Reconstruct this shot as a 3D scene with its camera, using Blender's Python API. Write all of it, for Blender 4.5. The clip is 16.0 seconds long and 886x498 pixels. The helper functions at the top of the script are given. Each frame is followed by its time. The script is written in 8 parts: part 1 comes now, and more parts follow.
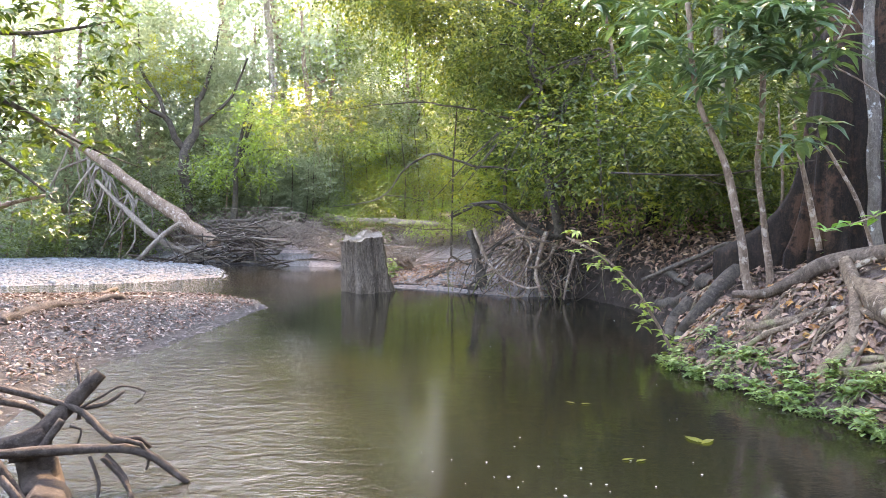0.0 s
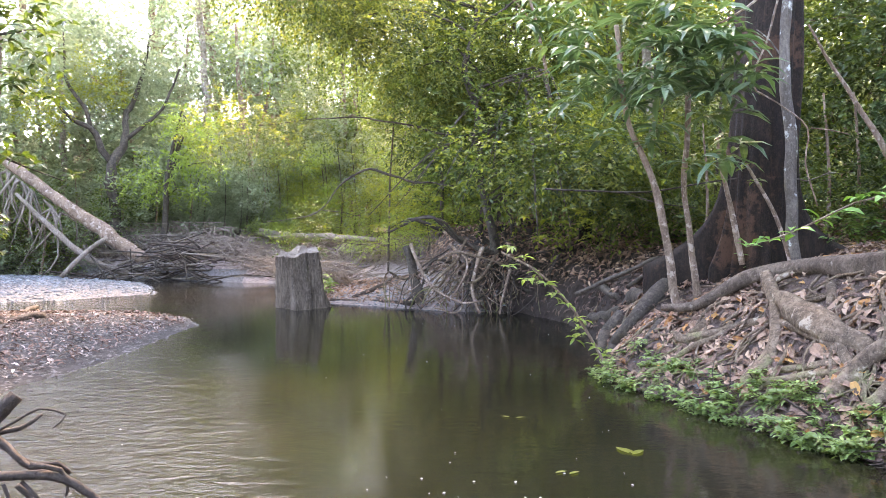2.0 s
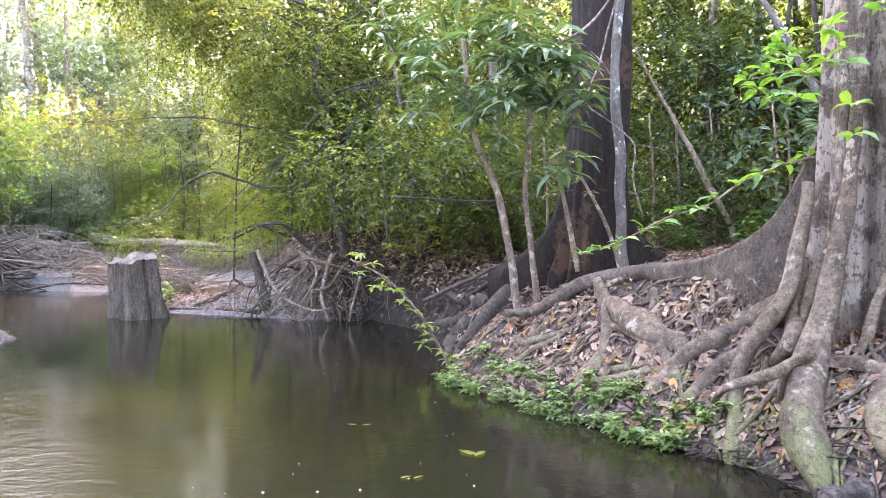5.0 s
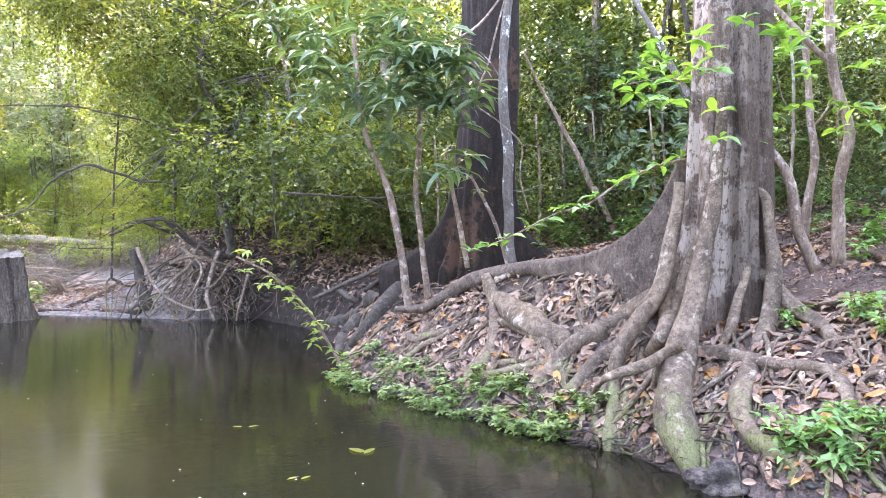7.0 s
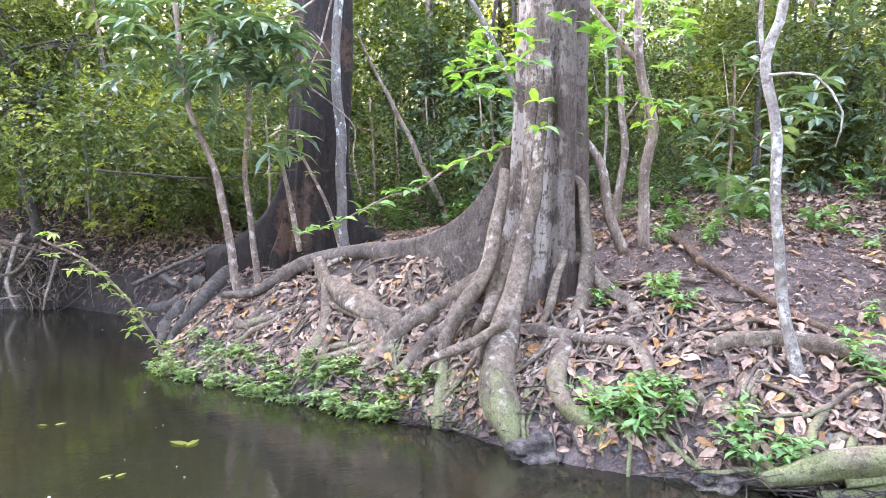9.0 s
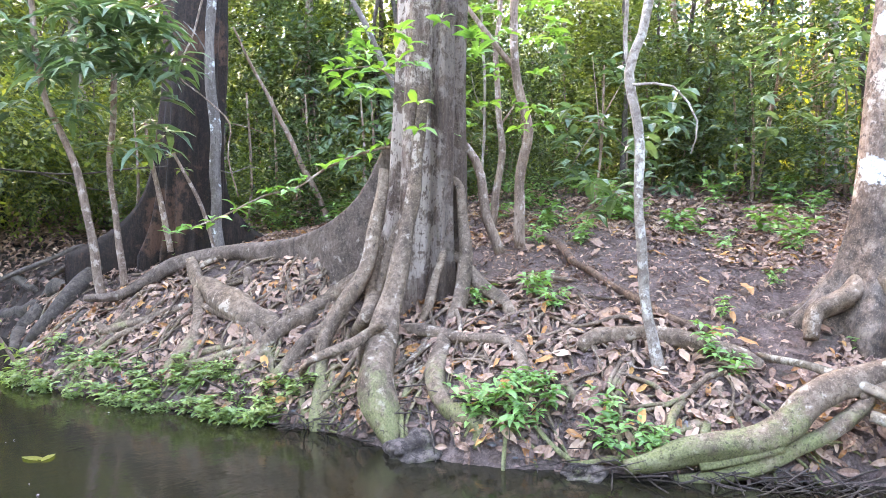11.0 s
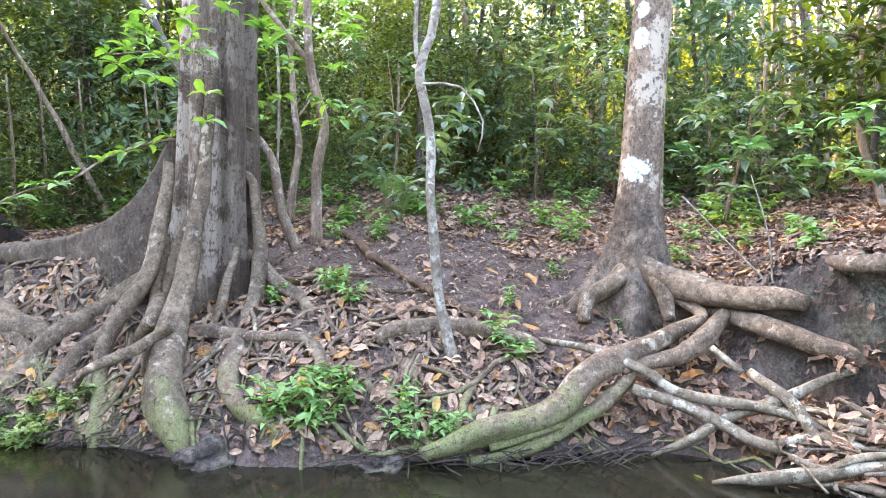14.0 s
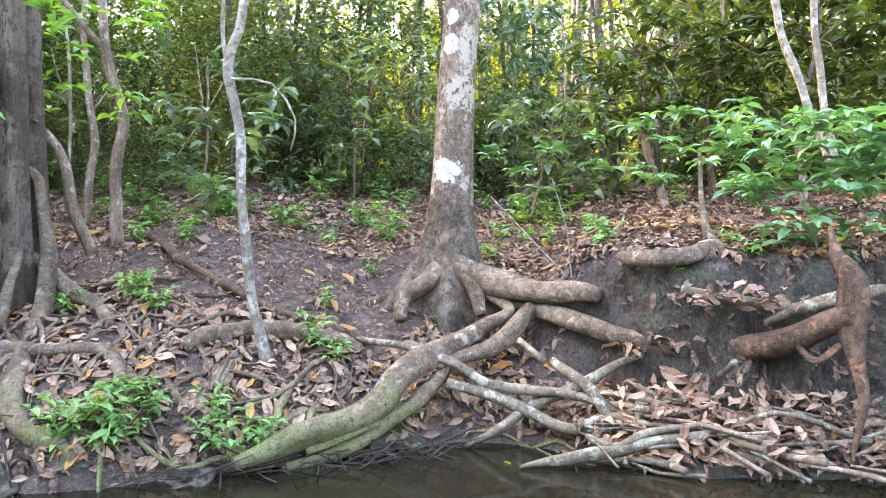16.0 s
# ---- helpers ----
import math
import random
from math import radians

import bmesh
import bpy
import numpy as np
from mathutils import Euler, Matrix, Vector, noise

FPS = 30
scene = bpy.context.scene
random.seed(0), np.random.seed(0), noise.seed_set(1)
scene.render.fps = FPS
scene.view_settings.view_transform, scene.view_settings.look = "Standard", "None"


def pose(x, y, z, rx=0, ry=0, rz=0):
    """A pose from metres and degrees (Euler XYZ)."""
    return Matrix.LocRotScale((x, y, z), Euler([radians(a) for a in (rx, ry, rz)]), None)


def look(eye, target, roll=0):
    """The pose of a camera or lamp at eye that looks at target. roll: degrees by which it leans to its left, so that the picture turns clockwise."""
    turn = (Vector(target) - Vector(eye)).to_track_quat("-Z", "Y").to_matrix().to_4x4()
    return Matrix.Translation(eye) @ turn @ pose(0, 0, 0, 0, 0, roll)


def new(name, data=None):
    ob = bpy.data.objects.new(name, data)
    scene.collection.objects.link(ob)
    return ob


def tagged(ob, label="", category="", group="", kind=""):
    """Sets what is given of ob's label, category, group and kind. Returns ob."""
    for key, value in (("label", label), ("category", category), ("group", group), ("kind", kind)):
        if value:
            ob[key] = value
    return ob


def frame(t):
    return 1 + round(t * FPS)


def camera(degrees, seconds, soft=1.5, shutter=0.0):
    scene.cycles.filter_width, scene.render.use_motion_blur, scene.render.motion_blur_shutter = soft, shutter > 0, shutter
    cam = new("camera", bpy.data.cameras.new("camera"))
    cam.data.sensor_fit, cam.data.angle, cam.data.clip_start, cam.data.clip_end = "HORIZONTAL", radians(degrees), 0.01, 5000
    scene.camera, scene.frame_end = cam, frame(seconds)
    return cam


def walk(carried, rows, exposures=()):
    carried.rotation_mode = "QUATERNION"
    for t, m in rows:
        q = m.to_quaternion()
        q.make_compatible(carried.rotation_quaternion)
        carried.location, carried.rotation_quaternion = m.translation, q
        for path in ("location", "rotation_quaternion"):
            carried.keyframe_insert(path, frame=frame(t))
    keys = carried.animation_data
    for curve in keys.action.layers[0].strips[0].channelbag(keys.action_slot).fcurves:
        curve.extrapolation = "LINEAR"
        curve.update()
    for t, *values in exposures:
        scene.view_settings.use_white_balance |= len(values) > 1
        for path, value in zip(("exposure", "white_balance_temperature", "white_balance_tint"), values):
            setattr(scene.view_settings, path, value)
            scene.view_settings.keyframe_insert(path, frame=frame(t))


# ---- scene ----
# The camera is held out at arm's length at the water's edge and swung to the right.
cam = camera(62.90, 16.0, soft=0.8)
ARM, STAND = 0.2, (-0.071, -0.094)
TURNS = [
    (0.0, -0.36, -2.53, 0.08),
    (0.5, -1.79, -2.18, 0.10),
    (1.0, -3.02, -1.88, -0.01),
    (1.5, -4.15, -1.62, -0.03),
    (2.0, -5.29, -1.31, 0.14),
    (2.5, -6.63, -1.01, 0.32),
    (3.0, -8.37, -0.84, 0.36),
    (3.5, -10.49, -0.80, 0.33),
    (4.0, -12.76, -0.74, 0.45),
    (6.5, -23.07, -0.76, 0.58),
    (7.0, -25.36, -0.83, 0.64),
    (7.5, -27.93, -1.09, 0.87),
    (8.0, -31.26, -1.44, 1.00),
    (8.5, -34.94, -1.76, 0.94),
    (9.0, -38.22, -1.97, 0.97),
    (11.5, -49.95, -1.65, 1.15),
    (12.0, -52.85, -1.57, 1.02),
    (12.5, -55.56, -1.57, 0.88),
    (13.0, -57.98, -1.69, 0.80),
    (13.5, -60.38, -1.82, 0.73),
    (14.0, -62.90, -1.86, 0.71),
    (14.5, -65.71, -1.80, 0.71),
    (15.0, -69.16, -1.68, 0.55),
    (15.5, -73.41, -1.64, 0.39),
    (16.0, -76.89, -1.73, 0.33),
]
walk(cam, [(t, pose(STAND[0] - ARM * math.sin(radians(yaw)), STAND[1] + ARM * math.cos(radians(yaw)), 1.5, 90 + pitch, 0, yaw) @ pose(0, 0, 0, 0, 0, roll)) for t, yaw, pitch, roll in TURNS],
     exposures=[(0.0, 4.5, 7900, 20), (4.0, 4.7, 7700, 26), (8.0, 5.05, 7500, 25), (12.0, 4.85, 7550, 18), (16.0, 4.6, 7600, 14)])

# ---- sky and sun ----
SUN_AZ, SUN_EL = 14.0, 44.0   # clockwise from straight ahead
world = bpy.data.worlds.new("sky")
scene.world = world
world.use_nodes = True
wn = world.node_tree.nodes
sky = wn.new("ShaderNodeTexSky")
sky.sky_type, sky.sun_disc = "NISHITA", False
sky.sun_elevation, sky.sun_rotation = radians(SUN_EL), radians(SUN_AZ)
sky.air_density, sky.dust_density, sky.ozone_density = 1.0, 1.2, 1.0
wn["Background"].inputs["Strength"].default_value = 0.15
world.node_tree.links.new(sky.outputs[0], wn["Background"].inputs["Color"])
sun = new("sun", bpy.data.lights.new("sun", "SUN"))
sun.data.energy, sun.data.angle, sun.data.color = 0.9, radians(3), (1.0, 0.82, 0.55)
sun.matrix_world = look((0, 0, 0), (-math.sin(radians(SUN_AZ)) * math.cos(radians(SUN_EL)), -math.cos(radians(SUN_AZ)) * math.cos(radians(SUN_EL)), -math.sin(radians(SUN_EL))))


# ---- materials ----
class Nodes:
    """A short way to write node trees."""

    def __init__(self, name):
        self.mat = bpy.data.materials.new(name)
        self.mat.use_nodes = True
        self.tree = self.mat.node_tree
        self.tree.nodes.clear()
        self.out = self.tree.nodes.new("ShaderNodeOutputMaterial")
        self.coord = self.tree.nodes.new("ShaderNodeTexCoord").outputs["Object"]

    def add(self, kind, **inputs):
        n = self.tree.nodes.new(kind)
        for k, v in inputs.items():
            self.put(n, k.replace("_", " "), v)
        return n

    def put(self, n, key, v):
        socket = n.inputs[int(key)] if key.isdigit() else n.inputs[key]
        if isinstance(v, bpy.types.NodeSocket):
            self.tree.links.new(v, socket)
        else:
            socket.default_value = v

    def place(self):
        """World position, the same for all meshes."""
        return self.tree.nodes.new("ShaderNodeNewGeometry").outputs["Position"]

    def noise(self, scale, detail=5.0, rough=0.6, vector=None, stretch=None):
        v = vector or self.place()
        if stretch:
            v = self.add("ShaderNodeMapping", Vector=v, Scale=stretch).outputs[0]
        return self.add("ShaderNodeTexNoise", Vector=v, Scale=scale, Detail=detail, Roughness=rough).outputs["Fac"]

    def ramp(self, fac, *stops):
        n = self.add("ShaderNodeValToRGB", Fac=fac)
        els = n.color_ramp.elements
        while len(els) < len(stops):
            els.new(0.5)
        for e, (p, c) in zip(els, stops):
            e.position, e.color = p, (*c, 1) if len(c) == 3 else c
        return n.outputs[0]

    def mix(self, fac, a, b, blend="MIX"):
        n = self.tree.nodes.new("ShaderNodeMix")
        n.data_type, n.blend_type = "RGBA", blend
        for i, v in ((0, fac), (6, a), (7, b)):
            if isinstance(v, bpy.types.NodeSocket):
                self.tree.links.new(v, n.inputs[i])
            else:
                n.inputs[i].default_value = v if i == 0 else (*v, 1)
        return n.outputs[2]

    def math(self, op, a, b=0.0):
        n = self.tree.nodes.new("ShaderNodeMath")
        n.operation = op
        for i, v in enumerate((a, b)):
            if isinstance(v, bpy.types.NodeSocket):
                self.tree.links.new(v, n.inputs[i])
            else:
                n.inputs[i].default_value = v
        return n.outputs[0]

    def bump(self, height, strength, distance):
        return self.add("ShaderNodeBump", Height=height, Strength=strength, Distance=distance).outputs[0]

    def done(self, shader):
        self.tree.links.new(shader, self.out.inputs[0])
        return self.mat


def leaf_mat(name, dark, mid, light, sheen=0.42, through_amount=0.4, glow=(1.5, 1.6, 0.45)):
    """Leaf blades: each blade its own tone, light shining through."""
    n = Nodes(name)
    island = n.tree.nodes.new("ShaderNodeNewGeometry").outputs["Random Per Island"]
    tone = n.ramp(island, (0.0, dark), (0.55, mid), (1.0, light))
    tone = n.mix(n.math("MULTIPLY", n.noise(2.2, 2), 0.55), tone, dark)
    tone = n.mix(n.ramp(n.noise(60, 3), (0.45, (0, 0, 0)), (0.75, (0.35, 0.35, 0.35))), tone, light)
    front = n.add("ShaderNodeBsdfPrincipled", Base_Color=tone, Roughness=sheen, Specular_IOR_Level=0.4)
    back = n.add("ShaderNodeBsdfTranslucent", Color=n.mix(1.0, tone, glow, "MULTIPLY"))
    both = n.add("ShaderNodeMixShader", Fac=through_amount)
    n.tree.links.new(front.outputs[0], both.inputs[1])
    n.tree.links.new(back.outputs[0], both.inputs[2])
    return n.done(both.outputs[0])


def bark_mat(name, dark, mid, light, patch=None, patch_size=3.0, patch_cover=0.56, spots=None, moss=0.0, stretch=(6, 6, 1.2), depth=0.02, column=None, blocks=(), foot=None):
    """Bark: upright grain, stains, ragged pale lichen patches, small dark spots and moss near the water."""
    n = Nodes(name)
    grain = n.noise(4, 9, 0.72, stretch=stretch)
    c = n.ramp(grain, (0.30, dark), (0.5, mid), (0.72, light))
    c = n.mix(n.ramp(n.noise(1.7, 8, 0.65, stretch=(2.2, 2.2, 0.8)), (0.44, (0, 0, 0)), (0.62, (0.7, 0.7, 0.7))), c, dark)
    c = n.mix(n.ramp(n.noise(30, 5, 0.75), (0.5, (0, 0, 0)), (0.68, (0.55, 0.55, 0.55))), c, light)
    if patch:
        edge = n.math("ADD", n.noise(patch_size, 10, 0.68), n.math("MULTIPLY", n.noise(patch_size * 7, 6, 0.7), 0.12))
        c = n.mix(n.ramp(edge, (patch_cover + 0.04, (0, 0, 0)), (patch_cover + 0.09, (0.85, 0.85, 0.85))), c, patch)
    if spots:
        c = n.mix(n.ramp(n.noise(17, 6, 0.6), (0.55, (0, 0, 0)), (0.60, (0.9, 0.9, 0.9))), c, spots)
    if foot:
        # a grimy, lichen-blackened foot of the trunk below a height
        z = n.add("ShaderNodeSeparateXYZ", Vector=n.place()).outputs[2]
        low = n.math("ADD", n.math("SUBTRACT", foot, z), n.math("MULTIPLY", n.noise(5, 8, 0.7), 0.9))
        c = n.mix(n.ramp(low, (0.38, (0, 0, 0)), (0.62, (0.8, 0.8, 0.8))), c, n.ramp(n.noise(9, 9, 0.78), (0.40, (0.014, 0.012, 0.010)), (0.50, (0.062, 0.045, 0.034)), (0.58, (0.155, 0.105, 0.074)), (0.70, (0.27, 0.225, 0.185))))
    for x, y, z, size in blocks:
        # a ragged white patch of lichen
        far = n.add("ShaderNodeVectorMath", **{"0": n.place(), "1": (x, y, z)})
        far.operation = "DISTANCE"
        edge = n.math("ADD", far.outputs["Value"], n.math("MULTIPLY", n.noise(9, 8, 0.7), size * 1.6))
        c = n.mix(n.ramp(n.math("DIVIDE", edge, size * 2), (0.70, (0.95, 0.95, 0.95)), (0.74, (0, 0, 0))), c, n.ramp(n.noise(20, 6, 0.7), (0.35, (0.42, 0.41, 0.38)), (0.6, (0.66, 0.66, 0.64))))
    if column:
        # darker brown on the side of the trunk beyond a plane through (x, y) with the normal (nx, ny)
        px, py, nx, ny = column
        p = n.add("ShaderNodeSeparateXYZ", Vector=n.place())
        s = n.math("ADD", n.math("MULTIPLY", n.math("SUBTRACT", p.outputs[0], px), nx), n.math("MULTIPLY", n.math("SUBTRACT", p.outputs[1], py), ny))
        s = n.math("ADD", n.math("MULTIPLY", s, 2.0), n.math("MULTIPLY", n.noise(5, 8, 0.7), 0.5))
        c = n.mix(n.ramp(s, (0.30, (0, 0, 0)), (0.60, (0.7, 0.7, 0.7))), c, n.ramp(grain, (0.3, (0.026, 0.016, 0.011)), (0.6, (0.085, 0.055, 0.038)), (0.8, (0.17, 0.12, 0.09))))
    if moss:
        z = n.add("ShaderNodeSeparateXYZ", Vector=n.place()).outputs[2]
        low = n.math("ADD", n.math("MULTIPLY", z, -1.1), n.math("ADD", n.math("MULTIPLY", n.noise(5.5, 8, 0.7), 1.7), moss - 0.8))
        c = n.mix(n.ramp(low, (0.30, (0, 0, 0)), (0.62, (0.75, 0.75, 0.75))), c, n.ramp(n.noise(70, 4), (0.3, (0.075, 0.085, 0.028)), (0.7, (0.25, 0.255, 0.10))))
    c = n.mix(n.ramp(n.noise(11, 7, 0.75, stretch=stretch), (0.36, (0.75, 0.75, 0.75)), (0.46, (0, 0, 0))), c, tuple(v * 0.55 for v in dark))
    c = n.mix(n.ramp(n.noise(120, 3, 0.7), (0.58, (0, 0, 0)), (0.66, (0.5, 0.5, 0.5))), c, light)
    rough = n.ramp(grain, (0.2, (0.75,) * 3), (0.8, (0.95,) * 3))
    h = n.math("ADD", grain, n.math("MULTIPLY", n.noise(38, 6, 0.75), 0.45))
    b = n.add("ShaderNodeBsdfPrincipled", Base_Color=c, Roughness=rough, Specular_IOR_Level=0.25, Normal=n.bump(h, 1.0, depth))
    return n.done(b.outputs[0])


BARK_DARK = bark_mat("bark_dark", (0.010, 0.007, 0.006), (0.025, 0.017, 0.013), (0.06, 0.037, 0.027), patch=(0.10, 0.052, 0.033), patch_size=1.5, patch_cover=0.58)
BARK_MOTTLED = bark_mat("bark_mottled", (0.055, 0.036, 0.025), (0.23, 0.148, 0.10), (0.40, 0.30, 0.23), patch=(0.48, 0.38, 0.30), patch_size=3.2, patch_cover=0.55, spots=(0.10, 0.07, 0.055), stretch=(3, 3, 2), depth=0.014, foot=1.75, blocks=((6.01, 1.30, 1.97, 0.17), (6.01, 1.28, 3.02, 0.13), (6.02, 1.26, 3.25, 0.10)))
BARK_ROOT = bark_mat("bark_root", (0.042, 0.027, 0.018), (0.158, 0.106, 0.070), (0.315, 0.23, 0.165), patch=(0.38, 0.305, 0.235), patch_size=6, patch_cover=0.61, moss=0.74, stretch=(3, 3, 3), depth=0.014)
BARK_PLANK = bark_mat("bark_plank", (0.045, 0.03, 0.022), (0.13, 0.09, 0.066), (0.24, 0.18, 0.14), patch=(0.30, 0.24, 0.19), patch_size=9, patch_cover=0.62, stretch=(4, 4, 2.5), depth=0.02)
# darker brown bark; on the cove roots it carries their shade
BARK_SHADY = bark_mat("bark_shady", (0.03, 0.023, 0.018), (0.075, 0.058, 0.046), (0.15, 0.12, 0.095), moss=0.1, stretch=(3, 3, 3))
BARK_PALE = bark_mat("bark_pale", (0.13, 0.098, 0.075), (0.27, 0.215, 0.17), (0.42, 0.36, 0.295), patch=(0.46, 0.41, 0.35), patch_size=8.0, patch_cover=0.56, spots=(0.15, 0.11, 0.085), stretch=(4, 4, 3), depth=0.008)
BARK_WHITE = bark_mat("bark_white", (0.075, 0.06, 0.05), (0.16, 0.13, 0.11), (0.26, 0.22, 0.19), patch=(0.56, 0.56, 0.53), patch_size=4.5, patch_cover=0.61, depth=0.008)
BARK_STEM = bark_mat("bark_stem", (0.0904, 0.058, 0.0412), (0.215, 0.145, 0.103), (0.362, 0.26, 0.196), patch=(0.407, 0.32, 0.265), patch_size=9, patch_cover=0.57, depth=0.008)
DRIFTWOOD = bark_mat("driftwood", (0.10, 0.075, 0.058), (0.21, 0.165, 0.13), (0.36, 0.30, 0.25), stretch=(8, 8, 2))
STUMPWOOD = bark_mat("stump_wood", (0.035, 0.024, 0.017), (0.155, 0.112, 0.082), (0.32, 0.25, 0.195), stretch=(9, 9, 0.8), depth=0.06)
DRIFT_DARK = bark_mat("driftwood_wet", (0.022, 0.015, 0.011), (0.06, 0.043, 0.034), (0.135, 0.103, 0.085), stretch=(5, 5, 5))
RED_BARK = bark_mat("bark_red", (0.036, 0.020, 0.013), (0.125, 0.072, 0.045), (0.235, 0.15, 0.10), patch=(0.31, 0.155, 0.09), patch_size=5, patch_cover=0.57, stretch=(3, 3, 3), depth=0.03)
BRUSHWOOD = bark_mat("brushwood", (0.11, 0.082, 0.064), (0.23, 0.18, 0.145), (0.38, 0.315, 0.265), stretch=(5, 5, 5))
POLE = bark_mat("bark_pole", (0.06, 0.045, 0.03), (0.155, 0.118, 0.082), (0.27, 0.215, 0.155), patch=(0.33, 0.29, 0.225), patch_size=7, patch_cover=0.56, moss=0.2, stretch=(4, 4, 4), depth=0.008)

LEAF_MID = leaf_mat("leaf_mid", (0.048, 0.068, 0.022), (0.125, 0.156, 0.048), (0.25, 0.27, 0.092), through_amount=0.5, glow=(1.3, 1.5, 0.5))
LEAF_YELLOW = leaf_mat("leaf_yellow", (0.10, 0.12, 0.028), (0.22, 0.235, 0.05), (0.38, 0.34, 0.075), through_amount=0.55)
LEAF_OLIVE = leaf_mat("leaf_olive", (0.06, 0.078, 0.024), (0.175, 0.20, 0.055), (0.36, 0.35, 0.10), through_amount=0.55, glow=(1.35, 1.4, 0.5))
LEAF_DARK = leaf_mat("leaf_dark", (0.025, 0.042, 0.016), (0.06, 0.088, 0.03), (0.12, 0.155, 0.06), sheen=0.36, through_amount=0.4)
LEAF_BLUE = leaf_mat("leaf_broad", (0.048, 0.082, 0.046), (0.092, 0.145, 0.078), (0.18, 0.24, 0.13), sheen=0.3, through_amount=0.35, glow=(1.25, 1.45, 0.65))
LEAF_GLOSSY = leaf_mat("leaf_glossy", (0.06, 0.14, 0.065), (0.12, 0.245, 0.11), (0.22, 0.37, 0.17), sheen=0.33, through_amount=0.3, glow=(1.4, 1.6, 0.7))
LEAF_BRIGHT = leaf_mat("leaf_bright", (0.085, 0.18, 0.05), (0.15, 0.29, 0.08), (0.26, 0.42, 0.14), through_amount=0.4)
# haze of the distance put into paler, greyer leaf tones
LEAF_HAZE = leaf_mat("leaf_far_haze", (0.16, 0.195, 0.135), (0.26, 0.295, 0.20), (0.40, 0.42, 0.29), sheen=0.6, through_amount=0.5, glow=(1.2, 1.25, 0.85))
# feathery leaves, brightened to carry sunlight on the thicket as well
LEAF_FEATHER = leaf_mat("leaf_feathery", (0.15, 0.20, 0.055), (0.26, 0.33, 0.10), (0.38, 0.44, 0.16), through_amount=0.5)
LEAF_HERB = leaf_mat("leaf_herb", (0.085, 0.165, 0.055), (0.17, 0.30, 0.10), (0.30, 0.47, 0.18), through_amount=0.35)
LEAF_WEED = leaf_mat("leaf_weed", (0.085, 0.135, 0.045), (0.175, 0.245, 0.085), (0.33, 0.41, 0.17), sheen=0.36, through_amount=0.35)
FOAM = leaf_mat("foam", (0.6, 0.6, 0.58), (0.75, 0.75, 0.72), (0.8, 0.8, 0.8), through_amount=0.1, glow=(1, 1, 1))
LITTER = leaf_mat("fallen_leaf", (0.07, 0.036, 0.025), (0.27, 0.15, 0.098), (0.55, 0.365, 0.25), sheen=0.6, through_amount=0.12, glow=(1.2, 1.0, 0.8))
LITTER_DARK = leaf_mat("crumbled_leaf", (0.0508, 0.03, 0.0235), (0.124, 0.075, 0.0568), (0.226, 0.14, 0.108), sheen=0.8, through_amount=0.05, glow=(1, 1, 1))
LITTER_ORANGE = leaf_mat("fallen_leaf_orange", (0.22, 0.085, 0.03), (0.40, 0.18, 0.06), (0.55, 0.32, 0.10), sheen=0.55, through_amount=0.15, glow=(1.2, 1.0, 0.8))
LEAF_GOLD = leaf_mat("yellow_leaf", (0.40, 0.28, 0.02), (0.50, 0.36, 0.03), (0.55, 0.42, 0.05), through_amount=0.3, glow=(1.2, 1.1, 0.6))

PEBBLE = leaf_mat("pebble", (0.048, 0.052, 0.056), (0.12, 0.13, 0.138), (0.235, 0.25, 0.26), sheen=0.75, through_amount=0.0)
PEBBLE_DARK = leaf_mat("pebble_dark", (0.03, 0.027, 0.025), (0.075, 0.067, 0.063), (0.16, 0.145, 0.135), sheen=0.7, through_amount=0.0)
LITTER_PALE = leaf_mat("bleached_leaf", (0.10, 0.075, 0.065), (0.23, 0.18, 0.16), (0.42, 0.35, 0.32), sheen=0.6, through_amount=0.1, glow=(1.1, 1.0, 0.9))


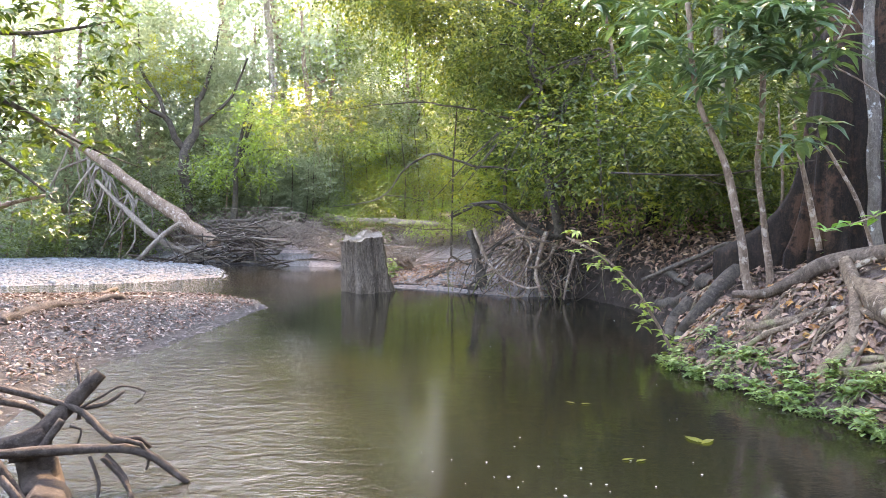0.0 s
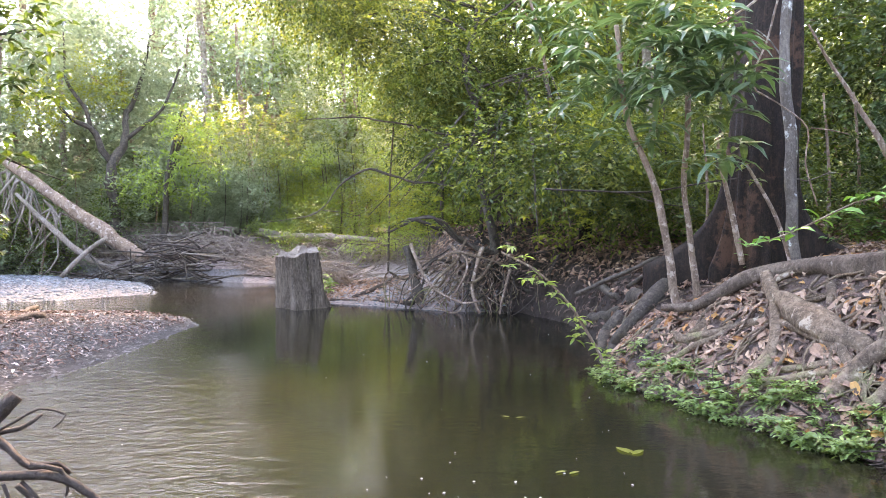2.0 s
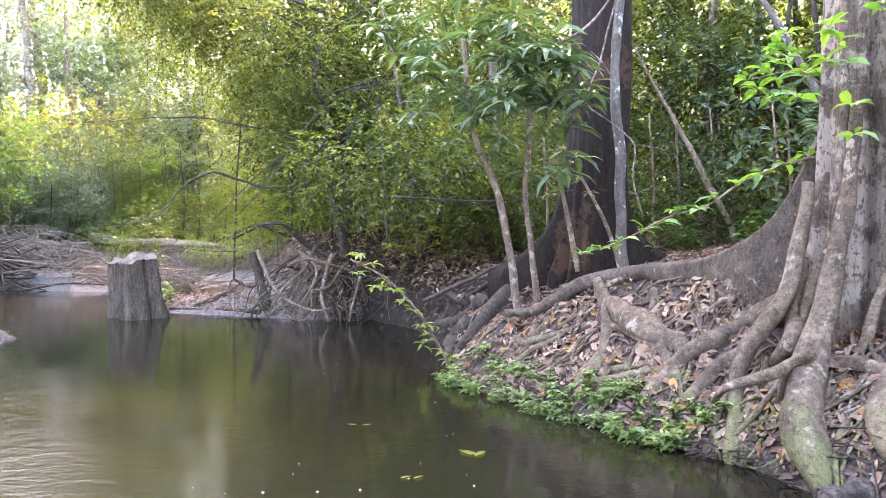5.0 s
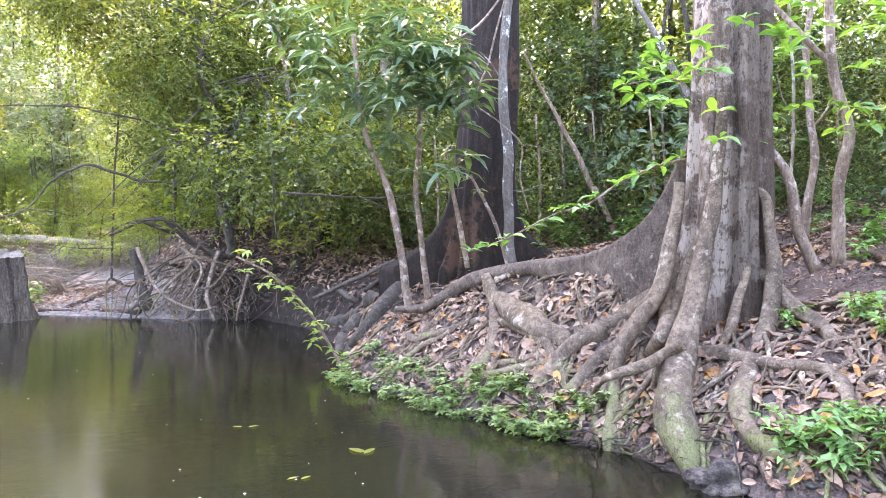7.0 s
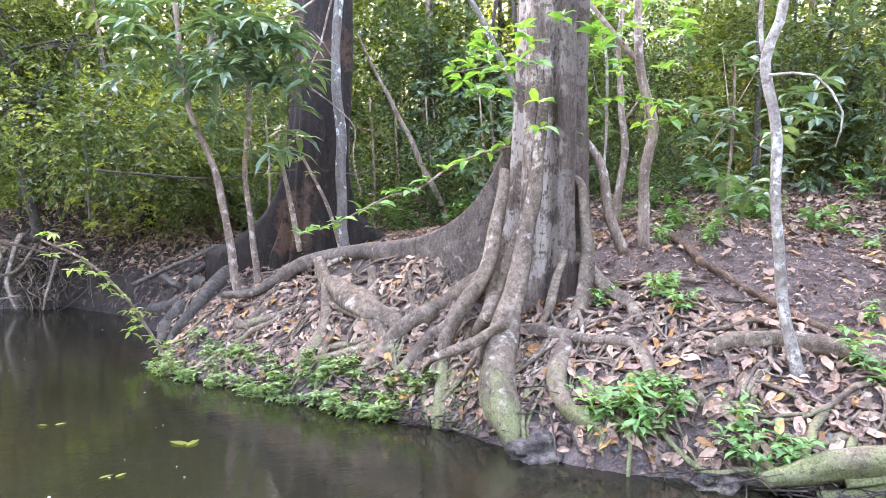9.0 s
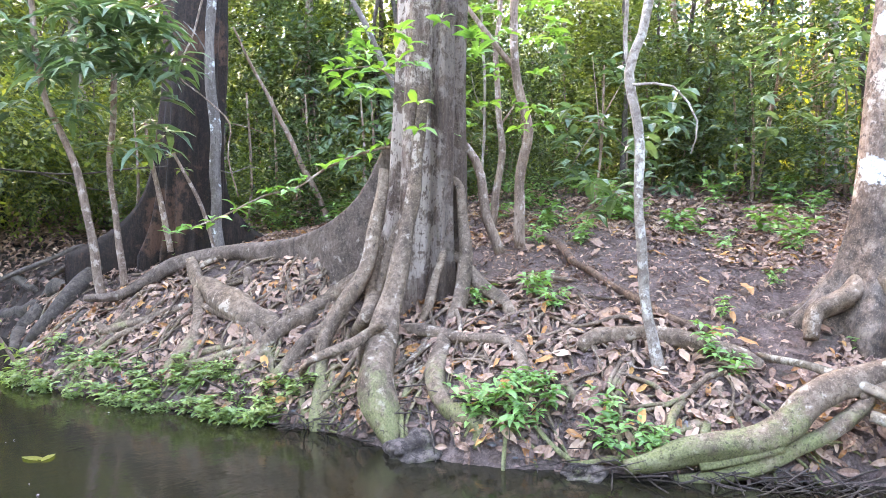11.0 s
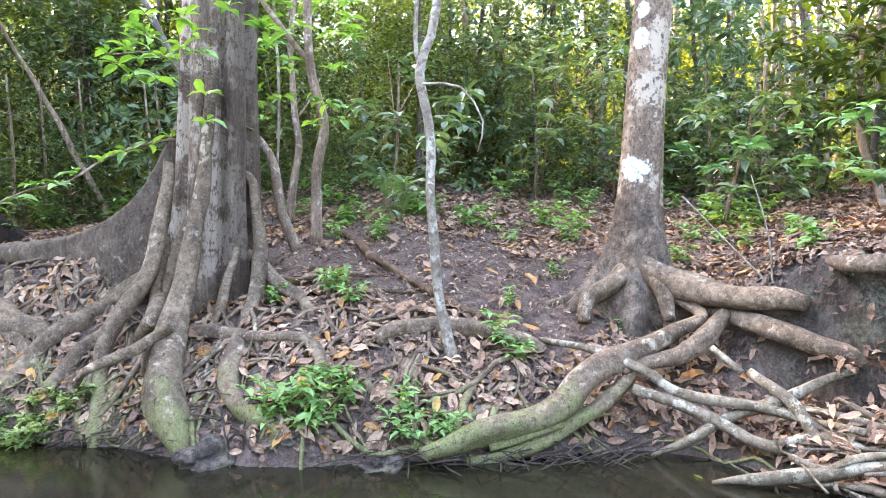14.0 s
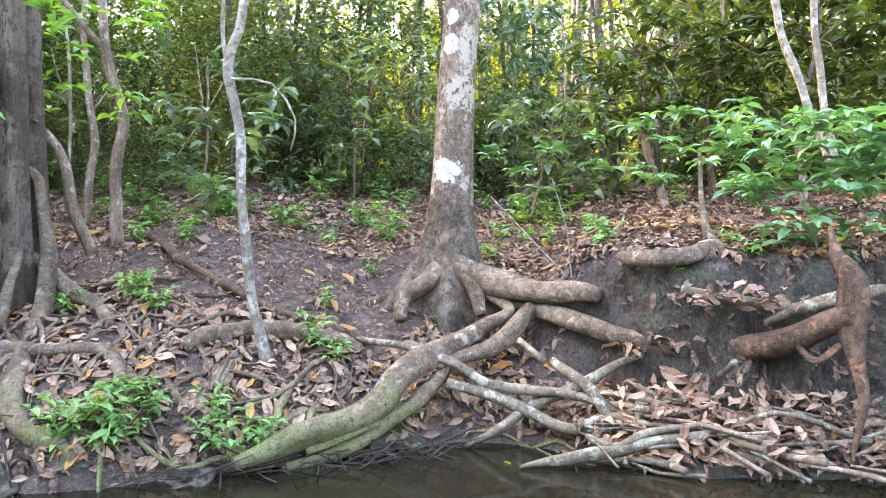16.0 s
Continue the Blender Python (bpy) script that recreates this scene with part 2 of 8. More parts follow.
def soil_mat():
    n = Nodes("soil")
    big, mid, fine = n.noise(0.9, 5), n.noise(7, 8, 0.7), n.noise(48, 6, 0.75)
    c = n.ramp(mid, (0.32, (0.0605, 0.04, 0.0333)), (0.52, (0.138, 0.095, 0.0804)), (0.72, (0.242, 0.175, 0.149)))
    c = n.mix(n.ramp(big, (0.4, (0, 0, 0)), (0.65, (0.55, 0.5, 0.49))), c, (0.0935, 0.066, 0.0568))
    c = n.mix(n.ramp(fine, (0.48, (0, 0, 0)), (0.66, (0.66, 0.6, 0.588))), c, (0.319, 0.225, 0.186))
    c = n.mix(n.ramp(n.noise(90, 4, 0.7), (0.56, (0, 0, 0)), (0.66, (0.77, 0.7, 0.686))), c, (0.033, 0.023, 0.0196))
    c = n.mix(n.ramp(n.noise(3.1, 8, 0.7), (0.58, (0, 0, 0)), (0.68, (0.495, 0.45, 0.441))), c, (0.088, 0.095, 0.0588))
    sep = n.add("ShaderNodeSeparateXYZ", Vector=n.place())
    # pale mud on the strand with its sky light put into the colour, pale gravel on the far bar
    dry = n.math("MULTIPLY", n.math("MULTIPLY", n.math("GREATER_THAN", sep.outputs[1], 13.2), n.math("LESS_THAN", sep.outputs[0], 2.0)), n.math("LESS_THAN", n.math("ADD", sep.outputs[2], n.math("MULTIPLY", mid, 0.5)), 0.85))
    c = n.mix(dry, c, n.ramp(mid, (0.3, (0.154, 0.12, 0.11)), (0.7, (0.44, 0.355, 0.323))))
    # grey mud of the near bar
    bar = n.math("MULTIPLY", n.math("LESS_THAN", sep.outputs[0], -1.5), n.math("LESS_THAN", sep.outputs[1], 14.6))
    c = n.mix(bar, c, n.ramp(mid, (0.3, (0.026, 0.022, 0.021)), (0.7, (0.092, 0.08, 0.077))))
    # dark earth of the cove bank, with the undercut's shade put into its colour
    cove_shade = n.math("MULTIPLY", n.ramp(n.math("ADD", n.math("MULTIPLY", sep.outputs[0], 0.25), n.math("MULTIPLY", n.noise(3, 5), 0.3)), (0.55, (0, 0, 0)), (0.72, (1, 1, 1))), n.ramp(n.math("ADD", n.math("MULTIPLY", sep.outputs[1], 0.1), n.math("MULTIPLY", n.noise(4, 5), 0.1)), (0.84, (0, 0, 0)), (0.91, (0.92, 0.92, 0.92))))
    c = n.mix(cove_shade, c, n.ramp(mid, (0.3, (0.018, 0.0125, 0.010)), (0.7, (0.062, 0.044, 0.035))))
    # wet dark clay of the steep wall
    clay = n.math("MULTIPLY", n.ramp(n.math("ADD", n.math("MULTIPLY", sep.outputs[1], -0.3), n.math("MULTIPLY", n.noise(2.5, 5), 0.4)), (0.05, (0, 0, 0)), (0.25, (0.75, 0.75, 0.75))), n.math("GREATER_THAN", sep.outputs[0], 4.5))
    clay = n.math("MULTIPLY", clay, n.math("LESS_THAN", n.math("ADD", sep.outputs[2], n.math("MULTIPLY", mid, 0.3)), 1.42))
    streak = n.noise(9, 7, 0.75, stretch=(1.6, 1.6, 0.45))
    mud = n.ramp(streak, (0.38, (0.006, 0.005, 0.004)), (0.5, (0.036, 0.029, 0.023)), (0.66, (0.115, 0.093, 0.075)))
    mud = n.mix(n.ramp(n.noise(3.2, 8, 0.75), (0.47, (0, 0, 0)), (0.56, (0.8, 0.8, 0.8))), mud, n.ramp(n.noise(34, 6, 0.75), (0.38, (0.03, 0.036, 0.024)), (0.62, (0.175, 0.185, 0.13))))
    c = n.mix(clay, c, mud)
    far = n.math("MULTIPLY", n.math("GREATER_THAN", sep.outputs[1], 15.2), n.math("LESS_THAN", sep.outputs[0], -4.0))
    far = n.math("MULTIPLY", far, n.math("LESS_THAN", sep.outputs[2], 0.36))
    c = n.mix(far, c, n.ramp(n.noise(22, 4, 0.7), (0.3, (0.077, 0.07, 0.0666)), (0.7, (0.264, 0.24, 0.23))))
    h = n.math("ADD", n.math("MULTIPLY", mid, 1.0), n.math("MULTIPLY", fine, 0.5))
    b = n.add("ShaderNodeBsdfPrincipled", Base_Color=c, Roughness=0.92, Specular_IOR_Level=0.2, Normal=n.bump(h, 1.0, 0.07))
    return n.done(b.outputs[0])


def water_mat():
    """Still, murky creek water; livelier where it runs over the shallows by the bar."""
    n = Nodes("creek_water")
    pos = n.place()
    sep = n.add("ShaderNodeSeparateXYZ", Vector=pos)
    lively = n.add("ShaderNodeMapRange", Value=n.math("ADD", n.math("ADD", sep.outputs[0], n.math("MULTIPLY", sep.outputs[1], 0.33)), n.math("MULTIPLY", n.noise(0.8, 2), 1.2)), From_Min=1.9, From_Max=-0.5, To_Min=0.05, To_Max=1.0).outputs[0]
    wave = n.add("ShaderNodeTexNoise", Vector=n.add("ShaderNodeMapping", Vector=pos, Scale=(1.0, 1.8, 1)).outputs[0], Scale=3.2, Detail=3, Distortion=0.8).outputs["Fac"]
    fine = n.add("ShaderNodeTexNoise", Vector=n.add("ShaderNodeMapping", Vector=pos, Scale=(1.0, 2.0, 1)).outputs[0], Scale=12, Detail=4, Distortion=1.0).outputs["Fac"]
    h = n.math("MULTIPLY", n.math("ADD", wave, n.math("MULTIPLY", fine, 0.4)), lively)
    c = n.ramp(n.noise(0.7, 5, 0.65), (0.35, (0.010, 0.0088, 0.005)), (0.7, (0.019, 0.0165, 0.0098)))
    b = n.add("ShaderNodeBsdfPrincipled", Base_Color=c, Roughness=0.05, IOR=1.333, Specular_IOR_Level=0.5, Normal=n.bump(h, 0.7, 0.06))
    return n.done(b.outputs[0])


def backdrop_mat():
    n = Nodes("far_woods")
    c = n.ramp(n.noise(0.9, 9, 0.75), (0.3, (0.03, 0.05, 0.018)), (0.5, (0.09, 0.125, 0.04)), (0.72, (0.20, 0.22, 0.075)))
    b = n.add("ShaderNodeBsdfPrincipled", Base_Color=c, Roughness=0.9, Normal=n.bump(n.noise(1.2, 8, 0.7), 1.0, 1.0))
    return n.done(b.outputs[0])


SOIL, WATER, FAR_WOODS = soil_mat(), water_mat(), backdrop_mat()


# ---- lie of the land ----
RIGHT_SHORE = [(4.4, -14.0), (4.9, -6.0), (5.0, -2.5), (4.87, -1.6), (4.75, -1.1), (4.66, -0.5), (4.74, -0.1), (4.95, 0.25), (5.08, 0.65), (4.96, 1.0), (4.78, 1.35),
               (4.48, 1.58), (4.28, 1.88), (4.08, 2.2), (3.85, 2.5), (3.62, 2.75), (3.48, 3.05), (3.4, 3.45), (3.38, 3.8), (3.26, 4.3), (3.13, 4.7), (2.9, 5.2), (2.72, 5.7), (2.57, 6.3), (2.42, 6.9), (2.25, 7.55),
               (2.75, 8.5), (3.0, 10.0), (3.1, 11.8), (2.6, 13.5), (1.1, 13.8), (0.0, 14.6), (-1.3, 15.6), (-1.6, 18.0), (-2.6, 21.0),
               (-4.8, 22.4), (-8.0, 24.6), (-14.0, 27.0), (-30.0, 28.5)]
LAND_RIGHT = RIGHT_SHORE + [(-160, 29), (-160, 160), (160, 160), (160, -160), (4.4, -160)]
LAND_LEFT = [(-2.8, 12.0), (-2.95, 10.2), (-3.1, 8.5), (-3.4, 7.4), (-3.35, 6.4), (-3.0, 5.0), (-2.7, 3.0), (-2.6, 0.0), (-3.0, -6.0), (-3.0, -160),
             (-160, -160), (-160, 13), (-14, 13.0), (-9, 13.6), (-6, 13.9), (-4.2, 13.8), (-3.2, 13.1)]
LAND_GRAVEL = [(-5.3, 18.0), (-5.9, 20.0), (-6.6, 21.8), (-10, 25), (-16, 27), (-30, 28), (-30, 16), (-16, 15.6), (-10, 15.4), (-7, 16.3)]


def inside_depth(xs, ys, poly):
    """Distance to the outline of a polygon, positive inside it."""
    best = np.full(xs.shape, 1e9)
    odd = np.zeros(xs.shape, bool)
    for (ax, ay), (bx, by) in zip(poly, poly[1:] + poly[:1]):
        ex, ey = bx - ax, by - ay
        u = np.clip(((xs - ax) * ex + (ys - ay) * ey) / (ex * ex + ey * ey), 0, 1)
        best = np.minimum(best, np.hypot(xs - ax - u * ex, ys - ay - u * ey))
        if ay != by:
            odd ^= ((ay > ys) != (by > ys)) & (xs < ax + (ys - ay) / (by - ay) * ex)
    return np.where(odd, best, -best)


def wobble(xs, ys):
    """Gentle unevenness of the ground."""
    return (np.sin(xs * 1.7 + np.sin(ys * 1.1) * 1.3) * np.sin(ys * 1.9 + 0.6 * xs) * 0.5 + np.sin(xs * 4.3 + ys * 2.1) * np.sin(ys * 5.1 - xs * 1.3) * 0.25
            + np.sin(xs * 9.1 - ys * 3.7) * np.sin(ys * 8.3 + xs * 2.9) * 0.12)


def smooth(lo, hi, v):
    u = np.clip((v - lo) / (hi - lo), 0, 1)
    return u * u * (3 - 2 * u)


SLOPE = ([-3, -0.6, 0, 0.12, 0.5, 1.0, 1.6, 2.6, 4.5, 7, 12, 30, 120], [-0.6, -0.3, -0.04, 0.14, 0.42, 0.78, 1.02, 1.24, 1.62, 2.1, 2.6, 3.0, 4.0])
CLIFF = ([-3, -0.6, 0, 0.15, 0.5, 0.68, 0.82, 1.05, 2.6, 4.5, 7, 12, 30, 120], [-0.6, -0.25, -0.02, 0.10, 0.24, 0.92, 1.24, 1.36, 1.52, 1.75, 2.1, 2.5, 3.0, 4.0])
COVE = ([-3, -0.6, 0, 0.1, 0.3, 0.55, 1.0, 1.7, 2.6, 4.5, 7, 12, 30, 120], [-0.6, -0.25, -0.02, 0.12, 0.46, 0.68, 0.9, 1.16, 1.36, 1.66, 2.05, 2.5, 3.0, 4.0])
BEACH = ([-3, -0.6, 0, 0.3, 1.2, 2.6, 3.6, 4.2, 6, 12, 30, 120], [-0.6, -0.3, -0.03, 0.06, 0.2, 0.4, 0.75, 1.2, 1.32, 1.45, 1.9, 4.0])
BAR = ([-3, -0.6, 0, 0.4, 1.5, 4, 8, 20, 120], [-0.5, -0.2, -0.02, 0.05, 0.16, 0.3, 0.7, 2.0, 4.0])
GRAVEL = ([-3, -0.6, 0, 0.5, 2, 5, 50], [-0.4, -0.15, -0.02, 0.06, 0.16, 0.25, 0.3])


def ground_height(xs, ys):
    xs, ys = np.asarray(xs, float), np.asarray(ys, float)
    d = inside_depth(xs, ys, LAND_RIGHT)
    d = d + 0.06 * np.sin(xs * 5.3 + ys * 3.1) * np.sin(ys * 6.7 - xs * 2.2) * smooth(-0.3, 0.3, d)
    cove = smooth(7.6, 8.8, ys - 0.35 * np.maximum(xs - 3, 0))
    wall = smooth(0.9, -0.2, ys)
    # hollows and bulges of the steep faces
    lumps = np.sin(xs * 5.1 + 2 * np.sin(ys * 3.7)) * np.sin(ys * 4.3 + 2 * np.sin(xs * 3.1)) + 0.6 * np.sin(xs * 11.3 - ys * 6.1) * np.sin(ys * 9.7 + xs * 4.4)
    pits = np.sin(xs * 13.1 + 2.2 * np.sin(ys * 9.3)) * np.sin(ys * 11.7 + 1.9 * np.sin(xs * 8.1)) + 0.6 * np.sin(xs * 23 - ys * 17) * np.sin(ys * 21 + xs * 9)
    steep = d + (cove * (0.10 * lumps + 0.04 * pits) + wall * (0.05 * lumps + 0.05 * pits)) * smooth(0.05, 0.35, d) * smooth(2.2, 1.2, d)
    high = np.interp(d, *SLOPE) * (1 - cove) * (1 - wall) + np.interp(steep, *COVE) * cove + np.interp(steep, *CLIFF) * wall * (1 - cove)
    strand = smooth(1.9, 0.9, xs) * smooth(-6.0, -3.0, xs) * smooth(10, 12, ys)
    high = high * (1 - strand) + np.interp(d, *BEACH) * strand
    low = np.maximum(np.interp(inside_depth(xs, ys, LAND_LEFT), *BAR), np.interp(inside_depth(xs, ys, LAND_GRAVEL), *GRAVEL))
    z = np.maximum(high, low)
    # soil and leaves banked up against the long buttress root
    ridge = np.interp(ys, [4.9, 5.3, 6.0, 6.9, 7.2], [4.22, 4.19, 4.10, 3.86, 3.60])
    bank = np.interp(ys, [4.9, 5.3, 6.0, 6.9, 7.2], [1.02, 1.20, 1.15, 1.05, 0.90]) - 0.72 * np.maximum(ridge - xs, 0) - 0.4 * np.maximum(xs - ridge, 0)
    z = z + np.maximum(bank - z, 0) * smooth(4.95, 5.35, ys) * smooth(7.3, 6.95, ys) * smooth(0.2, 0.6, z)
    rough = np.sin(xs * 17 + 3 * np.sin(ys * 13)) * np.sin(ys * 19 + 2 * np.sin(xs * 11))
    return z + (wobble(xs, ys) * 0.09 + rough * 0.012) * smooth(0.05, 0.6, z)


def ground_at(x, y):
    return float(ground_height(np.array([x]), np.array([y]))[0])

# ---- shapes ----
def mesh_of(name, verts, faces, smooth_shade=True):
    me = bpy.data.meshes.new(name)
    me.from_pydata(np.asarray(verts, float).tolist(), [], [list(map(int, f)) for f in faces])
    if smooth_shade:
        me.polygons.foreach_set("use_smooth", [True] * len(me.polygons))
    me.update()
    return me


def thing(name, base, label, category, group="", kind=""):
    ob = new(name)
    ob.location = base
    ob.empty_display_size = 0.1
    return tagged(ob, label, category, group, kind)


def part(name, me, material, parent, label="", where=None):
    """A mesh as one part of a thing. Its vertices are in the world's metres unless where is given."""
    ob = new(name, me)
    if not me.materials:
        me.materials.append(material)
    ob.parent = parent
    if where is None:
        base = parent.location + (parent.parent.location if parent.parent else Vector())
        ob.location = -base
    else:
        ob.matrix_basis = where
    if label:
        ob["label"] = label
    return ob


def glide(points, step):
    """A smooth line of (x, y, z, r) through the points."""
    p = np.array(points, float)
    if len(p) == 2:
        p = np.array([p[0], (p[0] + p[1]) / 2, p[1]])
    q = np.vstack([2 * p[0] - p[1], p, 2 * p[-1] - p[-2]])
    out = []
    for i in range(1, len(q) - 2):
        n = max(2, int(np.linalg.norm(q[i + 1, :3] - q[i, :3]) / step))
        for u in np.arange(n) / n:
            out.append(0.5 * (2 * q[i] + (q[i + 1] - q[i - 1]) * u + (2 * q[i - 1] - 5 * q[i] + 4 * q[i + 1] - q[i + 2]) * u * u + (3 * q[i] - q[i - 1] - 3 * q[i + 1] + q[i + 2]) * u ** 3))
    out.append(p[-1])
    out = np.array(out)
    out[:, 3] = np.maximum(out[:, 3], 0.002)
    return out


def tube(points, sides=10, step=0.07, lump=0.14, kink=0.25, seed=0, closed=True):
    """Verts and faces of a lumpy limb along a line of (x, y, z, r)."""
    rng = np.random.default_rng(seed)
    line = glide(points, step)
    n = len(line)
    c, r = line[:, :3].copy(), line[:, 3]
    s = np.arange(n) * step
    ph = rng.uniform(0, 6.28, 6)
    sway = np.stack([np.sin(s * (3.1 + k) + ph[k]) + 0.6 * np.sin(s * (7.7 + 1.3 * k) + ph[k + 3]) for k in range(3)], 1)
    fade = np.minimum(1, np.minimum(np.arange(n), n - 1 - np.arange(n)) / 3)[:, None]
    c += sway * r[:, None] * kink * fade
    tang = np.gradient(c, axis=0)
    tang /= np.linalg.norm(tang, axis=1)[:, None] + 1e-9
    ref = np.array([0.0, 0, 1]) if abs(tang[0][2]) < 0.8 else np.array([1.0, 0, 0])
    a = np.arange(sides) * 2 * math.pi / sides
    verts = []
    u = np.cross(tang[0], ref)
    u /= np.linalg.norm(u)
    for i in range(n):
        u = u - tang[i] * np.dot(u, tang[i])
        u /= np.linalg.norm(u) + 1e-9
        w = np.cross(tang[i], u)
        rr = r[i] * (1 + lump * (np.sin(2 * a + s[i] * 2.3 + ph[0]) * 0.6 + np.sin(3 * a - s[i] * 4.1 + ph[1]) * 0.5 + np.sin(s[i] * 11 + ph[2]) * 0.35 + 0.4 * np.sin(5 * a + s[i] * 8 + ph[3])))
        verts.append(c[i] + (np.cos(a) * rr)[:, None] * u + (np.sin(a) * rr)[:, None] * w)
    verts = np.concatenate(verts)
    faces = []
    for i in range(n - 1):
        for k in range(sides):
            k2 = (k + 1) % sides
            faces.append((i * sides + k, i * sides + k2, (i + 1) * sides + k2, (i + 1) * sides + k))
    if closed:
        faces.append(tuple(range(sides))[::-1])
        faces.append(tuple((n - 1) * sides + k for k in range(sides)))
    return verts, faces


def join(shapes):
    verts, faces, at = [], [], 0
    for v, f in shapes:
        verts.append(np.asarray(v))
        faces += [tuple(i + at for i in g) for g in f]
        at += len(v)
    return np.concatenate(verts), faces


def limb(name, points, material, parent, label="", **kw):
    kw.setdefault("seed", int(abs(points[0][0] * 731 + points[0][1] * 97 + points[-1][2] * 13)))
    return part(name, mesh_of(name, *tube(points, **kw)), material, parent, label)


def unit(v):
    return v / (np.linalg.norm(v, axis=-1, keepdims=True) + 1e-9)


def blades(p, d, n, length, width, curl=0.12, fold=0.15, fine=True):
    """Leaf blades at p along d with the upper side n."""
    d, n = unit(d), unit(n)
    side = unit(np.cross(d, n))
    n = np.cross(side, d)
    L, W = np.asarray(length)[:, None], np.asarray(width)[:, None]
    k = len(p)
    if fine == "round":
        rows = [(0.14, 0.30), (0.36, 0.48), (0.62, 0.45), (0.84, 0.24)]
        v = [p]
        for u, w in rows:
            c = p + d * L * u + n * L * curl * (1.2 * u - 1.3 * u * u + 0.25 * np.sin(u * 9 + L * 40))
            v += [c - side * W * w + n * W * fold, c, c + side * W * w + n * W * fold]
        v = np.stack(v + [p + d * L - n * L * curl * 0.1], 1)
        f = np.array([(0, 2, 1, 1), (0, 3, 2, 2)] + [(1 + 3 * i + k, 2 + 3 * i + k, 5 + 3 * i + k, 4 + 3 * i + k) for i in range(3) for k in range(2)] + [(10, 11, 13, 13), (11, 12, 13, 13)])
    elif fine:
        a, b = 0.30, 0.66
        c1, c2 = p + d * L * a + n * L * curl * 0.5, p + d * L * b + n * L * curl * 0.45
        tip = p + d * L - n * L * curl * 0.4
        v = np.stack([p, c1 - side * W * 0.46 + n * W * fold, c1, c1 + side * W * 0.46 + n * W * fold, c2 - side * W * 0.40 + n * W * fold, c2, c2 + side * W * 0.40 + n * W * fold, tip], 1)
        f = np.array([(0, 2, 1, 1), (0, 3, 2, 2), (1, 2, 5, 4), (2, 3, 6, 5), (4, 5, 7, 7), (5, 6, 7, 7)])
    else:
        c = p + d * L * 0.5 + n * L * curl * 0.4
        tip = p + d * L - n * L * curl * 0.3
        v = np.stack([p, c - side * W * 0.5, tip, c + side * W * 0.5], 1)
        f = np.array([(0, 3, 2, 1)])
    m = v.shape[1]
    faces = (f[None] + (np.arange(k) * m)[:, None, None]).reshape(-1, 4)
    return v.reshape(-1, 3), [tuple(dict.fromkeys(g)) for g in faces.tolist()]


def sprays(rng, centres, outward, twig, count, length, ratio, droop=0.3, fine=False, wood=0.0, spread=0.9):
    """Twigs that carry leaves on both sides, one spray at each centre. Returns the leaves, and the twigs if wood is given."""
    k = len(centres)
    d = unit(outward + rng.normal(0, 0.45, (k, 3)) - np.array([0, 0, droop]))
    up = np.array([0, 0, 1.0])
    P, D, N, L = [], [], [], []
    for j in range(count):
        u = (j + rng.uniform(0, 1, k)) / count
        pos = centres + d * (twig * u)[:, None] + np.array([0, 0, -1.0]) * (twig * droop * u * u)[:, None]
        side = unit(np.cross(d, up) + 1e-6) * (1 if j % 2 else -1)
        P.append(pos)
        D.append(unit(d * 0.6 + side * spread * rng.uniform(0.5, 1.1, (k, 1)) + rng.normal(0, 0.3, (k, 3)) - up * droop * 0.8))
        N.append(unit(up * 0.9 + rng.normal(0, 0.45, (k, 3))))
        L.append(length * rng.uniform(0.65, 1.2, k))
    P, D, N, L = (np.concatenate(a) for a in (P, D, N, L))
    leaves = blades(P, D, N, L, L * ratio * rng.uniform(0.8, 1.2, len(L)), fine=fine)
    if not wood:
        return leaves
    twigs = [tube([(*c, wood), (*(c + q * twig * 0.5 - up * twig * droop * 0.25), wood * 0.8), (*(c + q * twig - up * twig * droop), wood * 0.3)], sides=4, step=twig / 4, seed=i) for i, (c, q) in enumerate(zip(centres, d))]
    return leaves, join(twigs)


def crown_points(rng, n, size, hollow=0.5, lobes=9):
    """Spray bases in an uneven crown made of overlapping lobes."""
    centre = unit(rng.normal(0, 1, (lobes, 3))) * rng.uniform(0.35, 0.9, (lobes, 1))
    pick = rng.integers(0, lobes, n)
    o = unit(rng.normal(0, 1, (n, 3)))
    p = centre[pick] + o * (rng.uniform(hollow, 1, (n, 1)) ** 0.5) * rng.uniform(0.18, 0.42, lobes)[pick][:, None]
    return p * np.array(size), unit(o + centre[pick] * 0.6)


def crown_mesh(name, seed, size, n, count, length, ratio, twig, droop=0.35, fine=False, lobes=9):
    rng = np.random.default_rng(seed)
    c, o = crown_points(rng, n, size, lobes=lobes)
    return mesh_of(name, *sprays(rng, c, o, twig, count, length, ratio, droop, fine), smooth_shade=False)


# ---- ground and water ----
def spread(parts):
    out = []
    for lo, hi, step in parts:
        out.append(np.arange(lo, hi, step))
    return np.concatenate(out + [[parts[-1][1]]])


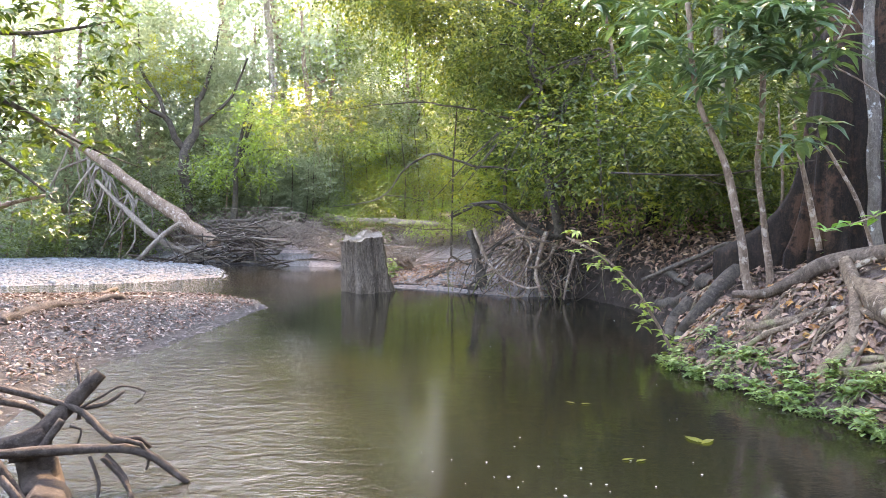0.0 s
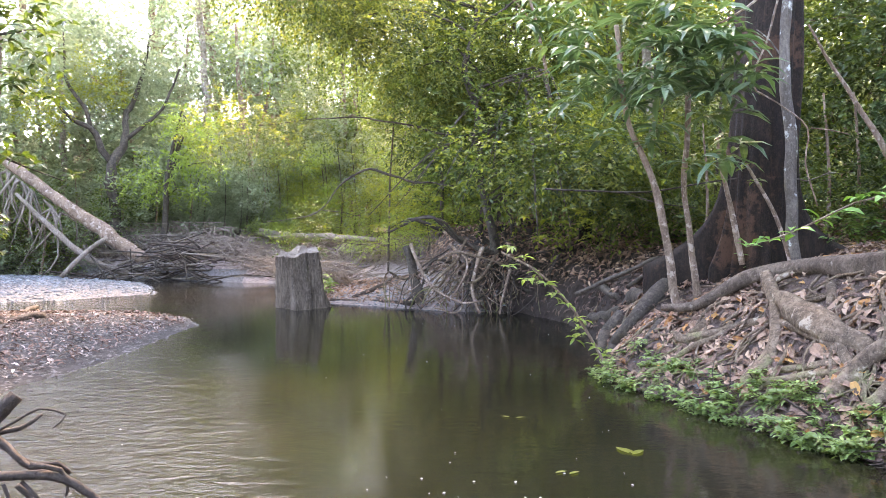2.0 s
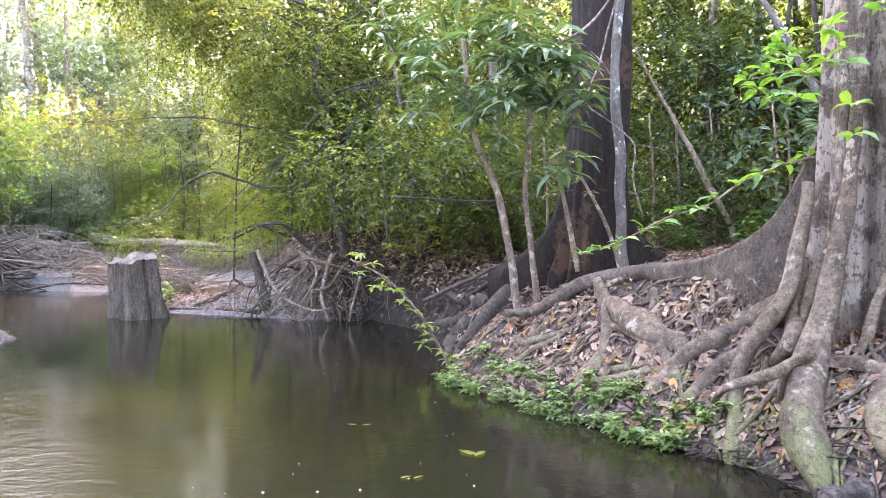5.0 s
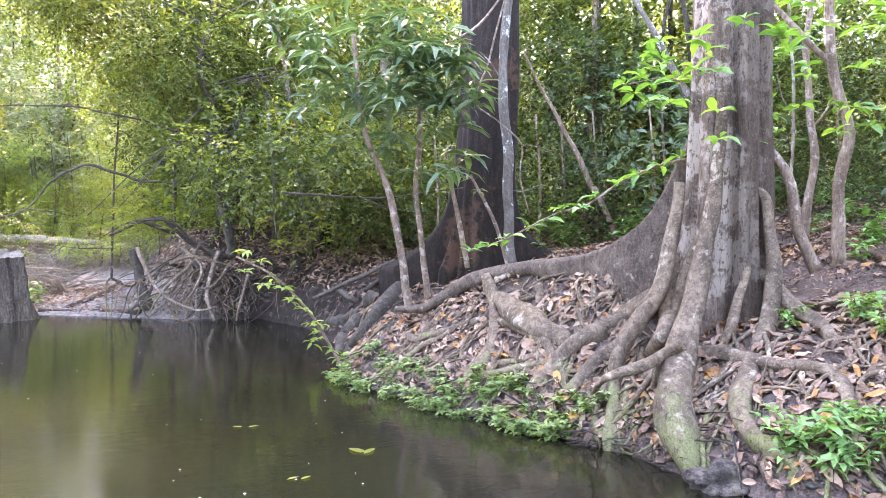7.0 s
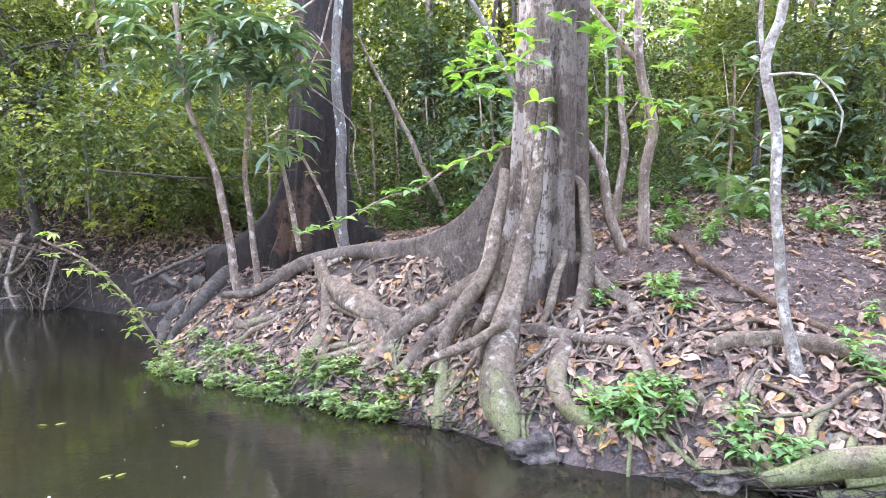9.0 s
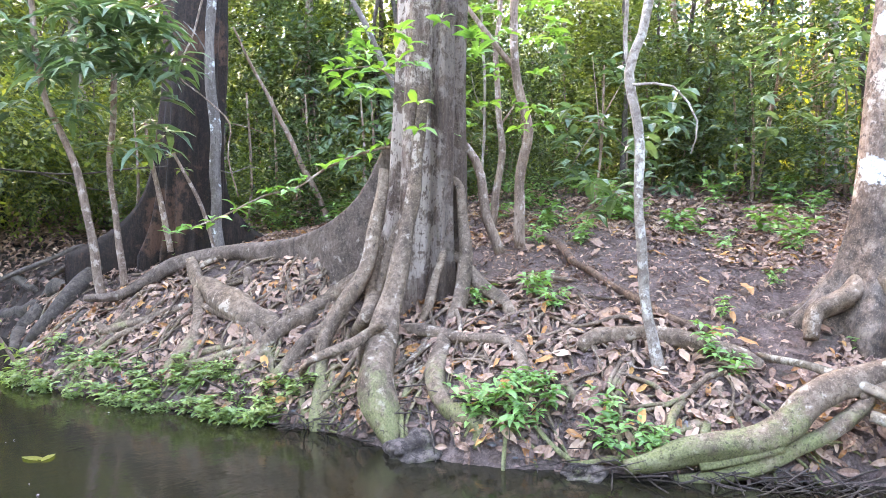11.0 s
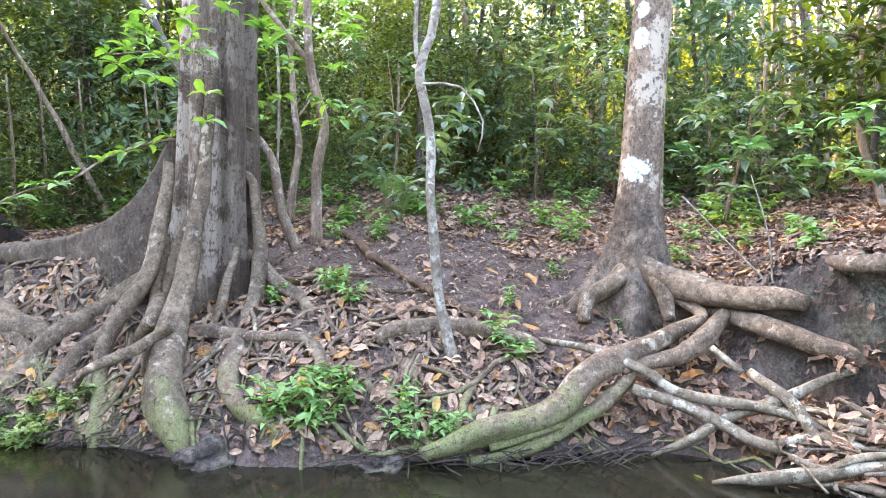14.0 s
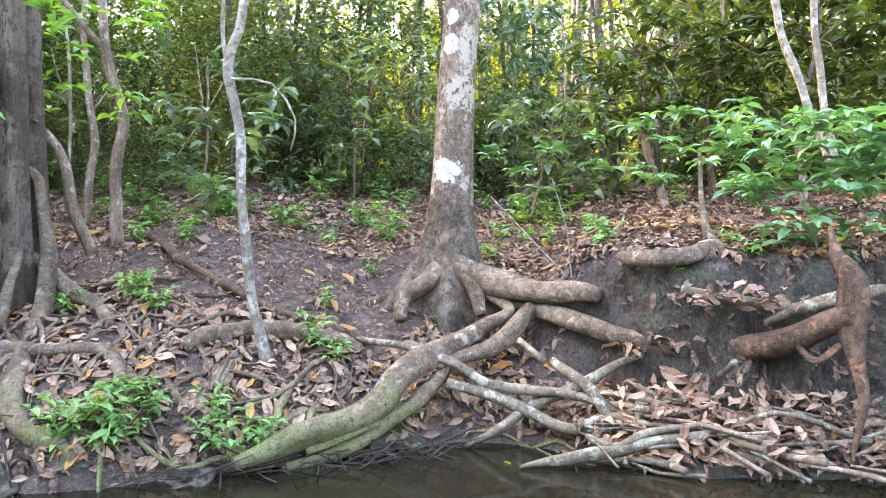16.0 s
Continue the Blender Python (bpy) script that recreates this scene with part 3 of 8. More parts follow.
gx = spread([(-420, -60, 40), (-60, -12, 2.0), (-12, -4, 0.25), (-4, 1.5, 0.2), (1.5, 8, 0.075), (8, 16, 0.3), (16, 60, 3.0), (60, 420, 40)])
gy = spread([(-420, -40, 40), (-40, -6, 2.0), (-6, -2.5, 0.25), (-2.5, 10, 0.08), (10, 17, 0.14), (17, 32, 0.35), (32, 80, 4), (80, 420, 40)])
GX, GY = np.meshgrid(gx, gy, indexing="ij")
GZ = ground_height(GX.ravel(), GY.ravel())
wide = len(gy)
quads = [(i * wide + j, (i + 1) * wide + j, (i + 1) * wide + j + 1, i * wide + j + 1) for i in range(len(gx) - 1) for j in range(wide - 1)]
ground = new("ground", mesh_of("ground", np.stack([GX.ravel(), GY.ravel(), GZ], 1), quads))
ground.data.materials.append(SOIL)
tagged(ground, "dark muddy creek banks and forest floor with pale gravel bar", "ground", kind="structure")

water = new("water", mesh_of("water", [(-60, -40, 0), (9, -40, 0), (9, 34, 0), (-60, 34, 0)], [(0, 1, 2, 3)]))
water.data.materials.append(WATER)
tagged(water, "murky olive creek water with soft ripples", "water", kind="structure")

# the far edge of the woods all round
n = 240
ring = []
for k in range(n):
    t = 2 * math.pi * k / n
    r = 62 + 3 * math.sin(k * 0.9) + 2 * math.sin(k * 2.3)
    up = 1.0 + 1.6 * max(0.0, math.sin(t + 0.5)) ** 0.7
    for z in (-1.0, 4.0 + 2.0 * noise.noise((k * 0.31, 2, 0)), up * (6.5 + 1.6 * noise.noise((k * 0.37, 0, 0)) + 0.8 * noise.noise((k * 1.1, 5, 0)))):
        ring.append((r * math.sin(t), r * math.cos(t), z))
backdrop = new("backdrop", mesh_of("backdrop", ring, [(3 * k + j, 3 * ((k + 1) % n) + j, 3 * ((k + 1) % n) + j + 1, 3 * k + j + 1) for k in range(n) for j in range(2)]))
backdrop.data.materials.append(FAR_WOODS)
tagged(backdrop, "distant edge of green woods", "woods", kind="structure")


# ---- big trees ----
def facing(base):
    """Unit vectors from the tree towards the open creek, and along the bank to the right of it."""
    f = np.array([base[0], base[1], 0.0])
    f /= np.linalg.norm(f)
    return -f, np.array([f[1], -f[0], 0.0])


def trunk_mesh(name, base, height, r_low, r_high, ribs, lean=(0, 0), flute=0.05, flare=0.25, flare_h=0.5, low=-0.35, count=84, seed=1, rot_ref=None):
    """A trunk with buttress ribs: (degrees round from the creek side, reach, degrees wide, metres high)."""
    to, right = facing(rot_ref or base)
    zs = np.concatenate([np.linspace(low, 1.6, 34), np.linspace(1.75, height, max(6, int((height - 1.6) / 0.3)))])
    a = np.arange(count) * 2 * math.pi / count
    rng = np.random.default_rng(seed)
    ph = rng.uniform(0, 6.28, 8)
    verts = []
    for z in zs:
        zz = max(z, 0)
        r = r_low + (r_high - r_low) * min(1, zz / height) + flare * math.exp(-zz / flare_h)
        r = r * (1 + flute * (1 + 0.7 * math.exp(-zz * 0.9)) * (np.abs(np.sin(3.5 * a + ph[0] + 0.15 * z)) * 0.9 - 0.55 + np.sin(9 * a + ph[1] - 0.4 * z) * 0.4 + np.sin(17 * a + ph[2] + 0.5 * z) * 0.2) + 0.02 * np.sin(3 * a + 4 * z + ph[3]))
        for deg, reach, wid, high in ribs:
            da = (a - radians(deg) + math.pi) % (2 * math.pi) - math.pi
            r = r + reach * math.exp(-(zz / high) ** 1.1) * np.exp(-(da / radians(wid)) ** 2)
        c = np.array([base[0] + lean[0] * zz + 0.03 * math.sin(zz * 1.3 + ph[4]), base[1] + lean[1] * zz + 0.03 * math.sin(zz * 1.1 + ph[5]), base[2] + z])
        verts.append(c + (np.cos(a) * r)[:, None] * to + (np.sin(a) * r)[:, None] * right)
    n = len(zs)
    faces = [(i * count + k, i * count + (k + 1) % count, (i + 1) * count + (k + 1) % count, (i + 1) * count + k) for i in range(n - 1) for k in range(count)]
    faces.append(tuple((n - 1) * count + k for k in range(count)))
    return mesh_of(name, np.concatenate(verts), faces)


CROWN_HIGH = crown_mesh("crown_high", 5, (3.2, 3.2, 2.2), 300, 5, 0.16, 0.42, 0.6, lobes=12)


def high_crown(parent, base, z, scale=1.0, turn=0):
    part("crown", CROWN_HIGH, LEAF_MID, parent, where=pose(0, 0, z - base[2], 0, 0, turn) @ Matrix.Scale(scale, 4))


def into_trunk(line, base):
    """Carry a root's upper end on into the trunk it grows from."""
    x, y, z, r = line[0]
    if math.hypot(x - base[0], y - base[1]) > 0.85 or z < base[2] - 0.1:
        return line
    return [(x + (base[0] - x) * 0.75, y + (base[1] - y) * 0.75, z + 0.16, r * 0.7), (x + (base[0] - x) * 0.4, y + (base[1] - y) * 0.4, z + 0.1, r * 0.9)] + line


def into_ground(line):
    """Let a root's lower end dive into the bank."""
    (x0, y0), (x, y, z, r) = line[-2][:2], line[-1]
    if z < 0.2:
        return line[:-1] + [(x, y, z - 0.04, r * 0.7)]
    return line + [(x + (x - x0) * 0.25, y + (y - y0) * 0.25, z - 0.16, r * 0.75)]


def rootlets(parent, centre, count, seed, reach):
    """Thin roots that snake down the slope to the water."""
    rng = np.random.default_rng(seed)
    for k in range(count):
        x, y = centre[0] + rng.normal(-0.45, 0.35), centre[1] + rng.normal(0, reach * 0.55)
        r = rng.uniform(0.006, 0.022) * (1.7 if k % 5 == 0 else 1)
        a = math.atan2(-0.35, -0.94) + rng.normal(0, 0.45)
        pts, go = [], rng.integers(5, 10)
        for i in range(go):
            z = ground_at(x, y)
            if z < -0.05:
                break
            pts.append((x, y, z + r * 0.6 + (0.05 * rng.random() if 0 < i < go - 1 else -0.01), r * (1 - 0.6 * i / go)))
            a += rng.normal(0, 0.5)
            x, y = x + 0.17 * math.cos(a), y + 0.17 * math.sin(a)
        if len(pts) > 2:
            limb("rootlet", pts, BARK_ROOT, parent, sides=6, step=0.06, lump=0.12, kink=0.6, seed=900 + k)


def plank(name, top, material, parent, label=""):
    """A buttress: a tall thin root with a rounded upper edge along (x, y, z, r), standing down to the ground, that thins to a plain root at its far end."""
    line = glide(top, 0.05)
    n, sides = len(line), 18
    a = np.arange(sides) * 2 * math.pi / sides
    verts = []
    for i, (x, y, z, r) in enumerate(line):
        u = i / (n - 1)
        fall = (max(0.0, z - r - ground_at(x, y)) + 0.12) * float(smooth(0.62, 0.45, np.array(u)))
        t = line[min(i + 1, n - 1), :2] - line[max(i - 1, 0), :2]
        t = t / (np.linalg.norm(t) + 1e-9)
        across, up = np.cos(a), np.sin(a)
        wide = r * (1 + np.where(up < 0, 0.4, 0.1) * np.abs(up) * (fall > 0.02)) * (1 + 0.10 * math.sin(9 * u + 2) + 0.08 * np.sin(3 * a + 14 * u))
        high = np.where(up < 0, (r + fall) * up, r * up)
        verts.append(np.stack([x - t[1] * across * wide, y + t[0] * across * wide, z + high], 1))
    faces = [(i * sides + k, i * sides + (k + 1) % sides, (i + 1) * sides + (k + 1) % sides, (i + 1) * sides + k) for i in range(n - 1) for k in range(sides)]
    faces += [tuple(range(sides))[::-1], tuple((n - 1) * sides + k for k in range(sides))]
    return part(name, mesh_of(name, np.concatenate(verts), faces), material, parent, label)


T2 = (4.64, 4.48)
T2 = (T2[0], T2[1], ground_at(*T2))
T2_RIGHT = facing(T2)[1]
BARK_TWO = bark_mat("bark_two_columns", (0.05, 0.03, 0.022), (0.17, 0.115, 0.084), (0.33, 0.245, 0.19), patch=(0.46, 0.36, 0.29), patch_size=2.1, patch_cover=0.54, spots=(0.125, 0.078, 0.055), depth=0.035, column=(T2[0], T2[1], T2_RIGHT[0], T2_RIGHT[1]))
tree2 = thing("buttress_tree", T2, "tall grey tree with fluted trunk and spreading roots on the bank", "tree")
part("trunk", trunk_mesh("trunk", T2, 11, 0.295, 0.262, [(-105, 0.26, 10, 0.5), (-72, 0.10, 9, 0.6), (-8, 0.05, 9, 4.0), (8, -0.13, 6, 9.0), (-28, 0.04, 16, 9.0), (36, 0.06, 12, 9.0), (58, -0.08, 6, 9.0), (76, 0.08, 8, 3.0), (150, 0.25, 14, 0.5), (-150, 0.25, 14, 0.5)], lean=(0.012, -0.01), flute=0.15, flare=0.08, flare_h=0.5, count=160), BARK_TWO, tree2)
for k, line in enumerate([
    [(4.37, 4.26, 2.65, 0.041), (4.35, 4.25, 2.26, 0.048), (4.32, 4.25, 2.01, 0.055), (4.27, 4.24, 1.73, 0.062), (4.18, 4.22, 1.45, 0.069), (4.07, 4.19, 1.18, 0.075), (3.93, 4.13, 0.88, 0.088), (3.82, 4.07, 0.64, 0.103), (3.57, 3.84, 0.44, 0.123), (3.47, 3.71, 0.26, 0.132), (3.45, 3.60, 0.10, 0.111), (3.44, 3.52, -0.02, 0.076)],
    [(4.24, 4.29, 1.57, 0.029), (4.17, 4.36, 1.33, 0.044), (4.10, 4.38, 1.10, 0.048), (4.06, 4.39, 0.85, 0.052), (3.90, 4.30, 0.69, 0.043), (3.69, 4.17, 0.59, 0.031)],
    [(4.18, 4.50, 1.96, 0.038), (4.14, 4.48, 1.73, 0.049), (4.09, 4.47, 1.52, 0.056), (4.04, 4.47, 1.31, 0.063), (3.95, 4.47, 1.10, 0.070), (3.84, 4.51, 0.92, 0.073), (3.72, 4.56, 0.73, 0.065), (3.62, 4.56, 0.56, 0.058), (3.56, 4.51, 0.38, 0.050), (3.44, 4.35, 0.22, 0.051), (3.34, 4.26, 0.07, 0.050), (3.30, 4.22, -0.01, 0.037)],
    [(4.19, 4.55, 1.40, 0.038), (4.14, 4.51, 1.16, 0.049), (4.06, 4.46, 0.94, 0.059), (3.81, 4.25, 0.79, 0.060), (3.90, 4.47, 0.58, 0.051), (3.70, 4.29, 0.44, 0.031)],
    [(4.14, 4.73, 1.06, 0.066), (4.11, 5.02, 0.87, 0.084), (3.86, 5.05, 0.75, 0.083), (3.66, 5.10, 0.64, 0.066), (3.48, 5.11, 0.51, 0.057), (3.33, 5.09, 0.38, 0.052), (3.20, 5.10, 0.28, 0.041)],
    [(3.87, 4.77, 0.67, 0.053), (3.68, 4.82, 0.54, 0.053), (3.55, 4.84, 0.41, 0.052), (3.43, 4.86, 0.31, 0.044), (3.34, 4.91, 0.28, 0.026)],
    [(3.53, 4.82, 0.37, 0.030), (3.49, 4.70, 0.27, 0.029), (3.39, 4.50, 0.20, 0.031), (3.29, 4.40, 0.06, 0.024)],
    [(3.46, 4.84, 0.33, 0.033), (3.30, 4.76, 0.18, 0.029), (3.26, 4.64, 0.10, 0.025)],
    [(3.73, 3.96, 0.78, 0.040), (3.64, 4.07, 0.69, 0.044), (3.44, 3.99, 0.66, 0.041), (3.25, 4.01, 0.61, 0.037), (3.13, 4.03, 0.57, 0.032), (3.08, 4.05, 0.53, 0.025), (3.52, 4.68, 0.30, 0.018)],
    [(3.71, 4.54, 0.44, 0.025), (3.58, 4.36, 0.35, 0.028), (3.47, 4.26, 0.21, 0.031), (3.37, 4.17, 0.03, 0.023)],
    [(4.73, 4.13, 1.84, 0.034), (4.71, 4.08, 1.55, 0.045), (4.65, 4.00, 1.30, 0.056), (4.57, 3.94, 1.07, 0.066), (4.45, 3.88, 0.88, 0.068), (4.32, 3.84, 0.71, 0.063)],
    [(4.69, 4.02, 1.18, 0.049), (4.70, 3.86, 1.03, 0.062), (4.72, 3.66, 0.91, 0.064), (4.54, 3.38, 0.83, 0.040)],
    [(4.53, 4.13, 1.27, 0.034), (4.40, 4.09, 1.04, 0.040), (4.27, 4.04, 0.85, 0.040), (4.23, 4.07, 0.73, 0.029)],
    [(4.10, 4.22, 0.66, 0.047), (4.15, 4.03, 0.67, 0.060), (4.16, 3.77, 0.67, 0.062), (4.16, 3.50, 0.68, 0.056), (4.24, 3.31, 0.68, 0.052), (4.29, 3.20, 0.64, 0.051), (4.20, 3.05, 0.55, 0.046), (4.04, 2.91, 0.42, 0.040), (3.92, 2.82, 0.31, 0.032)],
    [(4.15, 3.73, 0.65, 0.061), (4.00, 3.65, 0.53, 0.069), (3.86, 3.58, 0.42, 0.074), (3.77, 3.44, 0.32, 0.072), (3.72, 3.23, 0.25, 0.066), (3.69, 3.02, 0.21, 0.049)],
    [(3.97, 3.45, 0.47, 0.029), (3.92, 3.30, 0.40, 0.039), (3.80, 3.05, 0.30, 0.035), (3.77, 2.93, 0.25, 0.026)],
    [(3.92, 3.91, 0.41, 0.012), (3.78, 3.68, 0.33, 0.015), (3.68, 3.51, 0.25, 0.016), (3.67, 3.35, 0.18, 0.014)],
    [(3.76, 6.87, 1.09, 0.067), (3.68, 6.61, 0.97, 0.069), (3.52, 6.29, 0.80, 0.062), (3.38, 6.03, 0.67, 0.055), (3.26, 5.89, 0.54, 0.060), (3.12, 5.80, 0.40, 0.064), (2.97, 5.74, 0.28, 0.059)],
    [(3.44, 6.16, 0.72, 0.039), (3.44, 5.86, 0.70, 0.042), (3.45, 5.49, 0.68, 0.048), (3.46, 5.29, 0.61, 0.051), (3.45, 5.15, 0.51, 0.046), (3.44, 5.05, 0.44, 0.030)],
    [(3.62, 6.45, 0.90, 0.081), (3.54, 5.95, 0.81, 0.115), (3.48, 5.44, 0.74, 0.115), (3.59, 5.21, 0.67, 0.078)],
    [(3.03, 5.69, 0.28, 0.028), (3.17, 5.53, 0.34, 0.039), (3.27, 5.32, 0.42, 0.046), (3.40, 5.18, 0.47, 0.042), (3.55, 5.14, 0.56, 0.027)],
    [(3.11, 5.76, 0.37, 0.020), (3.25, 5.55, 0.42, 0.030), (3.36, 5.29, 0.51, 0.031), (3.51, 5.17, 0.55, 0.023)],
    [(3.41, 6.34, 0.71, 0.031), (3.24, 6.57, 0.59, 0.044), (3.09, 6.74, 0.51, 0.051), (2.96, 6.92, 0.45, 0.059), (2.94, 7.17, 0.49, 0.032)],
    [(3.47, 7.24, 0.82, 0.044), (3.15, 6.92, 0.63, 0.039), (3.01, 6.95, 0.48, 0.032)],
    [(4.54, 7.18, 1.14, 0.026), (3.90, 6.08, 1.05, 0.036), (3.75, 5.86, 0.91, 0.030)],
    [(4.15, 5.61, 1.21, 0.017), (4.00, 5.34, 1.07, 0.025), (3.92, 5.26, 0.95, 0.020)],
    [(4.06, 6.10, 1.16, 0.018), (3.81, 5.61, 0.95, 0.025), (3.68, 5.34, 0.83, 0.016)],
    [(4.14, 4.58, 0.73, 0.019), (3.75, 4.19, 0.45, 0.021), (3.58, 4.04, 0.24, 0.020), (3.45, 3.92, 0.12, 0.015)],
    [(4.54, 3.11, 0.71, 0.019), (4.38, 2.87, 0.56, 0.025), (4.28, 2.70, 0.41, 0.027), (4.25, 2.58, 0.28, 0.020)],
    [(4.34, 5.07, 0.87, 0.021), (3.90, 4.60, 0.60, 0.026), (3.67, 4.41, 0.42, 0.021), (3.54, 4.21, 0.26, 0.017)],
    [(3.90, 3.84, 0.41, 0.020), (3.72, 3.61, 0.29, 0.019), (3.61, 3.41, 0.17, 0.015)],
], 1):
    line = line if line[0][2] > 1.0 and k < 5 else into_trunk(line, T2)
    limb("root", into_ground(line), BARK_ROOT, tree2, "grey surface root with mossy foot", sides=16, step=0.035, lump=0.15, kink=0.16, seed=20 + k)
plank("buttress", [
    (4.56, 4.75, 2.42, 0.023), (4.40, 4.79, 2.09, 0.027), (4.29, 4.86, 1.81, 0.034), (4.22, 4.99, 1.61, 0.041), (4.19, 5.27, 1.43, 0.061), (4.15, 5.61, 1.31, 0.073), (4.10, 5.96, 1.25, 0.080), (4.01, 6.44, 1.20, 0.084), (3.86, 6.87, 1.12, 0.092), (3.65, 7.10, 1.03, 0.093), (3.50, 7.17, 0.93, 0.087), (3.30, 7.21, 0.81, 0.064), (3.15, 7.28, 0.74, 0.048), (2.92, 7.42, 0.72, 0.037),
], BARK_PLANK, tree2, "long low buttress root running along the bank")
rootlets(tree2, T2, 105, 5, 1.9)
high_crown(tree2, T2, 11.5, 1.1, 30)

T1 = (4.59, 8.43)
T1 = (T1[0], T1[1], ground_at(*T1))
tree1 = thing("dark_tree", T1, "big dark-barked tree with plank buttresses at the bank's edge", "tree")
part("trunk", trunk_mesh("trunk", T1, 11, 0.37, 0.31, [(-84, 0.95, 6, 0.42), (-62, 0.25, 6, 0.5), (-38, 0.14, 8, 0.5), (8, 0.14, 7, 0.5), (84, 1.2, 5, 0.3), (52, 0.12, 7, 0.6), (140, 0.5, 10, 0.45), (-140, 0.5, 10, 0.45)], flute=0.09, flare=0.03, count=120, seed=4), BARK_DARK, tree1)
for k, line in enumerate([
    [(3.83, 9.15, 0.91, 0.073), (3.47, 8.71, 0.81, 0.088), (3.17, 8.51, 0.63, 0.099), (2.99, 8.52, 0.37, 0.104), (2.91, 8.76, 0.13, 0.109), (2.75, 8.57, 0.04, 0.077)],
    [(3.38, 8.58, 0.75, 0.062), (3.42, 9.67, 0.58, 0.102), (3.15, 9.44, 0.37, 0.092), (3.01, 9.52, 0.17, 0.091), (2.74, 8.87, 0.04, 0.079)],
    [(3.23, 9.45, 0.51, 0.066), (3.21, 10.05, 0.30, 0.076), (3.22, 10.85, 0.22, 0.074), (3.18, 11.11, 0.11, 0.052)],
    [(3.33, 8.14, 0.62, 0.035), (2.96, 7.58, 0.52, 0.043), (2.67, 7.28, 0.36, 0.041), (2.58, 7.21, 0.28, 0.030)],
    [(3.33, 10.19, 0.63, 0.042), (3.53, 11.35, 0.64, 0.054), (3.31, 10.20, 0.63, 0.049), (3.38, 10.11, 0.56, 0.035)],
    [(2.51, 9.25, 0.70, 0.0298), (2.97, 9.11, 0.94, 0.0298), (3.57, 9.11, 1.16, 0.0298)],
    [(3.55, 10.75, 0.53, 0.0425), (3.69, 10.22, 0.82, 0.0382), (3.64, 9.05, 1.07, 0.034)],
    [(4.67, 7.29, 1.13, 0.0298), (3.98, 6.26, 0.90, 0.0255), (3.86, 5.92, 0.77, 0.0213)],
    [(4.69, 6.20, 1.12, 0.0298), (4.43, 5.63, 0.99, 0.0255)],
]):
    # roots back in the cove have its shade put into a darker bark
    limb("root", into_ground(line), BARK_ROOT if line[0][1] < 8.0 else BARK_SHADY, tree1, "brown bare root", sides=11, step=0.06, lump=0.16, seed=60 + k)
rootlets(tree1, (3.7, 7.2, 0.9), 70, 6, 2.2)
high_crown(tree1, T1, 12, 1.2, 80)

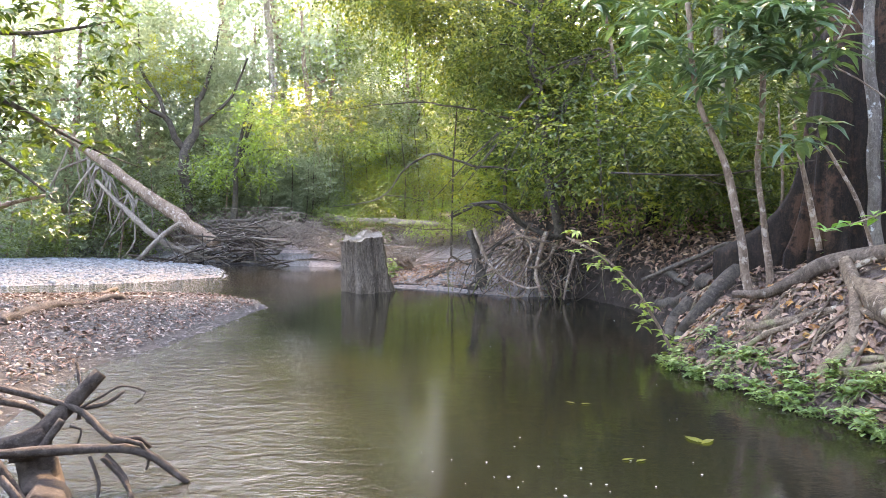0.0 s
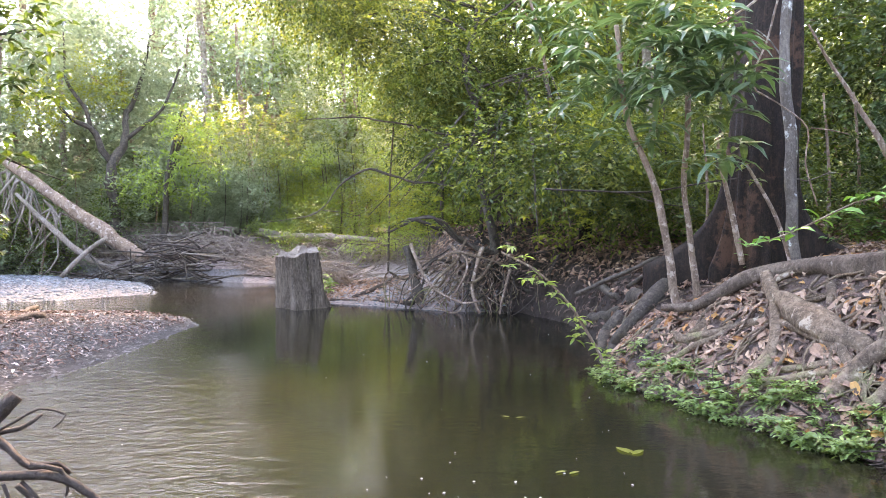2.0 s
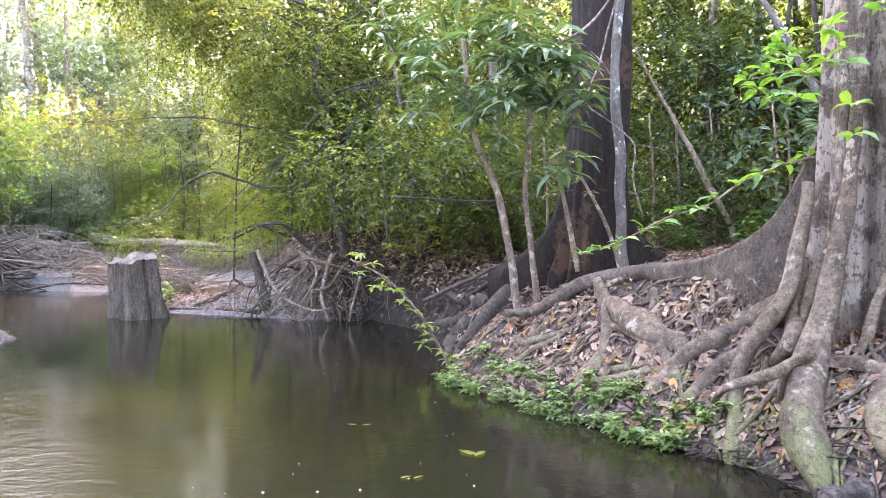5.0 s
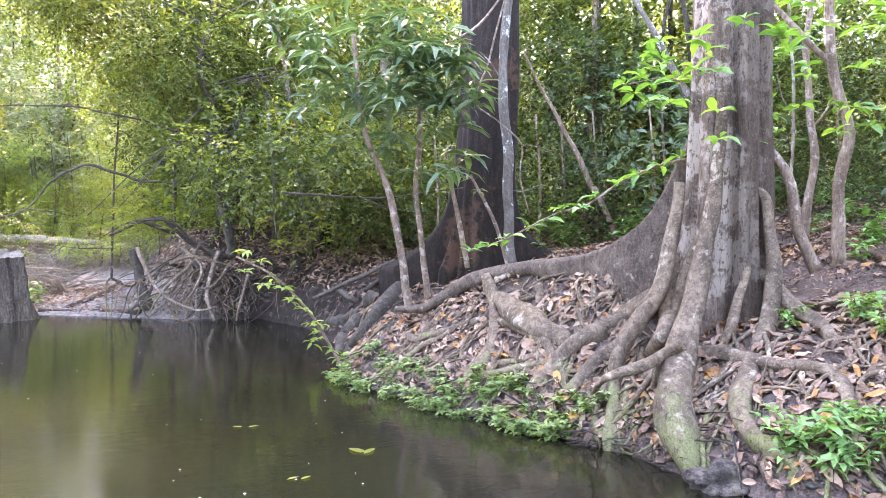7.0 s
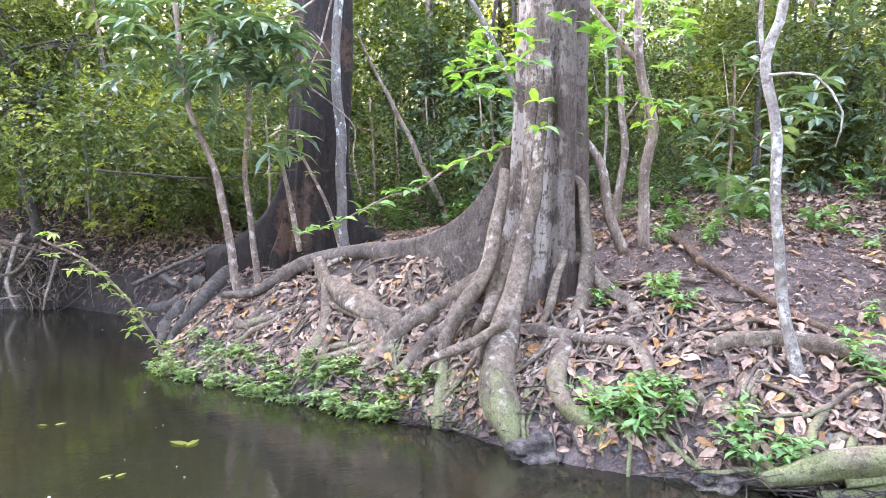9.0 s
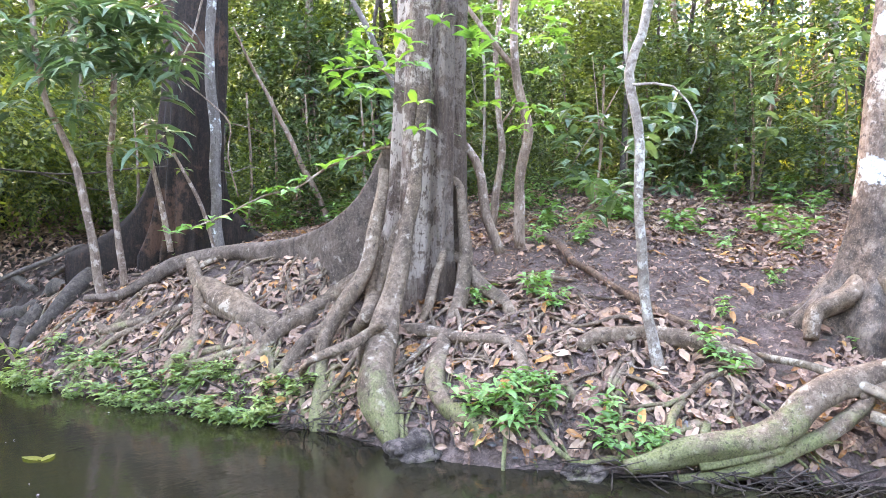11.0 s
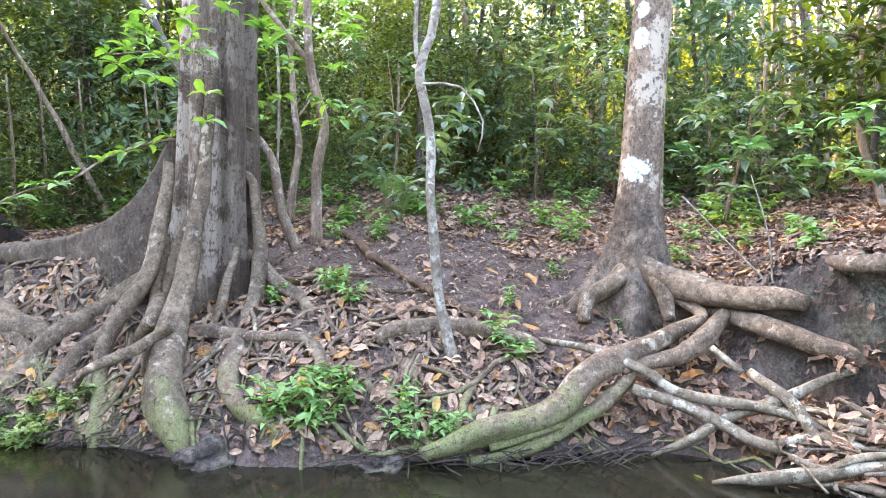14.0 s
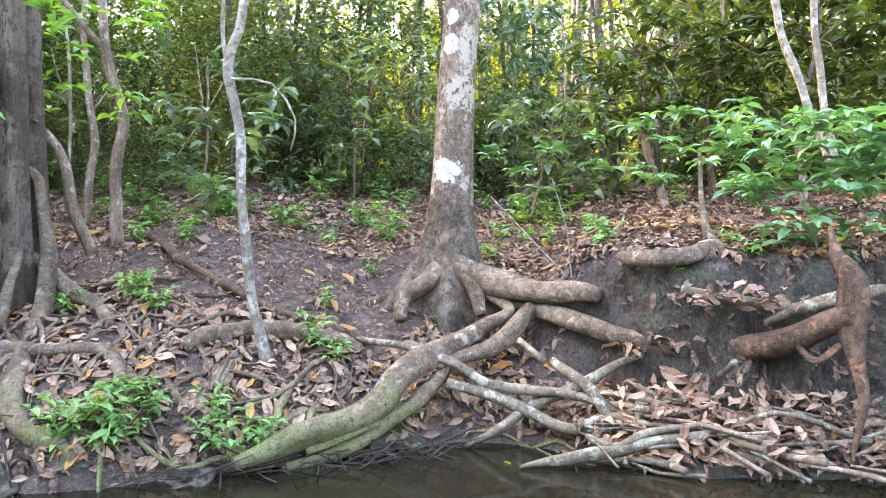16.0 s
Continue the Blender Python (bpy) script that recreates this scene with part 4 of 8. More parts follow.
T3 = (6.16, 1.31)
T3 = (T3[0], T3[1], ground_at(*T3))
tree3 = thing("mottled_tree", T3, "slim tree with mottled white-patched bark and thick roots over mud", "tree")
part("trunk", trunk_mesh("trunk", T3, 10, 0.155, 0.135, [(-70, 0.28, 18, 0.30), (60, 0.30, 20, 0.30), (0, 0.16, 20, 0.25), (150, 0.25, 20, 0.3)], lean=(-0.005, -0.05), flute=0.03, flare=0.15, flare_h=0.5, count=48, seed=9), BARK_MOTTLED, tree3)
for k, line in enumerate([
    [(5.68, 0.72, 0.87, 0.042), (5.49, 0.84, 0.78, 0.056), (5.34, 0.98, 0.67, 0.069), (5.21, 1.11, 0.60, 0.083), (5.03, 1.26, 0.56, 0.088), (4.86, 1.37, 0.46, 0.090), (4.74, 1.44, 0.35, 0.089), (4.60, 1.57, 0.26, 0.091), (4.43, 1.74, 0.19, 0.089), (4.29, 1.87, 0.16, 0.084), (4.15, 1.98, 0.12, 0.076), (4.01, 2.13, 0.08, 0.047)],
    [(5.70, 0.56, 0.88, 0.064), (5.52, 0.67, 0.73, 0.077), (5.35, 0.82, 0.61, 0.069), (5.21, 0.99, 0.56, 0.050), (5.08, 1.14, 0.51, 0.032)],
    [(5.19, 1.05, 0.56, 0.036), (5.03, 1.14, 0.43, 0.047), (4.87, 1.26, 0.28, 0.052), (4.72, 1.41, 0.19, 0.051), (4.57, 1.55, 0.10, 0.047), (4.39, 1.72, 0.03, 0.043), (4.23, 1.92, 0.00, 0.026)],
    [(4.65, 1.43, 0.21, 0.023), (4.48, 1.60, 0.15, 0.030), (4.31, 1.80, 0.09, 0.026)],
    [(4.27, 2.23, 0.22, 0.030), (4.39, 2.05, 0.22, 0.034), (4.65, 1.91, 0.28, 0.038), (4.90, 1.76, 0.34, 0.032)],
    [(4.51, 2.78, 0.65, 0.040), (4.61, 2.72, 0.72, 0.052), (4.81, 2.58, 0.75, 0.060), (5.04, 2.41, 0.74, 0.065), (5.12, 2.16, 0.71, 0.065), (5.18, 1.92, 0.64, 0.060), (5.25, 1.78, 0.58, 0.041)],
    [(6.01, 1.26, 1.22, 0.111), (5.82, 0.87, 1.06, 0.108), (5.72, 0.52, 1.02, 0.092), (5.64, 0.26, 1.01, 0.078), (5.56, 0.02, 1.00, 0.062)],
    [(5.78, 0.62, 0.88, 0.051), (5.53, 0.15, 0.80, 0.0723), (5.44, -0.13, 0.73, 0.068), (5.48, -0.45, 0.70, 0.034)],
    [(5.89, 1.40, 1.06, 0.085), (5.70, 1.57, 0.95, 0.0765), (5.61, 1.57, 0.76, 0.051)],
    [(7.14, 1.76, 1.21, 0.068), (6.28, 1.77, 0.94, 0.0595), (5.86, 1.99, 0.84, 0.034)],
    [(5.83, 1.05, 1.06, 0.0595), (5.70, 0.94, 0.81, 0.0425)],
]):
    limb("root", into_trunk(line, T3), BARK_ROOT, tree3, "thick grey root with mossy foot", sides=14, step=0.04, lump=0.15, kink=0.14, seed=100 + k)
rootlets(tree3, (5.4, 2.1, 0.9), 60, 7, 1.6)
high_crown(tree3, T3, 10.5, 0.9, 140)

# ---- broken roots and fallen wood on the bank ----
for lines, material, name, label, cat in (
    ([
    [(5.45, -0.53, 0.58, 0.050), (5.38, -0.69, 0.62, 0.081), (5.30, -0.93, 0.72, 0.089), (5.20, -1.19, 0.80, 0.091), (5.12, -1.39, 0.89, 0.090), (5.07, -1.50, 0.96, 0.095)],
    [(5.24, -1.42, 1.52, 0.013), (5.19, -1.43, 1.40, 0.026), (5.13, -1.46, 1.28, 0.054), (5.07, -1.51, 1.17, 0.079), (5.05, -1.51, 1.02, 0.091), (5.03, -1.51, 0.86, 0.072), (4.99, -1.52, 0.69, 0.043), (4.92, -1.53, 0.50, 0.034), (4.89, -1.51, 0.34, 0.023), (4.84, -1.47, 0.20, 0.015), (4.80, -1.45, 0.09, 0.012)],
    [(5.15, -1.18, 0.80, 0.020), (5.07, -1.30, 0.67, 0.022), (5.03, -1.44, 0.79, 0.019)],
    ], RED_BARK, "broken_root", "thick reddish-brown L-shaped broken root sticking out of the mud bank", "root"),
    ([
    [(5.62, -0.10, 1.30, 0.034), (5.46, -0.24, 1.27, 0.054), (5.38, -0.42, 1.27, 0.064), (5.44, -0.60, 1.32, 0.064), (5.58, -0.73, 1.39, 0.058), (5.57, -0.80, 1.36, 0.047), (5.62, -0.90, 1.26, 0.025)],
    [(5.60, -0.75, 1.40, 0.044), (5.68, -0.71, 1.52, 0.030), (6.09, -0.72, 1.83, 0.020), (6.14, -0.71, 2.10, 0.016)],
    ], BARK_ROOT, "root_stub", "grey-brown root stub jutting from the top of the mud wall", "root"),
    ([
    [(6.99, 5.06, 1.49, 0.038), (6.23, 4.15, 1.34, 0.038), (5.69, 3.47, 1.16, 0.036), (5.35, 2.87, 0.98, 0.034), (5.21, 2.49, 0.88, 0.032), (5.29, 2.19, 0.77, 0.026)],
    [(6.07, 4.79, 1.29, 0.02), (7.06, 5.10, 1.44, 0.025), (8.01, 5.66, 1.70, 0.02)],
    ], RED_BARK, "fallen_branch", "reddish-brown fallen branch lying down the leafy slope", "branch"),
    ([
    [(-5.31, 8.76, 0.21, 0.07), (-5.49, 9.82, 0.24, 0.08), (-5.36, 10.62, 0.22, 0.06), (-5.06, 11.52, 0.21, 0.075)],
    [(-5.40, 11.04, 0.22, 0.05), (-6.80, 15.23, 0.00, 0.04)],
    ], DRIFT_DARK, "drift_log", "dark rotten log lying on the leaf-strewn bar", "log"),
    ([
    [(-2.53, 3.94, 0.26, 0.04), (-2.30, 4.08, 0.28, 0.05), (-2.19, 4.19, 0.39, 0.045), (-2.05, 4.32, 0.59, 0.04)],
    [(-2.42, 3.78, 0.28, 0.025), (-2.20, 3.91, 0.25, 0.028), (-1.91, 4.06, 0.22, 0.025), (-1.72, 4.15, 0.16, 0.022), (-1.48, 4.14, 0.00, 0.015)],
    [(-2.59, 4.15, 0.55, 0.02), (-2.35, 4.18, 0.48, 0.022), (-2.10, 4.20, 0.39, 0.02), (-1.93, 4.17, 0.25, 0.018), (-1.71, 4.15, 0.16, 0.015)],
    [(-2.20, 4.26, 0.39, 0.015), (-2.04, 4.34, 0.39, 0.012), (-1.94, 4.39, 0.46, 0.008)],
    [(-1.91, 4.07, 0.18, 0.015), (-1.78, 4.02, 0.07, 0.012), (-1.69, 3.87, -0.00, 0.008)],
    [(-2.24, 3.66, 0.20, 0.02), (-2.13, 3.61, 0.13, 0.02), (-2.10, 3.63, 0.04, 0.02)],
    [(-2.34, 4.04, 0.26, 0.07), (-2.29, 4.06, 0.09, 0.08), (-2.15, 3.86, 0.01, 0.09)],
    [(-2.21, 4.37, 0.64, 0.008), (-2.17, 4.33, 0.47, 0.01), (-2.16, 4.28, 0.32, 0.012)],
    [(-2.08, 4.21, 0.34, 0.012), (-1.92, 4.23, 0.23, 0.014), (-1.79, 4.23, 0.23, 0.012), (-1.74, 4.26, 0.16, 0.01)],
    [(-2.11, 4.20, 0.41, 0.008), (-2.00, 4.25, 0.47, 0.007), (-1.91, 4.29, 0.52, 0.006), (-1.79, 4.34, 0.47, 0.005), (-1.85, 4.32, 0.40, 0.004)],
    [(-1.88, 3.97, 0.20, 0.014), (-1.80, 4.01, 0.08, 0.012), (-1.68, 3.89, -0.00, 0.009)],
    [(-1.96, 3.99, 0.20, 0.01), (-1.92, 4.01, 0.05, 0.009), (-1.86, 3.85, -0.00, 0.007)],
    [(-1.87, 4.08, 0.27, 0.014), (-1.74, 4.14, 0.22, 0.012), (-1.71, 4.16, 0.12, 0.009), (-1.72, 4.15, 0.07, 0.006)],
    [(-2.35, 4.08, 0.31, 0.09), (-2.30, 4.10, 0.13, 0.1), (-2.26, 4.05, 0.01, 0.1), (-2.03, 3.65, 0.02, 0.11)],
    [(-2.32, 3.73, 0.26, 0.03), (-2.24, 3.77, 0.10, 0.028), (-2.16, 3.73, 0.00, 0.025)],
    [(-2.14, 4.06, 0.38, 0.02), (-2.19, 4.03, 0.30, 0.022), (-2.24, 4.00, 0.22, 0.025), (-2.36, 3.93, 0.22, 0.03)],
    [(-2.11, 4.08, 0.34, 0.008), (-2.06, 4.11, 0.31, 0.006), (-2.08, 4.10, 0.23, 0.005)],
    [(-2.56, 4.17, 0.46, 0.02), (-2.42, 4.25, 0.40, 0.018), (-2.35, 4.29, 0.31, 0.015), (-2.31, 4.31, 0.26, 0.012)],
    ], DRIFT_DARK, "driftwood", "dark forked driftwood branches in the shallows", "driftwood"),
    ([
    [(-12.77, 24.27, 4.45, 0.133), (-11.08, 23.97, 3.32, 0.156), (-9.47, 23.56, 2.21, 0.187), (-7.83, 23.19, 1.13, 0.211), (-7.07, 23.02, 0.58, 0.211)],
    ], BARK_STEM, "leaning_log", "long pale fallen trunk leaning on the far debris", "log"),
    ([
    [(-11.05, 23.49, 2.65, 0.052), (-9.69, 22.98, 1.49, 0.0845), (-8.71, 22.93, 0.69, 0.0975), (-7.63, 23.10, 0.19, 0.0975)],
    [(-9.11, 21.94, 0.19, 0.065), (-8.50, 22.39, 0.97, 0.065), (-8.11, 22.75, 1.31, 0.0715)],
    ], DRIFTWOOD, "fallen_log", "pale broken trunks propped on the far bank", "log"),
    ([
    [(-4.28, 27.07, 1.50, 0.130), (-3.81, 26.60, 1.42, 0.160), (-3.09, 26.05, 1.32, 0.150), (-1.87, 25.26, 1.32, 0.135), (-0.70, 24.47, 1.28, 0.115), (0.04, 23.78, 1.24, 0.085)],
    ], DRIFTWOOD, "dead_log", "bleached dead log lying on the bank top", "log"),
    ([
    [(-0.53, 15.65, 0.10, 0.05), (0.08, 16.68, 0.27, 0.06), (0.46, 19.28, 0.35, 0.05)],
    [(-1.02, 15.70, 0.04, 0.05), (-0.28, 15.36, 0.03, 0.06), (0.68, 14.50, 0.07, 0.06)],
    ], DRIFT_DARK, "beach_log", "dark driftwood lying on the muddy strand", "log"),
):
    ob = thing(name, lines[0][0][:3], label, cat)
    for k, line in enumerate(lines):
        limb("stem" if k == 0 else "branch", line, material, ob, sides=10, step=0.06 if line[0][1] < 12 else 0.2, lump=0.14, kink=0.25 if line[0][1] < 12 else 0.08)

for k, line in enumerate([
    [(5.40, 1.86, 0.63, 0.020), (5.20, 1.48, 0.63, 0.026), (5.11, 1.21, 0.60, 0.029), (5.06, 1.00, 0.55, 0.031), (5.05, 0.77, 0.42, 0.034), (5.05, 0.51, 0.39, 0.035), (5.05, 0.30, 0.37, 0.036), (5.06, 0.04, 0.33, 0.032), (5.04, -0.16, 0.28, 0.031), (5.00, -0.34, 0.22, 0.028)],
    [(5.00, 1.05, 0.42, 0.035), (5.00, 0.79, 0.37, 0.037), (4.98, 0.50, 0.26, 0.041), (4.97, 0.33, 0.19, 0.042), (4.96, 0.16, 0.16, 0.041), (4.96, -0.10, 0.18, 0.034), (4.95, -0.28, 0.18, 0.027), (4.94, -0.49, 0.16, 0.024)],
    [(4.92, 0.90, 0.01, 0.020), (4.91, 0.67, 0.16, 0.033), (5.03, 0.51, 0.25, 0.035), (5.12, 0.31, 0.34, 0.037), (5.21, 0.11, 0.44, 0.037), (5.31, -0.09, 0.55, 0.027), (5.40, -0.29, 0.62, 0.017)],
    [(5.20, 0.35, 0.57, 0.027), (5.11, 0.21, 0.49, 0.033), (5.04, 0.07, 0.39, 0.035), (4.97, -0.01, 0.29, 0.031), (4.91, -0.10, 0.21, 0.025)],
    [(4.58, 0.49, 0.01, 0.012), (4.65, 0.24, 0.07, 0.036), (4.71, 0.06, 0.10, 0.040), (4.73, -0.15, 0.12, 0.040), (4.74, -0.33, 0.17, 0.033), (4.77, -0.63, 0.24, 0.025)],
    [(5.16, 0.04, 0.38, 0.020), (5.11, -0.16, 0.37, 0.024), (5.10, -0.35, 0.34, 0.023), (5.03, -0.58, 0.29, 0.021)],
    [(5.33, 0.60, 0.69, 0.021), (5.24, 0.40, 0.55, 0.022)],
    [(4.91, 0.16, 0.20, 0.035), (4.96, -0.03, 0.26, 0.034), (4.93, -0.22, 0.23, 0.037), (4.84, -0.45, 0.16, 0.032)],
    [(5.21, -0.16, 0.45, 0.015), (5.15, -0.32, 0.39, 0.017), (5.09, -0.47, 0.30, 0.017), (4.97, -0.63, 0.22, 0.015)],
    [(4.76, 0.09, 0.18, 0.024), (4.71, -0.09, 0.15, 0.027), (4.75, -0.27, 0.23, 0.026), (4.82, -0.61, 0.29, 0.020)],
    [(5.34, -0.52, 1.08, 0.028), (5.30, -0.71, 1.06, 0.031), (5.32, -0.97, 1.01, 0.034), (5.33, -1.22, 0.98, 0.034), (5.37, -1.40, 1.02, 0.030), (5.34, -1.78, 1.12, 0.030)],
    [(5.33, -1.06, 0.87, 0.027), (5.31, -1.21, 0.94, 0.034), (5.33, -1.42, 1.00, 0.033), (5.29, -1.77, 1.11, 0.026)],
]):
    ob = thing("dead_pole", line[0][:3], "bare weathered dead stem lying across the bank foot", "stick", "dead stems at the bank foot")
    limb("stem", line, POLE, ob, sides=9, step=0.05, lump=0.18, kink=0.3, seed=200 + k)


# ---- saplings and thin trees ----
def stem_thing(name, lines, material, label, category="tree", group=""):
    ob = thing(name, lines[0][0][:3], label, category, group)
    for k, line in enumerate(lines):
        made = limb("trunk" if k == 0 else "branch", line, material, ob if k == 0 else stem, sides=9, step=0.1, lump=0.10, kink=0.3)
        stem = made if k == 0 else stem
    return ob


sapling_broad = stem_thing("sapling", [
    [(3.21, 7.55, 0.51, 0.05), (3.13, 7.58, 0.88, 0.045), (3.04, 7.61, 1.39, 0.042), (2.93, 7.66, 1.95, 0.04), (2.80, 7.71, 2.39, 0.034), (2.63, 7.77, 2.88, 0.03), (2.54, 7.80, 3.75, 0.025)],
], BARK_STEM, "thin brown sapling rising from the root mound")
sapling_pair = stem_thing("sapling", [
    [(3.51, 7.85, 0.72, 0.04), (3.42, 7.89, 1.45, 0.035), (3.38, 7.91, 2.11, 0.033), (3.40, 7.90, 2.87, 0.03), (3.34, 7.93, 3.88, 0.02)],
    [(4.11, 8.01, 1.14, 0.035), (4.03, 8.05, 1.59, 0.032), (3.90, 8.11, 2.21, 0.025), (3.85, 8.14, 2.63, 0.015)],
], BARK_STEM, "thin pale sapling beside the dark tree")
stem_thing("sapling", [
    [(4.39, 7.40, 1.13, 0.0638), (4.35, 7.42, 1.79, 0.0595), (4.29, 7.45, 2.71, 0.0578), (4.27, 7.46, 3.63, 0.0553), (4.33, 7.43, 4.67, 0.051)],
    [(4.30, 7.45, 2.12, 0.00935), (4.46, 7.35, 2.05, 0.0068), (4.63, 7.25, 2.13, 0.0051), (4.74, 7.18, 2.11, 0.0034)],
    [(4.28, 7.46, 3.30, 0.0102), (4.14, 7.54, 3.56, 0.00765), (4.02, 7.60, 3.69, 0.0051)],
], BARK_WHITE, "slim sapling with white lichen patches before the dark tree")
stem_thing("sapling", [
    [(4.16, 7.06, 1.02, 0.02), (4.02, 7.15, 1.65, 0.02), (3.76, 7.29, 2.21, 0.015)],
    [(6.61, 8.16, 1.39, 0.045), (6.26, 8.43, 2.33, 0.04), (5.84, 8.73, 3.29, 0.025), (5.46, 8.97, 4.17, 0.015)],
], BARK_STEM, "thin leaning bare stems near the dark tree")
twig_lines = [
    [(5.13, 3.99, 1.27, 0.05), (5.06, 4.08, 1.59, 0.042), (5.01, 4.14, 1.95, 0.04), (4.92, 4.25, 2.18, 0.036), (4.80, 4.38, 2.32, 0.025), (4.59, 4.61, 2.22, 0.014), (4.34, 4.84, 2.16, 0.012), (4.07, 5.07, 2.00, 0.011), (3.84, 5.25, 1.80, 0.009), (3.64, 5.39, 1.74, 0.008), (3.26, 5.62, 1.51, 0.006), (2.96, 5.78, 1.39, 0.004)],
    [(4.73, 4.31, 2.30, 0.014), (4.66, 4.39, 2.52, 0.01), (4.47, 4.58, 2.67, 0.008), (4.30, 4.74, 2.86, 0.006), (4.00, 5.00, 2.81, 0.004)],
]
twig_tree = stem_thing("sapling", twig_lines, BARK_STEM, "bent sapling with a long bright-leaved twig")
twig_tree_line, twig_tree_line2 = twig_lines[0][4:], twig_lines[1]
sapling_fork = stem_thing("sapling", [
    [(5.96, 4.39, 1.30, 0.055), (5.94, 4.41, 1.90, 0.05), (5.98, 4.35, 2.47, 0.05), (5.91, 4.45, 3.05, 0.045), (5.88, 4.49, 3.91, 0.04)],
    [(5.92, 4.44, 3.07, 0.03), (5.77, 4.63, 3.33, 0.028), (5.58, 4.86, 3.72, 0.022)],
], BARK_STEM, "slim forked brown sapling behind the roots")
stem_thing("sapling", [
    [(6.73, 5.36, 1.52, 0.045), (6.77, 5.31, 2.29, 0.04), (6.73, 5.35, 3.24, 0.035), (6.74, 5.35, 4.32, 0.03)],
    [(6.75, 5.33, 2.67, 0.014), (6.85, 5.21, 2.89, 0.01), (6.92, 5.10, 3.17, 0.006)],
], BARK_STEM, "straight brown sapling in the undergrowth")
stem_thing("sapling", [
    [(6.02, 4.96, 2.10, 0.015), (6.03, 4.95, 2.80, 0.015), (5.99, 5.00, 3.83, 0.012)],
    [(6.02, 4.95, 2.68, 0.007), (5.96, 5.03, 2.91, 0.005), (5.93, 5.07, 3.15, 0.003)],
], BARK_PALE, "very thin pale sapling in the undergrowth")
sapling_crooked = stem_thing("sapling", [
    [(4.82, 2.31, 0.45, 0.048), (4.80, 2.36, 0.67, 0.04), (4.78, 2.41, 0.97, 0.0384), (4.75, 2.45, 1.53, 0.0368), (4.73, 2.49, 2.09, 0.0352), (4.70, 2.55, 2.61, 0.0336), (4.74, 2.49, 2.87, 0.0336), (4.77, 2.43, 3.23, 0.032)],
    [(4.67, 2.51, 2.51, 0.0096), (4.79, 2.27, 2.49, 0.008), (4.86, 2.12, 2.25, 0.0064), (4.84, 2.15, 2.03, 0.0048)],
    [(4.74, 2.58, 2.64, 0.016), (4.73, 2.61, 2.85, 0.016), (4.73, 2.60, 3.19, 0.0144)],
], BARK_PALE, "crooked pale sapling standing on the leafy slope")
stem_thing("black_tree", [
    [(4.22, 14.91, 1.19, 0.168), (4.42, 14.86, 2.02, 0.119), (4.84, 14.73, 3.14, 0.098), (5.08, 14.65, 4.13, 0.084)],
], BARK_DARK, "short blackened leaning tree on the cove bank")
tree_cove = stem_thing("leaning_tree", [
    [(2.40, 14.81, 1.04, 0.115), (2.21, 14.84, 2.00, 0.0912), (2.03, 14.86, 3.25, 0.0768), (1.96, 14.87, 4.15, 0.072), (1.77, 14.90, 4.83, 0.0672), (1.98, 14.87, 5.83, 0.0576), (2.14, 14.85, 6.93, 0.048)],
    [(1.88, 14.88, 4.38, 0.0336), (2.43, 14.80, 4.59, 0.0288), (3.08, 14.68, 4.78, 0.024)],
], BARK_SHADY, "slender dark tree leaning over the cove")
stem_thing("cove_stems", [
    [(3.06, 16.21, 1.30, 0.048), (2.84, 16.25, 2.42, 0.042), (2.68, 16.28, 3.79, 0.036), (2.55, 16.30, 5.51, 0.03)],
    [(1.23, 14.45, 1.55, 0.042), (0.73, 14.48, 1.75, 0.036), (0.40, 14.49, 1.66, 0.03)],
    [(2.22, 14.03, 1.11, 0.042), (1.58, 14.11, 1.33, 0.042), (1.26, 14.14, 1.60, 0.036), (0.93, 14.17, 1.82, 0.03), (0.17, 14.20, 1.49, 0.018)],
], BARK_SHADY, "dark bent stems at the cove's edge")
stem_thing("forked_tree", [
    [(6.64, 6.80, 3.06, 0.042), (6.39, 7.03, 3.67, 0.042), (6.26, 7.14, 4.06, 0.0385), (6.02, 7.35, 4.64, 0.035)],
    [(8.52, 11.11, 2.71, 0.07), (8.46, 11.15, 3.87, 0.063), (8.41, 11.19, 5.34, 0.056), (8.41, 11.19, 6.38, 0.056)],
    [(8.59, 11.05, 2.92, 0.07), (8.83, 10.87, 3.65, 0.063), (8.97, 10.75, 4.88, 0.056), (8.97, 10.75, 6.33, 0.056)],
], BARK_WHITE, "grey forked trunks in the woods behind the roots")
stem_thing("broken_post", [
    [(0.78, 14.08, 0.16, 0.12), (0.67, 14.08, 0.68, 0.09), (0.52, 14.09, 1.24, 0.072)],
], BARK_SHADY, "broken brown stub of a trunk among the cove roots", "stub")
stem_thing("dead_twig", [
    [(5.93, 0.91, 1.75, 0.006), (5.97, 0.60, 1.42, 0.007), (5.99, 0.25, 1.06, 0.009)],
    [(5.88, 0.42, 1.90, 0.004), (5.89, 0.31, 1.53, 0.006), (5.89, 0.27, 1.27, 0.007), (5.90, 0.24, 0.91, 0.008)],
    [(5.90, 0.17, 1.45, 0.004), (5.89, 0.27, 1.22, 0.006)],
], BARK_PALE, "thin dead twigs stuck in the leafy slope", "twig")
pale_pair = stem_thing("sapling", [
    [(7.32, -2.03, 1.93, 0.0425), (7.39, -1.79, 2.61, 0.0382), (7.43, -1.59, 3.25, 0.0357), (7.47, -1.41, 4.01, 0.034)],
    [(7.52, -2.06, 2.00, 0.0382), (7.55, -1.97, 2.69, 0.0357), (7.57, -1.87, 3.38, 0.034), (7.58, -1.84, 3.92, 0.034)],
], BARK_PALE, "pair of thin pale stems among broad leaves")
